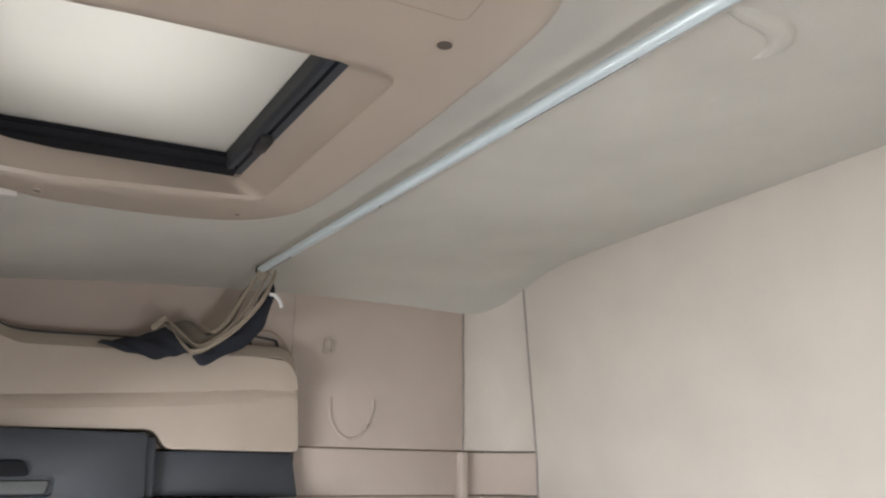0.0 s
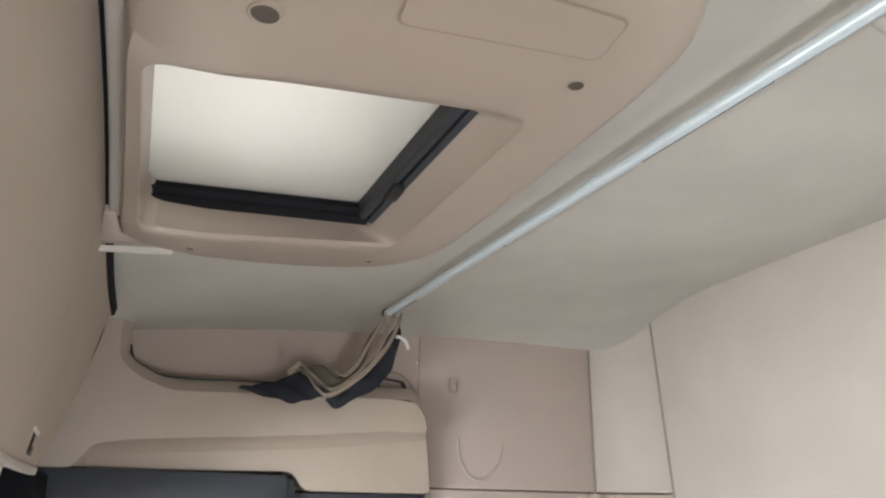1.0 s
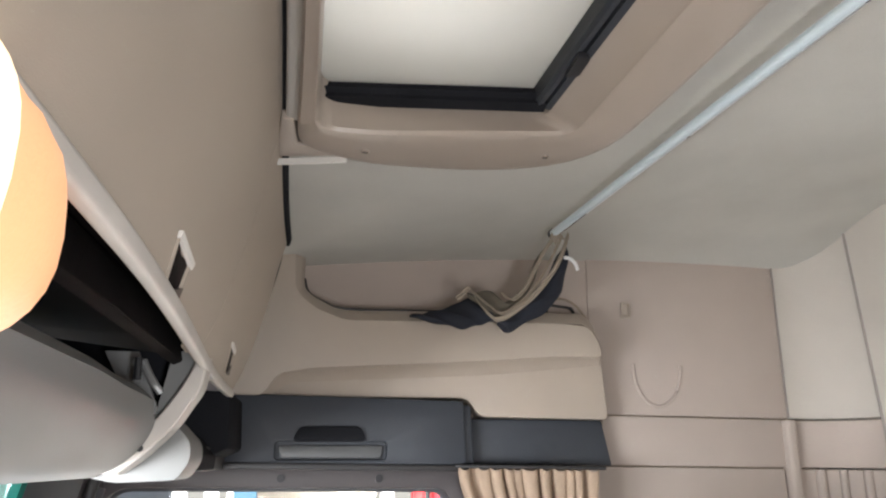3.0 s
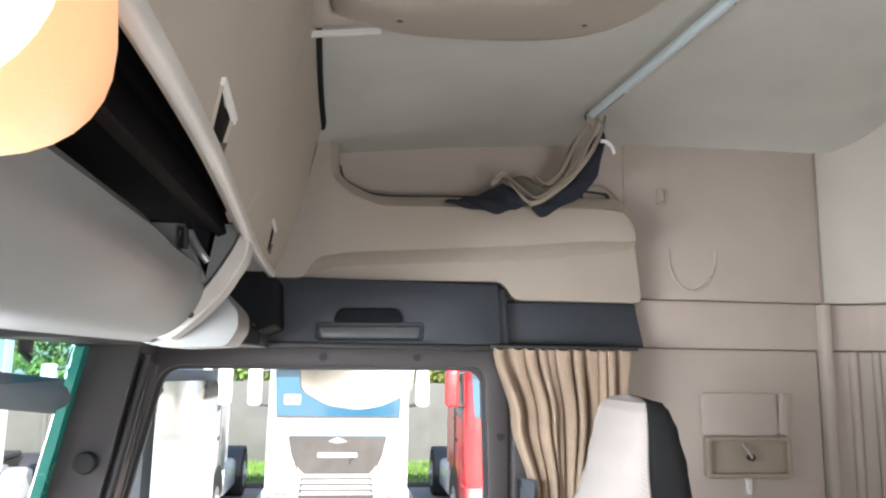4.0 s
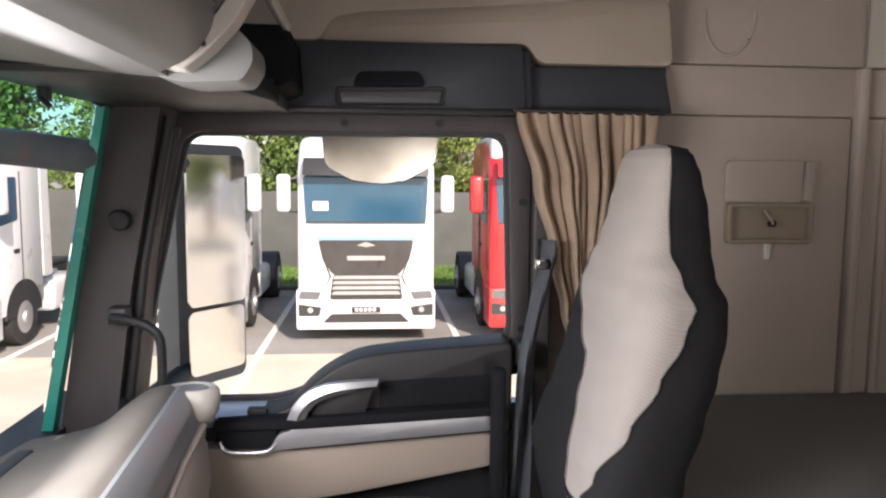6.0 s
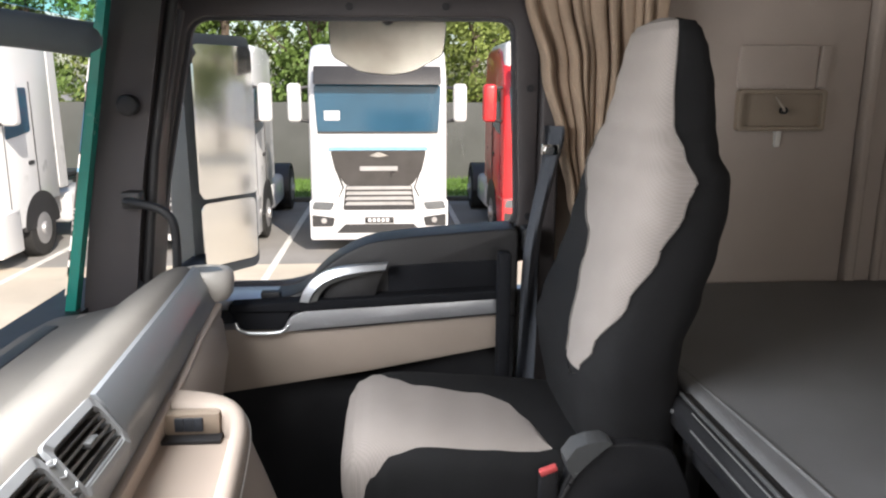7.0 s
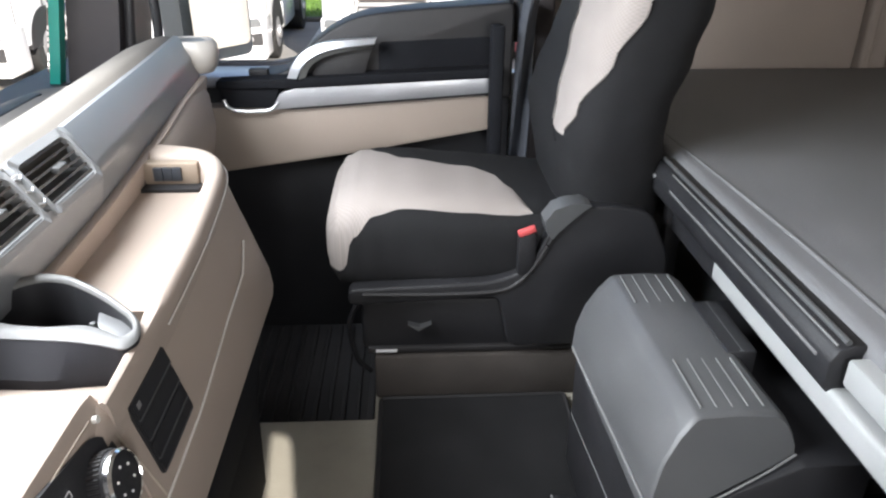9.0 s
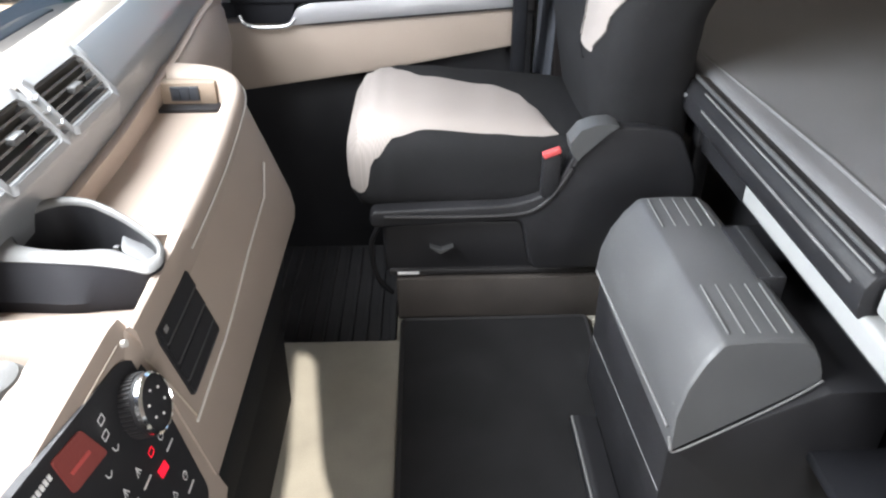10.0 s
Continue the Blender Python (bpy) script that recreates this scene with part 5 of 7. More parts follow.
    part("fascia_seam", tube([(0.1965, 0.30, 0.5165), (0.1965, 0.60, 0.5165), (0.1965, 0.722, 0.5145)], 0.0011, 6), TRAYTAUPE, c)
    part("fascia_edge", tube([(face_x(z) + 0.0008, y, z) for y, z in ((0.738, 0.500), (0.752, 0.45), (0.764, 0.40))], 0.0012, 6), BEIGE_LID, c)
    part("seam_button", disc((face_x(0.512) + 0.002, 0.728, 0.512), (0.97, 0, 0.23), 0.0030, 0.004, 12), WHITE, c)
    lv = part("lever_knob", rows_mesh([[(0.135 + r * math.cos(a), 0.668 + r * 1.2 * math.sin(a), z) for a in [k * math.pi / 8 for k in range(16)]] for z, r in ((0.478, 0.013), (0.500, 0.013), (0.508, 0.020), (0.522, 0.022), (0.532, 0.016), (0.535, 0.004))]), pm("grey_knob_plastic", (0.09, 0.09, 0.087), 0.55, spec=0.25), c, "grey rounded lever knob")
    # cup holder
    h = part("cup_holder", bmesh.new(), BOXGREY, c, "charcoal cup holder with a silver rim")
    edge = [(0.034, 0.838), (0.030, 0.865), (0.030, 0.905), (0.034, 0.935), (0.044, 0.951), (0.060, 0.957), (0.088, 0.952), (0.120, 0.931), (0.156, 0.900), (0.186, 0.868), (0.197, 0.848), (0.201, 0.826), (0.194, 0.811), (0.172, 0.820), (0.143, 0.827), (0.104, 0.832), (0.062, 0.836)]
    hole = [(0.056, 0.864), (0.046, 0.876), (0.040, 0.896), (0.040, 0.918), (0.050, 0.936), (0.070, 0.9445), (0.094, 0.939), (0.124, 0.918), (0.152, 0.894), (0.178, 0.868), (0.187, 0.855), (0.191, 0.842), (0.184, 0.831), (0.166, 0.844), (0.142, 0.855), (0.112, 0.851), (0.080, 0.856)]
    eo, ei = rounded(edge, 0.012, 3), rounded(hole, 0.010, 3)
    inset = lambda p, k: (0.11 + (p[0] - 0.11) * k, 0.885 + (p[1] - 0.885) * k)
    blend = lambda p, q, k: (p[0] + (q[0] - p[0]) * k, p[1] + (q[1] - p[1]) * k)
    rows = [[(*inset(p, 0.985), 0.5175) for p in eo], [(*p, 0.5195) for p in eo], [(*blend(p, q, 0.2), 0.5220) for p, q in zip(eo, ei)], [(*blend(p, q, 0.5), 0.5230) for p, q in zip(eo, ei)], [(*blend(p, q, 0.85), 0.5220) for p, q in zip(eo, ei)], [(*p, 0.5200) for p in ei], [(*inset(p, 0.992), 0.5175) for p in ei]]
    part("cup_rim", rows_mesh(rows, True, False), CUPRIM, h, "satin grey rim")
    part("cup_well", rows_mesh([[(*inset(p, 0.993), 0.5180) for p in ei], [(*inset(p, 0.975), 0.484) for p in ei], [(*inset(p, 0.90), 0.448) for p in ei], [(*inset(p, 0.05), 0.446) for p in ei]], True, False), BLACK, h)
    bulge = lambda p, k: (p[0], p[1] - k * max(0.0, min(1.0, (0.185 - p[0]) / 0.06)) * max(0.0, min(1.0, (0.90 - p[1]) / 0.04)))
    part("cup_body", rows_mesh([[(*inset(p, 0.985), 0.519) for p in eo], [(*bulge(inset(p, 0.99), 0.004), 0.513) for p in eo], [(*bulge(inset(p, 0.98), 0.024), 0.492) for p in eo], [(*bulge(inset(p, 0.95), 0.026), 0.472) for p in eo], [(*inset(p, 0.85), 0.445) for p in eo]], True, False), CUPBODY, h)
    part("cup_insert", prism(rounded([(0.138, 0.898), (0.146, 0.872), (0.160, 0.858), (0.182, 0.845), (0.186, 0.858), (0.172, 0.876)], 0.005), "xy", 0.480, 0.508, 0.003), BOXGREY, h)
    for x, y in ((0.088, 0.885), (0.122, 0.902)):
        part("cup_clip", box(x, x + 0.008, y, y + 0.007, 0.445, 0.492, 0.003), BOXGREY, h)

    def on(y, z, out=0.0):
        return Vector((face_x(z) + out * 0.972, y, z + out * 0.233))

    def plate(name, pts, out, depth, mat, parent, label=""):
        bm = bmesh.new()
        a = [bm.verts.new(on(y, z, out)) for y, z in pts]
        b = [bm.verts.new(on(y, z, out - depth)) for y, z in pts]
        k = len(pts)
        bm.faces.new(a)
        bm.faces.new(b[::-1])
        for i in range(k):
            bm.faces.new((a[i], a[(i + 1) % k], b[(i + 1) % k], b[i]))
        return part(name, bm, mat, parent, label, smooth=False)
    sw = plate("switch_panel", rounded([(0.770, 0.494), (0.863, 0.491), (0.870, 0.413), (0.773, 0.413)], 0.005, 3), 0.002, 0.01, BLACK, c, "black panel of rocker switches")
    for za, zb in ((0.4885, 0.4695), (0.4675, 0.4485), (0.4455, 0.4285), (0.4265, 0.4150)):
        plate("switch", rounded([(0.774, za), (0.863, za), (0.865, zb), (0.776, zb)], 0.002, 2), 0.0034, 0.006, BLACK, sw)
        plate("switch_edge", [(0.776, zb + 0.0014), (0.864, zb + 0.0014), (0.864, zb), (0.776, zb)], 0.0042, 0.003, BOXGREY, sw)
    plate("switch_sign", [(0.781, 0.483), (0.788, 0.483), (0.788, 0.478), (0.781, 0.478)], 0.0040, 0.002, RIMGREY, sw)
    cp = plate("climate_panel", rounded([(0.555, 0.533), (0.715, 0.507), (0.735, 0.487), (0.722, 0.348), (0.56, 0.348)], 0.012, 4), 0.002, 0.008, BLACK, c, "black climate control panel")
    plate("display", rounded([(0.604, 0.519), (0.639, 0.511), (0.648, 0.480), (0.604, 0.490)], 0.003, 2), 0.0035, 0.004, REDGLOW, cp, "dim red display")
    plate("display_text", [(0.611, 0.502), (0.634, 0.497), (0.6345, 0.494), (0.6115, 0.499)], 0.0042, 0.001, REDTEXT, cp)
    nrm = Vector((0.972, 0, 0.233))
    k = on(0.700, 0.473, -0.004)
    kn = part("dial", disc(k + nrm * 0.010, nrm, 0.0240, 0.026, 36, 0.003), BLACK, cp, "ribbed dial with a chrome ring")
    bm = bmesh.new()
    q = Vector((0, 0, 1)).rotation_difference(nrm).to_matrix()
    for r0, r1, z0, z1 in ((0.0242, 0.0242, 0.019, 0.0225), (0.0242, 0.0222, 0.0225, 0.0245), (0.0222, 0.0216, 0.0245, 0.0235)):
        va = [bm.verts.new(k + q @ Vector((r0 * math.cos(2 * math.pi * i / 36), r0 * math.sin(2 * math.pi * i / 36), z0))) for i in range(36)]
        vb = [bm.verts.new(k + q @ Vector((r1 * math.cos(2 * math.pi * i / 36), r1 * math.sin(2 * math.pi * i / 36), z1))) for i in range(36)]
        for i in range(36):
            bm.faces.new((va[i], va[(i + 1) % 36], vb[(i + 1) % 36], vb[i]))
    part("dial_ring", bm, CHROME, kn)
    for i in range(6):
        a = 2 * math.pi * i / 6
        p = k + nrm * 0.0236 + q @ Vector((0.012 * math.cos(a), 0.012 * math.sin(a), 0))
        part("dial_mark", disc(p, nrm, 0.0011, 0.001, 8), LEGEND, kn)
    for i in range(40):
        a = 2 * math.pi * i / 40
        p = k + nrm * 0.008 + q @ Vector((0.0240 * math.cos(a), 0.0240 * math.sin(a), 0))
        part("dial_rib", disc(p, nrm, 0.0012, 0.015, 6), DARK, kn)

    def glyph(y, z, kind, mat=LEGEND):
        """A small line sign: strokes on the panel's face."""
        r = 0.0036
        if kind == "ring":
            q = [(r * math.cos(2 * math.pi * i / 10), r * math.sin(2 * math.pi * i / 10)) for i in range(11)]
            strokes = list(zip(q, q[1:])) + [((0, 0), (0.0018, 0.0012))]
        elif kind == "tri":
            q = [(-r, -r * 0.8), (r, -r * 0.8), (0, r), (-r, -r * 0.8)]
            strokes = list(zip(q, q[1:]))
        elif kind == "box":
            q = [(-r, -r * 0.7), (r, -r * 0.7), (r, r * 0.7), (-r, r * 0.7), (-r, -r * 0.7)]
            strokes = list(zip(q, q[1:]))
        elif kind == "hook":
            q = [(-r, r * 0.6), (-r * 0.8, -r * 0.5), (0, -r), (r, -r * 0.4)]
            strokes = list(zip(q, q[1:]))
        else:
            strokes = [((-r, -r), (0, r)), ((0, r), (r, -r)), ((-r * 0.5, 0), (r * 0.5, 0)), ((0, r), (0, -r))]
        bm = bmesh.new()
        for (a, b), (e, f) in strokes:
            d = Vector((e - a, f - b)).normalized() * 0.0005
            bm.faces.new([bm.verts.new(on(y + u, z + v, 0.0026)) for u, v in ((a - d.y, b + d.x), (e - d.y, f + d.x), (e + d.y, f - d.x), (a + d.y, b - d.x))])
        part("button_sign", bm, mat, cp, smooth=False)
    for y, z, kind in ((0.661, 0.498, "box"), (0.656, 0.488, "box"), (0.658, 0.475, "hook"), (0.705, 0.436, "ring"), (0.662, 0.444, "fan"), (0.704, 0.390, "ring"), (0.640, 0.447, "fan"), (0.681, 0.394, "tri"), (0.638, 0.470, "hook")):
        glyph(y, z, kind)
    glyph(0.6855, 0.4385, "box", REDLAMP)
    plate("button_lamp", [(0.680, 0.423), (0.693, 0.421), (0.693, 0.413), (0.680, 0.415)], 0.003, 0.002, REDLAMP, cp)
    for y, z in ((0.7085, 0.4215), (0.664, 0.4295), (0.703, 0.3775), (0.640, 0.433)):
        plate("button_line", [(y - 0.007, z + 0.0008), (y + 0.007, z + 0.0004), (y + 0.007, z - 0.0008), (y - 0.007, z - 0.0004)], 0.003, 0.002, LEGEND, cp)
    for k in range(5):
        plate("button_text", [(0.578 + 0.0044 * k, 0.5185 - 0.0006 * k), (0.5805 + 0.0044 * k, 0.5182 - 0.0006 * k), (0.5805 + 0.0044 * k, 0.514 - 0.0006 * k), (0.578 + 0.0044 * k, 0.5143 - 0.0006 * k)], 0.003, 0.002, LEGEND, cp)
    part("lower_body", prism([(-0.28, 0.0), (0.20, 0.0), (face_x(0.34) - 0.03, 0.34), (-0.28, 0.34)], "xz", 0.2, 1.20, 0.012), MATTBLACK, c, "black lower console body")
    part("lower_lip", prism([(0.205, 0.18), (0.222, 0.30), (0.216, 0.325), (0.19, 0.325), (0.19, 0.18)], "xz", 0.3, 1.195, 0.004), MATTBLACK, c)


console()


# ---- seat ----
def seat():
    s = thing("passenger_seat", "black truck seat with pale beige ribbed centre panels", "seat")
    YC = 1.640
    # z: front x, back x, half width, centre y, beige angle to the near side, to the far side
    T = [(0.355, 0.715, 0.905, 0.212, 1.64, 3, -30), (0.45, 0.708, 0.905, 0.222, 1.64, 3, -20), (0.5, 0.708, 0.898, 0.226, 1.64, 30, -10), (0.55, 0.718, 0.9, 0.228, 1.64, 43, -6), (0.64, 0.738, 0.93, 0.226, 1.64, 66, -3), (0.72, 0.758, 0.952, 0.224, 1.64, 78, -1),
         (0.79, 0.772, 0.965, 0.222, 1.64, 87, 7), (0.84, 0.782, 0.967, 0.213, 1.64, 90, 25), (0.885, 0.795, 0.948, 0.186, 1.637, 87, 38), (0.93, 0.806, 0.948, 0.150, 1.63, 78, 56), (0.99, 0.818, 0.944, 0.132, 1.626, 74, 68), (1.05, 0.83, 0.928, 0.124, 1.622, 72, 70),
         (1.082, 0.838, 0.915, 0.114, 1.62, 72, 70), (1.098, 0.848, 0.905, 0.098, 1.62, 72, 70), (1.105, 0.862, 0.882, 0.062, 1.62, 80, 70), (1.109, 0.867, 0.873, 0.01, 1.62, 80, 70)]

    def sup(v, p):
        return math.copysign(abs(v) ** p, v)

    def pt(z, ph, out=0.0):
        xf, xb, w, yc, _, _ = lerp(T, z)
        xc, d = (xf + xb) / 2, (xb - xf) / 2
        side = math.sin(ph)
        wing = (0.022 * max(0, 1 - abs(z - 0.60) / 0.25) * side ** 2 + (0.060 * max(0, 1 - abs(z - 0.50) / 0.16) * side ** 2 if side < 0 else 0.0)) * max(0.0, math.cos(ph))
        return Vector((xc - (d + out) * sup(math.cos(ph), 0.62) - wing, yc - (w + out) * sup(math.sin(ph), 0.62), z))
    zs = [0.355 + (1.08 - 0.355) * i / 66 for i in range(66)] + [1.08, 1.087, 1.093, 1.098, 1.102, 1.105, 1.107, 1.109]
    black, beige = [], []
    for z in zs:
        an, af = [radians(v) for v in lerp(T, z)[4:6]]
        black.append([pt(z, an + (2 * math.pi - an - af) * k / 40) for k in range(41)])
    bm = rows_mesh(black, False)
    part("backrest_cover", bm, SEATBLACK, s, "black cloth bolsters and back")
    rows = []
    for z in zs:
        if z < 0.492:
            continue
        an, af = [radians(v) for v in lerp(T, z)[4:6]]
        rows.append([pt(z, -af + (an + af) * k / 28, 0.003 * math.sin(math.pi * k / 28)) for k in range(29)])
    part("backrest_panel", rows_mesh(rows, False), SEATBEIGE, s, "pale beige ribbed cloth panel")
    for side in (0, 1):
        line = []
        for z in zs:
            if 0.50 < z < 1.07:
                a = radians(lerp(T, z)[4 + side])
                line.append(pt(z, a if side == 0 else -a, 0.0015))
        part("panel_seam", tube(line, 0.0016, 6), SEAM, s, "stitched seam")
    low = []
    for z in zs:
        if z > 0.505:
            continue
        an, af = [radians(v) for v in lerp(T, z)[4:6]]
        low.append([pt(z, -af + (an + af) * k / 12, -0.001) for k in range(13)])
    part("lumbar_cover", rows_mesh(low, False), SEATBLACK, s)
    # cushion, swept from front to back
    YC = 1.622
    C = [(0.288, 0.250, 0.330, 0.12, 110, 100), (0.296, 0.225, 0.360, 0.150, 108, 95), (0.315, 0.205, 0.384, 0.172, 100, 75), (0.345, 0.200, 0.396, 0.184, 82, 44), (0.38, 0.200, 0.400, 0.190, 62, 16), (0.43, 0.205, 0.398, 0.193, 52, 6), (0.55, 0.21, 0.386, 0.196, 51, 3), (0.61, 0.21, 0.380, 0.196, 51, 0), (0.64, 0.21, 0.377, 0.196, 50, -10), (0.66, 0.21, 0.374, 0.196, 45, -44), (0.74, 0.21, 0.365, 0.195, 45, -44), (0.80, 0.21, 0.345, 0.185, 45, -44)]

    def cp(x, ph, out=0.0):
        z0, z1, w, _, _ = lerp(C, x)
        zc, h = (z0 + z1) / 2, (z1 - z0) / 2
        bol = 0.004 * math.sin(ph) ** 2 * max(0, math.cos(ph)) * 3
        return Vector((x, YC - (w + out) * sup(math.sin(ph), 0.55), zc + (h + out) * sup(math.cos(ph), 0.55) + bol))
    xs = [0.288 + (0.80 - 0.288) * (i / 50) ** 1.4 for i in range(51)]
    rb, rp = [], []
    for x in xs:
        an, af = [radians(v) for v in lerp(C, x)[3:5]]
        rb.append([cp(x, an + (2 * math.pi - an - af) * k / 36) for k in range(37)])
        if x < 0.665:
            rp.append([cp(x, -af + (an + af) * k / 24, 0.003 * math.sin(math.pi * k / 24)) for k in range(25)])
    part("cushion_cover", rows_mesh(rb, False), SEATBLACK, s, "black cloth cushion sides")
    part("cushion_panel", rows_mesh(rp, False), SEATBEIGE2, s, "pale beige ribbed cloth panel")
    rq = []
    for x in xs:
        if x > 0.64:
            an, af = [radians(v) for v in lerp(C, x)[3:5]]
            rq.append([cp(x, -af + (an + af) * k / 6, -0.001) for k in range(7)])
    part("cushion_rear", rows_mesh(rq, False), SEATBLACK, s)
    nose = [cp(0.288, 2 * math.pi * k / 40) for k in range(40)]
    bm = bmesh.new()
    bm.faces.new([bm.verts.new(p) for p in nose])
    part("cushion_nose", bm, SEATBEIGE2, s)
    # plastic side shell
    side = [(0.33, 0.212), (0.33, 0.245), (0.58, 0.255), (0.632, 0.270), (0.660, 0.300), (0.680, 0.345), (0.700, 0.378), (0.735, 0.396), (0.79, 0.400), (0.86, 0.385), (0.90, 0.30), (0.90, 0.12), (0.62, 0.12), (0.60, 0.225)]
    part("side_shell", prism(rounded(side, 0.02, 4), "xz", 1.405, 1.44, 0.010, 3), BLACK, s, "black plastic side shell")
    part("shell_cap", rows_mesh([[(0.676, y, 0.356), (0.673, y, 0.373), (0.689, y, 0.396), (0.712, y, 0.405), (0.738, y, 0.407), (0.752, y, 0.402), (0.738, y, 0.392), (0.722, y, 0.377), (0.697, y, 0.352), (0.688, y, 0.340)] for y in (1.399, 1.403, 1.415, 1.442)]), BOXGREY, s, "dark grey shell cap")
    part("shell_lip", tube(curve([(0.356, 1.404, 0.236), (0.495, 1.404, 0.234), (0.595, 1.404, 0.238), (0.634, 1.404, 0.255), (0.661, 1.404, 0.288), (0.682, 1.404, 0.326), (0.692, 1.404, 0.350)]), 0.0035, 8), DARK, s)
    part("pedestal", box(0.35, 0.86, 1.43, 1.86, 0.10, 0.21, 0.012), BLACK, s)
    part("pedestal_rail", box(0.36, 0.80, 1.422, 1.445, 0.098, 0.112, 0.004), DARK, s)
    part("maker_mark", box(0.375, 0.415, 1.4195, 1.423, 0.103, 0.108), LEGEND, s, smooth=False)
    part("release_lever", prism(rounded([(0.435, 0.165), (0.455, 0.150), (0.48, 0.165), (0.458, 0.158)], 0.002), "xz", 1.415, 1.432), BOXGREY, s)
    part("cable", tube(curve([(0.345, 1.45, 0.20), (0.325, 1.46, 0.14), (0.335, 1.47, 0.06), (0.36, 1.48, 0.02)]), 0.005, 8), BLACK, s)
    bk = part("buckle", box(0.630, 0.662, 1.402, 1.424, 0.27, 0.352, 0.005), BLACK, s)
    part("release_button", box(0.628, 0.660, 1.3995, 1.412, 0.349, 0.3605, 0.003, m=Matrix.Translation((0.644, 1.41, 0.355)) @ Matrix.Rotation(radians(-21), 4, "Y") @ Matrix.Translation((-0.644, -1.41, -0.355))), RED, bk, "red release button")
    # fold-down armrest post at the door side
    part("armrest", box(0.626, 0.656, 1.875, 1.915, 0.28, 0.625, 0.008), MATTBLACK, s)
    part("seat_riser", box(0.372, 0.92, 1.415, 1.98, 0.0, 0.095, 0.006), CARPET, s, "taupe carpeted riser")


seat()


def seat_belt():
    b = thing("seat_belt", "grey-black seat belt hanging beside the door pillar", "seat belt")
    def strap(pts, w, name):
        c = curve(pts, 8)
        k = len(c) - 1

        def f(u, v):
            i = min(k - 1, int(u * k)); t = u * k - i
            return c[i].lerp(c[i + 1], t) + Vector((w * (v - 0.5) * math.cos(0.5 * math.sin(u * 4)) + 0.005 * math.sin(u * 9), 0.016 * math.sin(v * 5 + u * 5) + w * 0.4 * (v - 0.5) * math.sin(u * 4), 0))
        part(name, sheet(f, 30, 6, (0, 0.003, 0)), BELT, b)
    strap([(0.768, 2.00, 0.90), (0.762, 1.985, 0.85), (0.742, 1.96, 0.74), (0.716, 1.935, 0.60), (0.700, 1.92, 0.45), (0.692, 1.91, 0.285)], 0.044, "strap")
    part("tongue", joined(box(0.735, 0.775, 1.965, 1.975, 0.835, 0.860, 0.004), disc((0.752, 1.962, 0.846), (0, 1, 0), 0.010, 0.008)), CHROME, b, "chrome tongue")
    part("guide", box(0.70, 0.735, 1.98, 2.04, 0.60, 0.66, 0.008), BLACK, b)


seat_belt()


def curtain():
    c = thing("curtain", "pleated beige curtain gathered behind the door window", "curtain")
    N = 11

    def f(u, v):
        # u across, v down
        xl = lerp([(0, 0.700), (0.3, 0.748), (0.6, 0.792), (0.85, 0.822), (1, 0.842)], v)[0]
        xr = lerp([(0, 1.035), (0.3, 1.02), (0.6, 0.97), (1, 0.92)], v)[0]
        w = u + 0.022 * math.sin(14.4 * u + 1.0) + 0.012 * math.sin(31.0 * u + 2.6 * v) + 0.010 * v * math.sin(9.0 * u + 2.0)
        ph = 2 * math.pi * N * w
        amp = (0.013 + 0.017 * min(1.0, v * 5)) * (0.62 + 0.38 * math.sin(u * 23 + 1)) * (1 - 0.25 * v)
        fold = math.copysign(abs(math.sin(ph)) ** 0.7, math.sin(ph))
        x = xl + (xr - xl) * u + 0.006 * math.cos(ph) * (1 - 0.4 * v)
        y = 2.030 + amp * fold + 0.005 * math.sin(u * 60 + v * 11) * v
        return (x, y, 1.199 - 0.56 * v + 0.006 * math.sin(ph) * max(0.0, 1 - 3 * v))
    part("cloth", sheet(f, 260, 36, (0, 0.003, 0)), CURTAIN, c)
    part("track", box(0.69, 1.06, 2.03, 2.05, 1.197, 1.206, 0.003), DARK, c)


curtain()


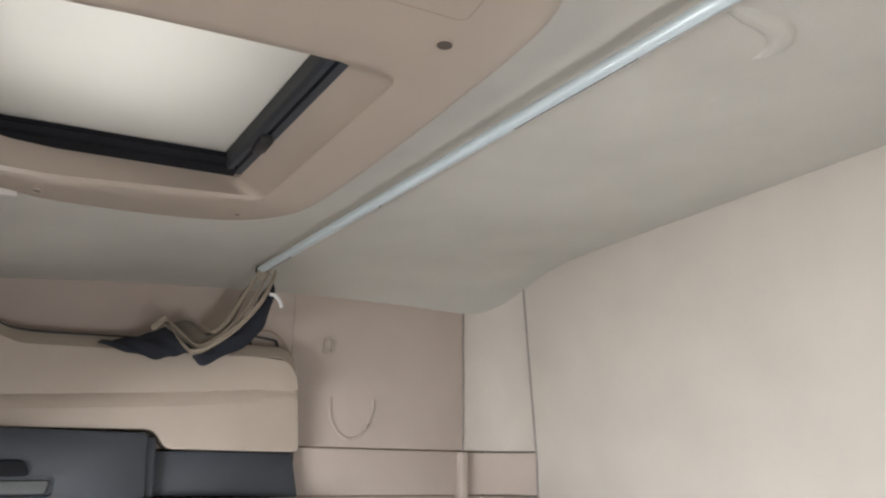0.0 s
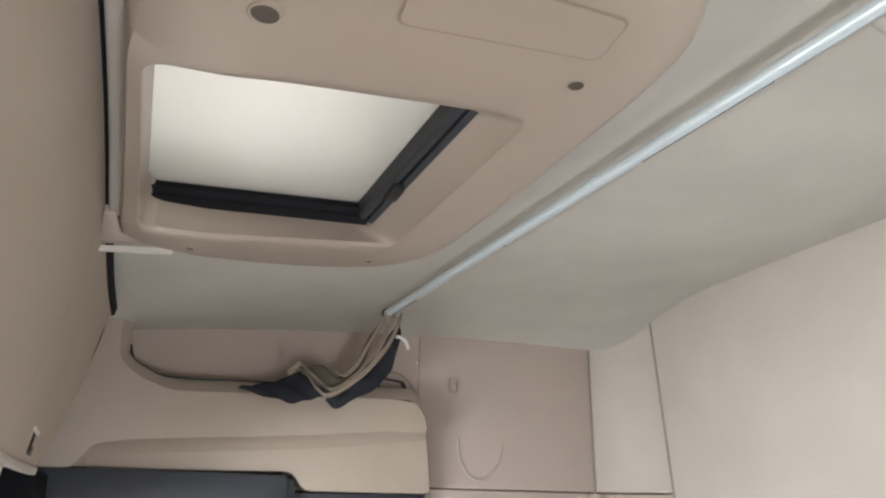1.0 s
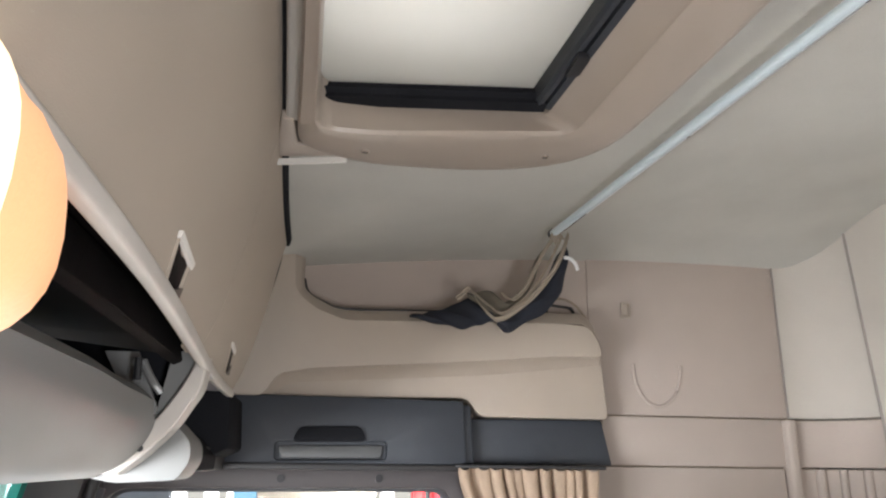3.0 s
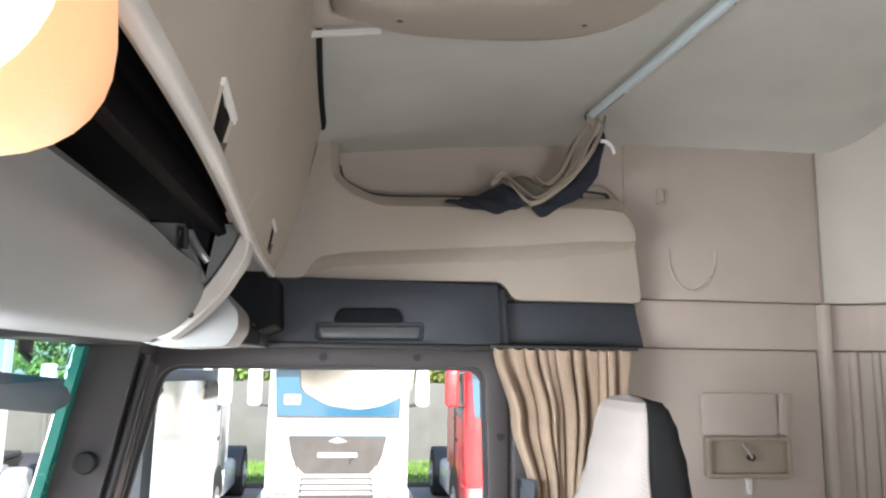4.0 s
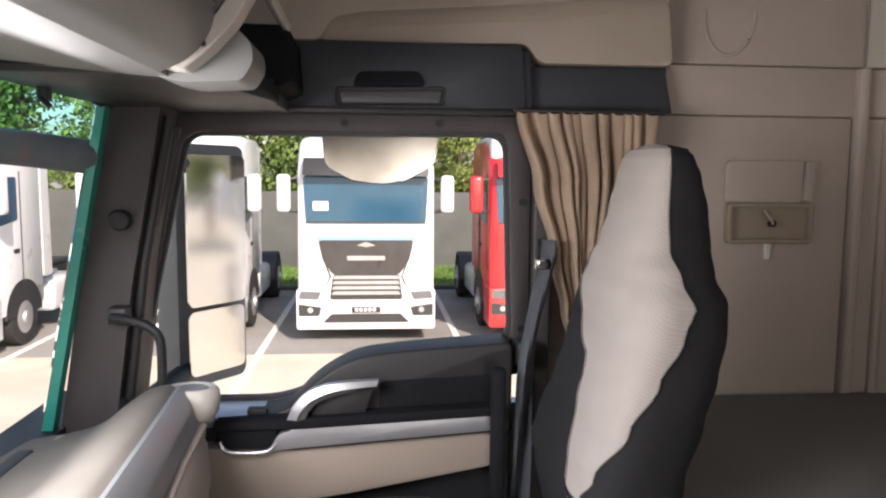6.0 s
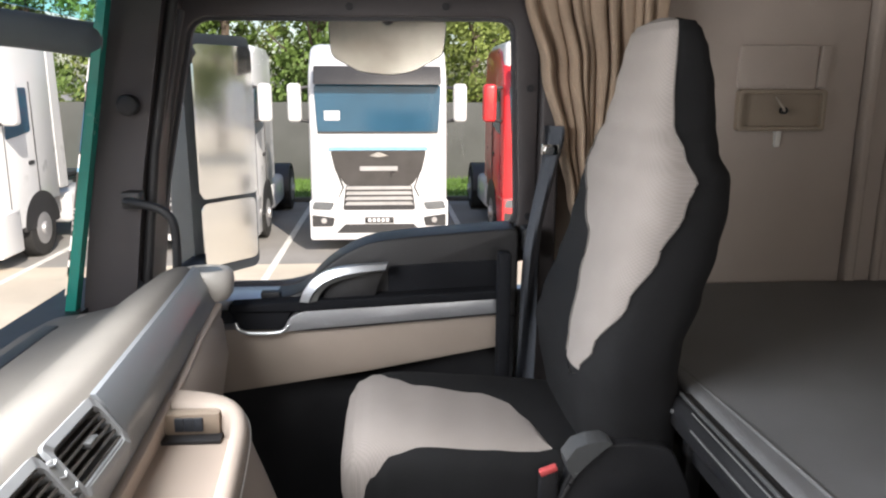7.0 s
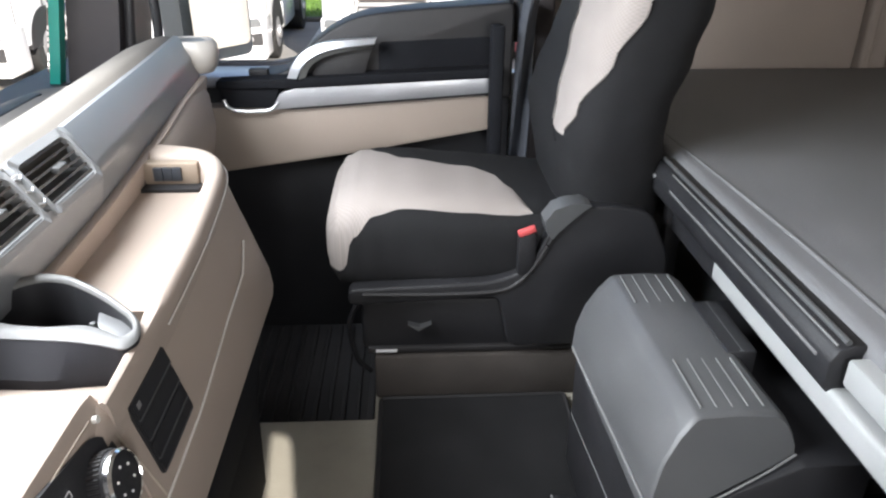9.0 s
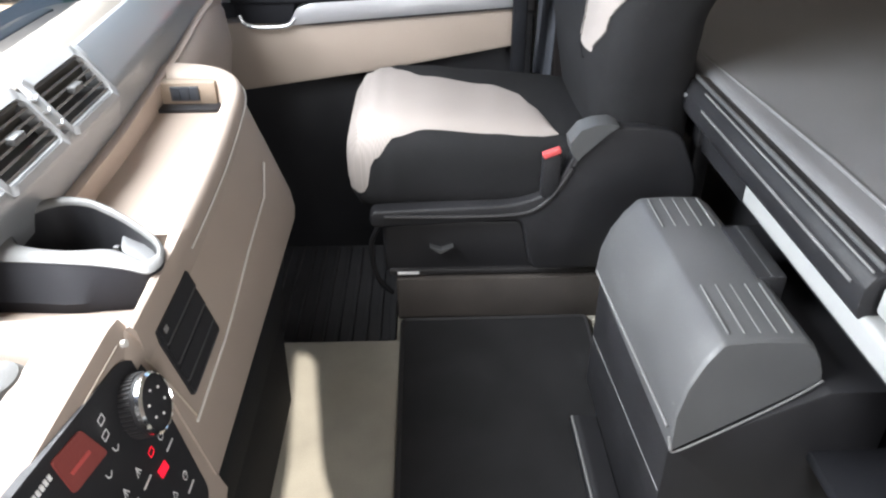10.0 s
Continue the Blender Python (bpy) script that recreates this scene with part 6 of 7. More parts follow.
# ---- bed ----
def bed():
    b = thing("bed", "dark grey lower bunk with a black and silver front rail", "bed")
    part("mattress", bevelled(box(0.895, 1.79, -0.18, 2.14, 0.38, 0.478), 0.02, 3), MATTRESS, b, "dark grey cloth mattress")
    part("mattress_piping", tube([(0.920, 1.60, 0.4755), (0.931, 1.30, 0.4785), (0.938, 1.10, 0.4785), (0.941, 0.60, 0.4785), (0.941, -0.15, 0.4785)], 0.0032, 8), PIPING, b, "grey piped edge")
    rail = [(0.862, 0.425), (0.862, 0.452), (0.870, 0.466), (0.888, 0.472), (0.905, 0.468), (0.905, 0.41), (0.868, 0.412)]
    r = part("front_rail", prism(rail, "xz", 0.862, 1.445, 0.004), BLACK, b)
    part("rail_groove", box(0.8605, 0.864, 0.885, 1.35, 0.4450, 0.4490, 0.001), LINEGREY, r, "fine silver line")
    part("rail_line", tube([(0.8715, 0.87, 0.4672), (0.8715, 1.37, 0.4672)], 0.0014, 6), RIMGREY, r)
    part("rail_edge", tube([(0.880, 0.866, 0.472), (0.880, 1.44, 0.472)], 0.0035, 8), BOXGREY, r)
    part("rail_screw", disc((0.861, 1.425, 0.446), (1, 0, 0), 0.004, 0.004, 12), SILVER, r)
    part("lower_bar", prism(rounded([(0.868, 0.385), (0.868, 0.420), (0.902, 0.420), (0.902, 0.385)], 0.008), "xz", -0.17, 1.165, 0.003), BEDBAR, b, "pale aluminium bar")
    part("near_rail", box(0.875, 0.91, -0.17, 0.855, 0.430, 0.462, 0.004), BEDBAR, b)
    part("slat_base", box(0.91, 1.79, -0.18, 2.14, 0.34, 0.38), BLACK, b)
    part("bunk_front", box(1.02, 1.06, -0.18, 2.14, -0.02, 0.34, 0.006), BLACK, b)
    part("stay", box(0.90, 0.93, 1.44, 1.47, 0.0, 0.40, 0.006), BLACK, b)


bed()


def cool_box():
    b = thing("cool_box", "charcoal plastic box with a ribbed rounded lid under the bunk", "cool box")
    lid = [(0.689, 0.245), (0.692, 0.285), (0.703, 0.320), (0.720, 0.349), (0.737, 0.3690), (0.743, 0.3715), (0.785, 0.3735), (0.826, 0.3720), (0.838, 0.364), (0.846, 0.350), (0.850, 0.335), (0.850, 0.326)]

    def sec(y, k=0.0, lean=0.0):
        cx = 0.77
        return [(cx + (x - cx) * (1 - k) + 0.027 * (1.21 - y), y + lean * (z - 0.245) / 0.126, z - 0.127 * k * (z - 0.245) / 0.126) for x, z in lid]
    rows = [sec(0.850, 0.025, 0.032), sec(0.853, 0.008, 0.032), sec(0.858, 0.0, 0.032), sec(0.93, 0, 0.006), sec(0.95), sec(1.10), sec(1.20), sec(1.213, 0.02), sec(1.219, 0.06)]
    part("lid", rows_mesh(rows), BOXGREY, b, "rounded charcoal lid")
    part("lid_seam", tube(curve([(0.699, 0.8505, 0.2455), (0.706, 0.8495, 0.2435), (0.74, 0.8515, 0.262), (0.79, 0.857, 0.289), (0.829, 0.862, 0.311), (0.858, 0.868, 0.328)]), 0.0013, 6), LINEGREY, b)
    part("lid_bead", tube([(0.6895, 1.205, 0.249), (0.6935, 1.04, 0.257), (0.6975, 0.866, 0.266)], 0.0018, 8), LINEGREY, b)
    part("bead_end", tube([(0.6985, 0.858, 0.258), (0.700, 0.850, 0.246)], 0.0020, 8), LINEGREY, b)
    for y0, y1 in ((0.896, 0.988), (1.126, 1.203)):
        for k in range(5):
            x = 0.7485 + 0.0175 * k + 0.027 * (1.21 - (y0 + y1) / 2)
            part("rib", box(x - 0.0009, x + 0.0009, y0, y1, 0.3715, 0.3742, 0.0006), LINEGREY, b)
    part("body", prism([(0.698, 0.02), (0.698, 0.2435), (0.712, 0.2455), (0.862, 0.324), (0.94, 0.324), (0.94, 0.02)], "xz", 0.853, 1.212, 0.004), BLACK, b)
    part("body_seam", tube([(0.6985, 1.205, 0.121), (0.6985, 1.03, 0.147), (0.6985, 0.856, 0.172)], 0.0012, 6), LINEGREY, b)
    part("hinge_recess", box(0.826, 0.865, 0.998, 1.122, 0.335, 0.3748, 0.004), BLACK, b)
    part("hinge_bar", tube([(0.846, 1.0, 0.366), (0.846, 1.12, 0.366)], 0.009, 12), BOXGREY, b)
    part("side_shelf", box(0.86, 1.02, -0.1, 0.90, 0.22, 0.236, 0.004), MATTBLACK, b)
    part("foot_rail", prism(rounded([(0.655, 0.0), (0.655, 0.022), (0.668, 0.026), (0.70, 0.02), (0.70, 0.0)], 0.004), "xz", 0.50, 1.125), BLACK, b)
    part("foot_edge", tube([(0.658, 0.5, 0.024), (0.658, 1.125, 0.024)], 0.0022, 8), LINEGREY, b)


cool_box()


# ---- mats ----
def mats():
    m = thing("floor_mat", "black cloth floor mat with a bound edge on the tunnel", "mat")
    pts = rounded([(0.382, 1.403), (0.735, 1.405), (0.70, 0.30), (0.382, 0.30)], 0.012)
    part("carpet", prism(pts, "xy", 0.001, 0.010), MAT, m)
    part("binding", tube([(x, y, 0.008) for x, y in pts] + [(pts[0][0], pts[0][1], 0.008)], 0.0045, 8), DARK, m, "bound edge")
    r = thing("rubber_mat", "black ribbed rubber footwell mat", "mat")
    part("base", prism(rounded([(0.02, 1.40), (0.02, 2.06), (0.355, 2.06), (0.355, 1.40)], 0.03), "xy", -0.20, -0.190), RUBBER, r)
    part("border", ring(rounded([(0.02, 1.40), (0.02, 2.06), (0.355, 2.06), (0.355, 1.40)], 0.03), rounded([(0.035, 1.415), (0.035, 2.045), (0.34, 2.045), (0.34, 1.415)], 0.02), "xy", -0.195, -0.176, 0.003), RUBBER, r)
    for k in range(9):
        part("rib", box(0.055 + k * 0.032, 0.065 + k * 0.032, 1.44, 1.98, -0.191, -0.181, 0.002), RUBBER, r)
    part("foot_ramp", prism([(-0.28, 0.05), (0.02, -0.19), (-0.28, -0.19)], "xz", 1.40, 2.06), BLACK, r)


mats()


# ---- outside ----
GZ = -2.00


def mirrors():
    m = thing("door_mirror", "grey mirror housing with two glasses outside the door", "mirror")
    # glass faces rearwards and inwards
    n = Vector((0.785, -0.62, 0)).normalized()
    s = Vector((n.y, -n.x, 0))
    def pl(name, c, w, z0, z1, t, mat, r=0.02):
        c = Vector((c[0], c[1], 0))
        f = lambda u, z, h: c + s * u + n * h + Vector((0, 0, z))
        pts = rounded([(-w / 2, z0), (-w / 2, z1), (w / 2, z1), (w / 2, z0)], r, 4)
        return part(name, rows_mesh([[f(u, z, 0) for u, z in pts], [f(u, z, t) for u, z in pts]]), mat, m)
    pl("housing", (-0.10, 2.47), 0.24, 0.44, 1.13, -0.09, pm("mirror_housing_plastic", (0.15, 0.165, 0.17), 0.5), 0.03)
    pl("main_glass", (-0.085, 2.455), 0.205, 0.675, 1.10, 0.008, MIRROR)
    pl("wide_glass", (-0.090, 2.455), 0.195, 0.478, 0.662, 0.010, MIRROR)
    part("arm", tube([(-0.14, 2.50, 1.05), (-0.20, 2.2, 1.12), (-0.22, 2.16, 1.12)], 0.03, 10), TDARK, m)
    part("arm", tube([(-0.14, 2.50, 0.50), (-0.22, 2.2, 0.46), (-0.25, 2.16, 0.46)], 0.03, 10), TDARK, m)
    k = thing("kerb_mirror", "rounded kerb mirror hanging over the door window", "mirror")
    pts = rounded([(0.215, 1.175), (0.222, 1.075), (0.30, 1.032), (0.385, 1.022), (0.46, 1.034), (0.545, 1.080), (0.555, 1.175)], 0.02, 4)
    # mottled beige puts the reflected ground into the mirror's own colour
    part("glass", prism(pts, "xz", 2.497, 2.502), pm("kerb_mirror_beige_reflection", (0.50, 0.46, 0.38), 0.22, 0.7, var=0.25, scale=5, bump=0), k)
    part("housing", rows_mesh([[(x, 2.503, z) for x, z in pts], [(0.385 + (x - 0.385) * 1.02, 2.51, 1.1 + (z - 1.1) * 1.03) for x, z in pts], [(0.385 + (x - 0.385) * 0.8, 2.58, 1.12 + (z - 1.12) * 0.8) for x, z in pts]]), TDARK, k)
    part("arm", tube([(0.385, 2.56, 1.14), (0.385, 2.40, 1.25), (0.385, 2.18, 1.27)], 0.02, 8), TDARK, k)
    f = thing("front_mirror", "dark arm of the front mirror outside the windscreen", "mirror")
    part("arm", tube(curve([(-0.22, 1.93, 1.08), (-0.42, 1.80, 1.10), (-0.62, 1.66, 1.06), (-0.66, 1.62, 0.99)]), 0.036, 12), pm("grey_arm_plastic", (0.09, 0.105, 0.115), 0.8, spec=0.2), f)
    part("head", rows_mesh([[(-0.72 + dx, 1.56 + 0.12 * math.cos(a), 0.93 + 0.07 * math.sin(a)) for a in [2 * math.pi * i / 20 for i in range(20)]] for dx in (0.0, 0.05)]), TDARK, f)


mirrors()


def rounded_box(x0, x1, y0, y1, z0, z1, r):
    return box(x0, x1, y0, y1, z0, z1, r, 4)


def wheel(parent, x, y, side, r=0.50, w=0.30):
    t = part("wheel", disc((x, y, r), (1, 0, 0), r, w, 28, 0.04), TYRE, parent, "black tyre on a grey rim")
    part("rim", disc((x + side * (w / 2 - 0.02), y, r), (1, 0, 0), 0.29, 0.06, 24, 0.02), RIM, t)
    part("hub", disc((x + side * (w / 2 + 0.02), y, r), (1, 0, 0), 0.12, 0.08, 16, 0.02), RIM, t)


def truck(label, paint, group="parked trucks", white_top=False):
    """A tractor unit that faces -y, its front at y = 0, standing on z = 0."""
    t = thing("truck", label, "truck", group)
    body = [(0.0, 0.60), (0.01, 1.95), (0.10, 3.08), (0.20, 3.32), (0.50, 3.66), (0.80, 3.74), (2.25, 3.74), (2.25, 0.95), (1.9, 0.95), (1.9, 0.60)]
    rows = []
    for x, e in ((-1.235, 0.10), (-1.21, 0.05), (-1.16, 0.02), (-1.05, 0.0), (0, 0.0), (1.05, 0.0), (1.16, 0.02), (1.21, 0.05), (1.235, 0.10)):
        rows.append([(x, y + (e if y < 1 else -e), z - (e if z > 1.5 else -e * 0.3)) for y, z in body])
    part("cab", bevelled(rows_mesh(rows), 0.02, 2, 50), paint, t)
    if white_top:
        part("roof_fairing", rounded_box(-1.2, 1.2, 0.25, 2.2, 3.15, 3.80, 0.12), TWHITE, t, "white roof fairing")

    def front(pts, off, mat, name, parent, label="", d=0.05, r=0.05):
        """A flat piece on the cab's nose."""
        def yy(z):
            return 0.01 * (z - 0.6) / 1.35 if z < 1.95 else 0.01 + 0.09 * (z - 1.95) / 1.13
        rr = rounded(pts, r, 3)
        return part(name, rows_mesh([[(x, yy(z) - off, z) for x, z in rr], [(x, yy(z) + d, z) for x, z in rr]]), mat, parent, label, smooth=False)
    w = front([(-1.08, 2.16), (-1.13, 3.03), (1.13, 3.03), (1.08, 2.16)], 0.012, TGLASS, "windscreen", t, "dark blue windscreen", r=0.09)
    front([(-0.95, 2.40), (-0.95, 2.56), (-0.68, 2.56), (-0.68, 2.40)], 0.018, LEGEND, "sticker", w, r=0.01)
    front([(-1.08, 2.165), (-1.08, 2.20), (1.08, 2.20), (1.08, 2.165)], 0.02, TDARK, "wiper_cowl", w, r=0.01)
    part("sun_visor", prism([(-0.16, 3.02), (0.06, 3.34), (0.12, 3.34), (0.10, 3.02)], "yz", -1.12, 1.12, 0.02), TDARK if paint is TWHITE else paint, t, "grey tinted visor")
    part("roof_window", prism(rounded([(-0.75, 3.46), (-0.70, 3.54), (0.70, 3.54), (0.75, 3.46)], 0.02), "xz", 0.30, 0.36), TDARK, t)
    g = front([(-0.86, 1.86), (0.86, 1.86), (0.78, 1.50), (0.60, 1.24), (-0.60, 1.24), (-0.78, 1.50)], 0.012, pm("grille_panel", (0.050, 0.047, 0.046), 0.3, var=0.2, scale=3, bump=0), "grille", t, "dark upper grille panel")
    front([(-0.34, 1.50), (-0.34, 1.58), (0.34, 1.58), (0.34, 1.50)], 0.02, RIM, "name_bar", g, r=0.01)
    front([(-0.17, 1.77), (0, 1.84), (0.17, 1.77), (0, 1.74)], 0.022, CHROME, "emblem", g, r=0.01)
    front([(-0.90, 1.87), (-0.88, 1.93), (0.88, 1.93), (0.90, 1.87)], 0.03, pm("nose_strip_blue", (0.20, 0.42, 0.60), 0.3, bump=0), "nose_strip", g, r=0.01)
    for k in range(4):
        z = 1.16 - 0.095 * k
        front([(-0.60 - 0.01 * k, z), (-0.58, z + 0.06), (0.58, z + 0.06), (0.60 + 0.01 * k, z)], 0.03, RIM, "grille_bar", g, r=0.01)
    front([(-0.66, 0.78), (-0.60, 1.24), (0.60, 1.24), (0.66, 0.78)], 0.008, TDARK, "grille_back", g)
    bp = part("bumper", prism(rounded([(-1.25, 0.25), (-1.25, 0.98), (-0.80, 0.98), (-0.66, 0.74), (0.66, 0.74), (0.80, 0.98), (1.25, 0.98), (1.25, 0.25)], 0.05, 4), "xz", -0.10, 0.6, 0.03), paint, t)
    part("lower_intake", prism(rounded([(-0.78, 0.38), (-0.62, 0.54), (0.62, 0.54), (0.78, 0.38)], 0.02), "xz", -0.112, -0.09), TDARK, bp)
    part("number_plate", box(-0.26, 0.26, -0.120, -0.108, 0.56, 0.67, 0.004), TDARK, bp)
    for k in range(5):
        part("plate_bar", box(-0.2 + 0.08 * k, -0.15 + 0.08 * k, -0.123, -0.119, 0.585, 0.645), LEGEND, bp)
    for sx in (-1, 1):
        h = part("headlamp", prism(rounded([(sx * 0.86, 0.80), (sx * 0.80, 0.94), (sx * 1.17, 0.96), (sx * 1.21, 0.82)], 0.04), "xz", -0.115, -0.05), pm("headlamp_glass", (0.16, 0.17, 0.18), 0.15, 0.3, bump=0), t, "clear headlamp")
        part("lamp_surround", prism(rounded([(sx * 0.84, 0.50), (sx * 0.80, 0.66), (sx * 1.21, 0.72), (sx * 1.21, 0.50)], 0.03), "xz", -0.108, -0.09), TDARK, h)
        part("fog_lamp", disc((sx * 1.0, -0.11, 0.61), (0, 1, 0), 0.05, 0.02, 16), RIM, h)
        part("cheek_line", prism([(sx * 0.80, 1.60), (sx * 0.66, 1.20), (sx * 0.74, 1.02), (sx * 0.72, 1.02), (sx * 0.63, 1.20), (sx * 0.78, 1.60)], "xz", -0.012, 0.02), TDARK, t)
        mr = part("mirror_housing", rounded_box(min(sx * 1.36, sx * 1.60), max(sx * 1.36, sx * 1.60), 0.05, 0.30, 2.36, 3.04, 0.07), TWHITE if paint is TWHITE else TRED, t)
        part("mirror_arm", joined(tube([(sx * 1.2, 0.25, 2.98), (sx * 1.42, 0.16, 2.95)], 0.03, 8), tube([(sx * 1.2, 0.25, 2.36), (sx * 1.42, 0.16, 2.40)], 0.03, 8)), TDARK, mr)
        part("door_window", prism(rounded([(0.42, 2.12), (0.50, 2.95), (1.28, 2.95), (1.28, 2.22), (0.85, 2.16)], 0.06), "yz", min(sx * 1.19, sx * 1.245), max(sx * 1.19, sx * 1.245)), TGLASS, t, "dark side window")
        part("door_gap", tube([(sx * 1.236, 1.40, 1.0), (sx * 1.236, 1.40, 3.05)], 0.014, 6), TDARK, t)
        part("door_gap", tube([(sx * 1.236, 0.36, 1.0), (sx * 1.236, 0.40, 3.05)], 0.010, 6), TDARK, t)
        part("door_grip", box(min(sx * 1.21, sx * 1.255), max(sx * 1.21, sx * 1.255), 1.1, 1.3, 1.65, 1.72, 0.01), TDARK, t)
        part("air_deflector", prism(rounded([(2.25, 1.1), (2.25, 3.65), (2.55, 3.55), (2.60, 1.1)], 0.05), "yz", min(sx * 1.17, sx * 1.22), max(sx * 1.17, sx * 1.22)), paint, t)
        part("wheel_arch", prism([(1.40 + 0.66 * math.cos(a), 0.55 + 0.62 * math.sin(a)) for a in [math.pi * i / 14 for i in range(15)]], "yz", min(sx * 1.0, sx * 1.245), max(sx * 1.0, sx * 1.245)), TDARK, t)
        wheel(t, sx * 1.09, 1.40, sx)
        wheel(t, sx * 1.0, 4.95, sx, 0.50, 0.55)
        part("mudguard", prism([(4.95 + 0.64 * math.cos(a), 0.52 + 0.62 * math.sin(a)) for a in [math.pi * i / 14 for i in range(15)]] + [(4.95 + 0.58 * math.cos(a), 0.52 + 0.56 * math.sin(a)) for a in [math.pi * (14 - i) / 14 for i in range(15)]], "yz", min(sx * 0.72, sx * 1.26), max(sx * 0.72, sx * 1.26)), TDARK, t)
        part("fuel_tank", rounded_box(min(sx * 0.55, sx * 1.2), max(sx * 0.55, sx * 1.2), 2.65, 4.1, 0.35, 0.98, 0.12), TWHITE, t)
    part("chassis", joined(box(-0.45, -0.36, 0.8, 6.0, 0.75, 1.02), box(0.36, 0.45, 0.8, 6.0, 0.75, 1.02), box(-0.45, 0.45, 5.85, 5.95, 0.75, 1.02)), TDARK, t)
    part("fifth_wheel", box(-0.45, 0.45, 4.3, 5.3, 1.03, 1.15, 0.04), TDARK, t)
    part("catwalk", box(-0.9, 0.9, 2.35, 3.6, 1.03, 1.08, 0.01), RIM, t)
    part("front_step", box(-1.1, 1.1, -0.02, 0.5, 0.28, 0.62, 0.02), TDARK, t)
    return t


tk = truck("white tractor unit parked nose towards the cab", TWHITE)
tk.location = (0.22, 13.50, GZ)
copy_thing(tk, pose(-3.27, 13.6, GZ))
copy_thing(tk, pose(-7.0, 12.2, GZ))
copy_thing(tk, pose(-11.2, 12.4, GZ))
copy_thing(tk, pose(9.0, 4.3, GZ, 0, 0, -90))
rt = truck("red tractor unit with a white roof parked in the row", TRED, white_top=True)
rt.location = (3.72, 13.5, GZ)


def grounds():
    g = part("ground", box(-400, 400, -400, 900, GZ - 0.5, GZ), ASPHALT, kind="structure")
    tagged(g, "grey asphalt lorry park", "ground")
    ap = part("pavement", box(-60, 60, -40, 12.6, GZ, GZ + 0.006), APRON, kind="structure")
    tagged(ap, "pale dry concrete apron", "pavement")
    for x in (-9.7, -5.6, -1.58, 1.92, 5.6):
        l = part("bay_line", box(x - 0.06, x + 0.06, 8.8, 19.0, GZ, GZ + 0.010), PAINTLINE, smooth=False)
        tagged(l, "worn white bay line on asphalt", "road marking", "bay lines")
    k = part("kerb", box(-60, 60, 19.5, 19.65, GZ, GZ + 0.12, 0.02), CONCRETE, kind="structure")
    tagged(k, "low pale concrete kerb", "kerb")
    v = part("verge", box(-60, 60, 19.65, 60, GZ, GZ + 0.10), GRASS, kind="structure")
    tagged(v, "strip of grass before the wall", "grass")
    random.seed(3)
    verts, faces = [], []
    for i in range(9000):
        x, y = random.uniform(-14, 10), random.uniform(19.7, 23.4)
        h, a = random.uniform(0.06, 0.18), random.uniform(0, 6.28)
        n = len(verts)
        dx, dy = 0.02 * math.cos(a), 0.02 * math.sin(a)
        verts += [(x - dx, y - dy, GZ + 0.1), (x + dx, y + dy, GZ + 0.1), (x + random.uniform(-.05, .05), y + random.uniform(-.05, .05), GZ + 0.1 + h)]
        faces.append((n, n + 1, n + 2))
    me = bpy.data.meshes.new("grass")
    me.from_pydata(verts, [], faces)
    me.materials.append(GRASS)
    tagged(new("grass", me), "short green grass along the wall", "grass", kind="stuff")
    w = thing("boundary_wall", "grey-brown boundary wall with posts", "wall")
    tagged(w, kind="structure")
    part("panel", box(-60, 60, 23.5, 23.7, GZ, 0.50, 0.01), CONCRETE, w)
    for i in range(22):
        part("post", box(-40 + i * 3.5, -39.85 + i * 3.5, 23.4, 23.5, GZ, 0.58, 0.01), CONCRETE, w)


grounds()


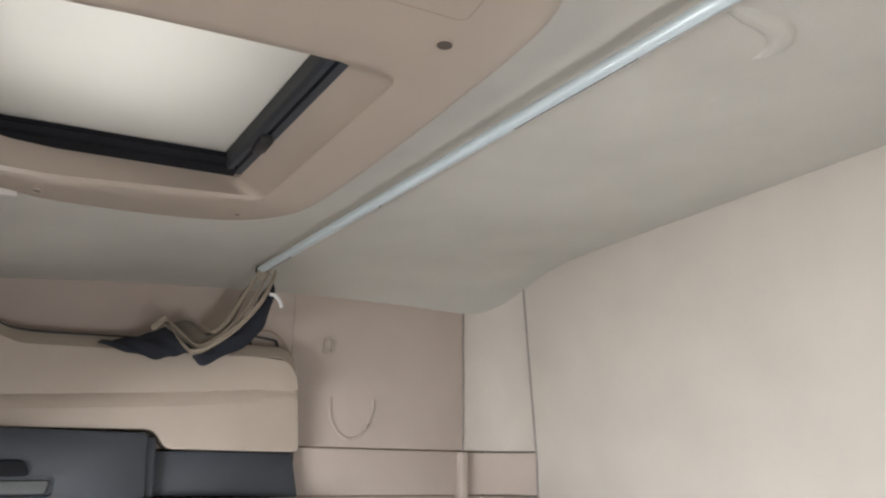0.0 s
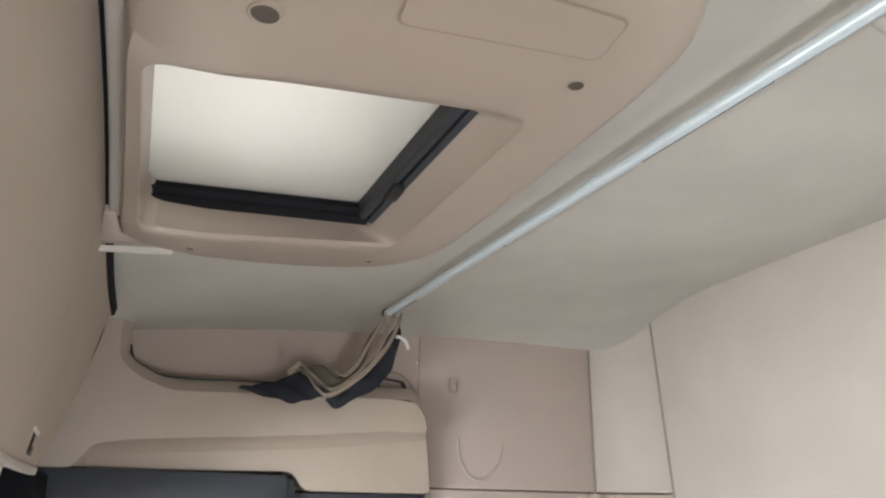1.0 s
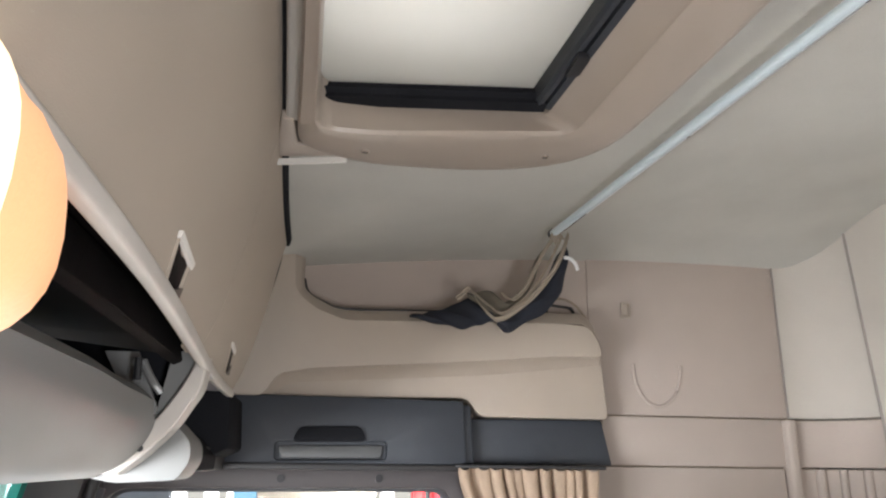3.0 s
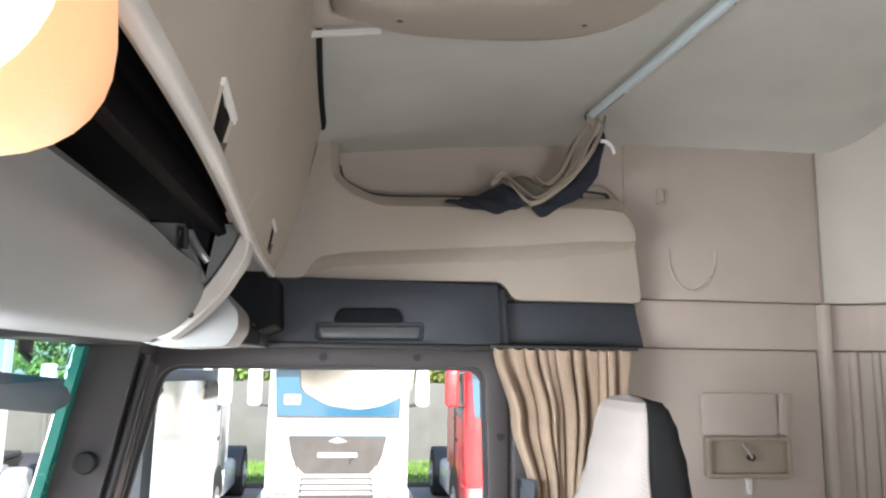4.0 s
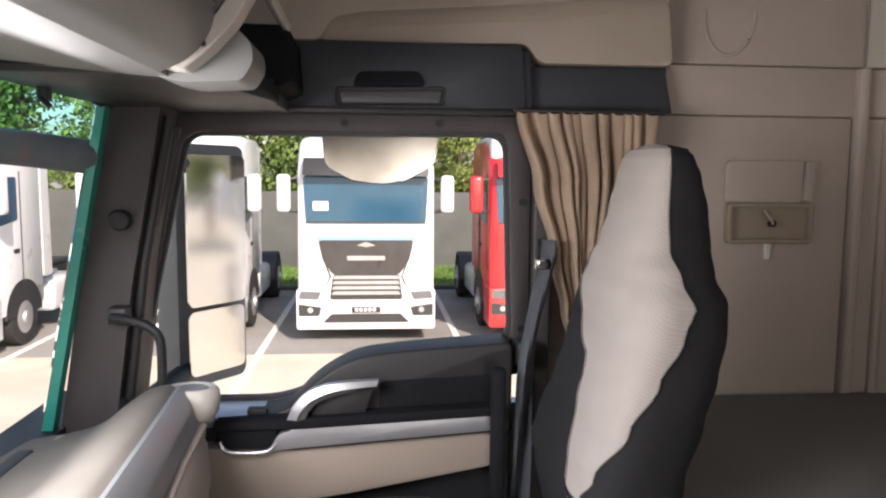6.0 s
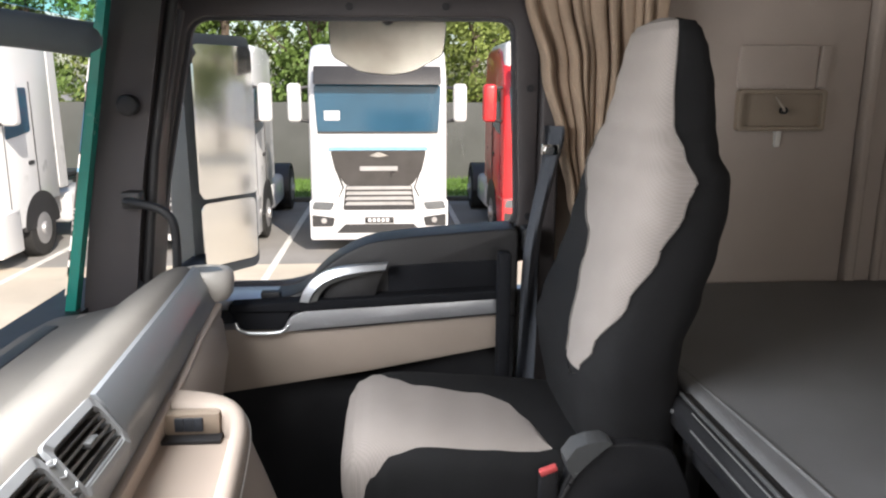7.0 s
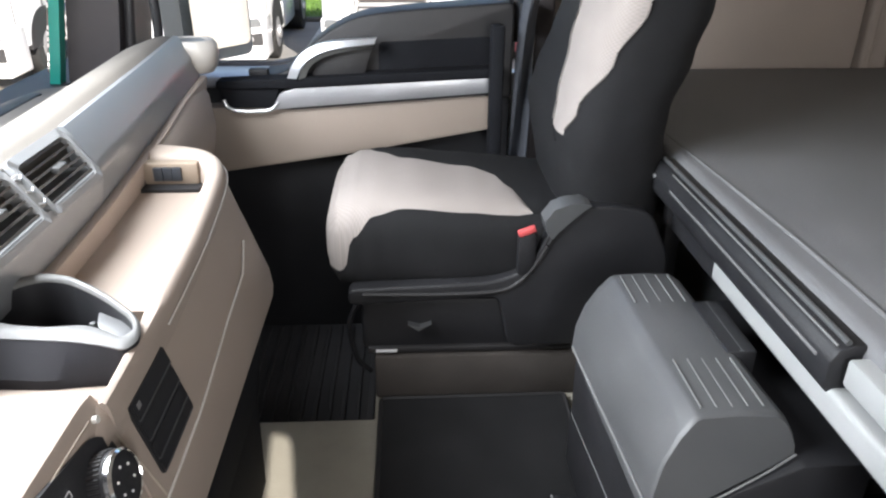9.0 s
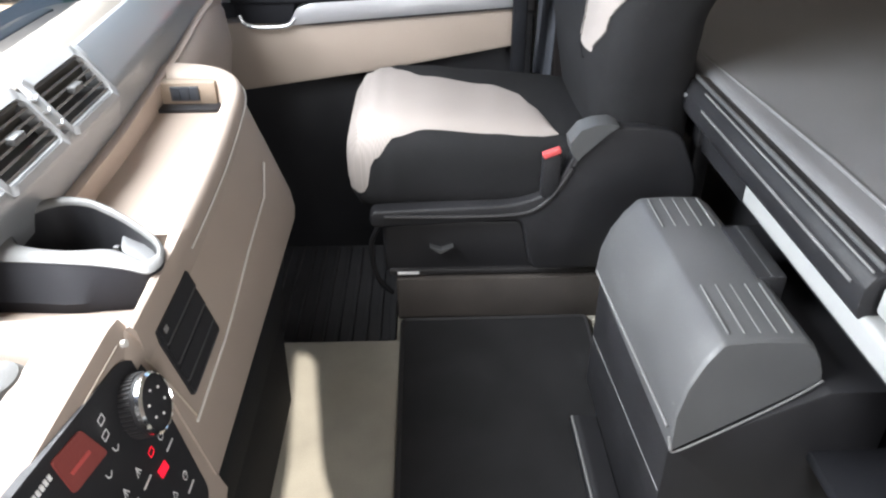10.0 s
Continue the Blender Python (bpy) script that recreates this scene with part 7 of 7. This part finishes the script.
def tree(seed, h, r, mat):
    random.seed(seed)
    t = thing("tree", "leafy green tree behind the wall", "tree", "trees behind the wall")
    part("trunk", tube(curve([(0, 0, 0), (0.1, 0.05, h * 0.3), (-0.05, 0.1, h * 0.6), (0.05, 0, h * 0.85)]), [0.20] * 9 + [0.15] * 8 + [0.1] * 8, 8), BARK, t)
    for i in range(5):
        a = random.uniform(0, 6.28)
        part("limb", tube([(0, 0, h * (0.35 + 0.08 * i)), (r * 0.4 * math.cos(a), r * 0.4 * math.sin(a), h * (0.5 + 0.08 * i)), (r * 0.8 * math.cos(a), r * 0.8 * math.sin(a), h * (0.6 + 0.08 * i))], [0.08, 0.05, 0.02], 6), BARK, t)
    clumps = [(random.gauss(0, r * 0.42), random.gauss(0, r * 0.42), h * random.uniform(0.25, 0.98), random.uniform(0.4, 0.9)) for i in range(46)]
    verts, faces = [], []
    for cx, cy, cz, cr in clumps:
        for i in range(150):
            d = Vector((random.gauss(0, 1), random.gauss(0, 1), random.gauss(0, 0.8)))
            p = Vector((cx, cy, cz)) + d.normalized() * cr * random.uniform(0.5, 1.1)
            q = Vector((random.gauss(0, 1), random.gauss(0, 1), random.gauss(0, 1))).normalized()
            s = q.orthogonal().normalized()
            u = q.cross(s)
            k = random.uniform(0.06, 0.13)
            n = len(verts)
            verts += [p - s * k, p + u * k * 0.6, p + s * k, p - u * k * 0.6]
            faces.append((n, n + 1, n + 2, n + 3))
    me = bpy.data.meshes.new("crown")
    me.from_pydata([tuple(v) for v in verts], [], faces)
    me.materials.append(mat)
    c = new("crown", me)
    c.parent = t
    return t


ta = tree(5, 8.0, 2.6, LEAF)
ta.location = (-2.2, 28, GZ)
tb = tree(8, 7.0, 2.8, LEAF2)
tb.location = (3.6, 27.5, GZ)
random.seed(11)
for i, (x, y) in enumerate(((-5.5, 28.5), (0.8, 29.5), (7.0, 28.6), (-9.0, 28.0), (-12.5, 28.5), (-16.5, 28.2), (-20.5, 29), (10.5, 29.5), (14.5, 28.5), (-25, 29), (-30, 29), (30.0, 8.0), (32.5, 3.0), (31.0, -2.5), (34.0, -7.5), (2.2, 31.5), (-3.8, 31.8), (-7.4, 31.2), (-14.6, 31.4), (5.4, 31.4))):
    src = ta if random.random() < 0.55 else tb
    o = copy_thing(src, pose(x, y, GZ, 0, 0, random.uniform(0, 360)))
    o.scale = (1, 1, random.uniform(0.9, 1.25))
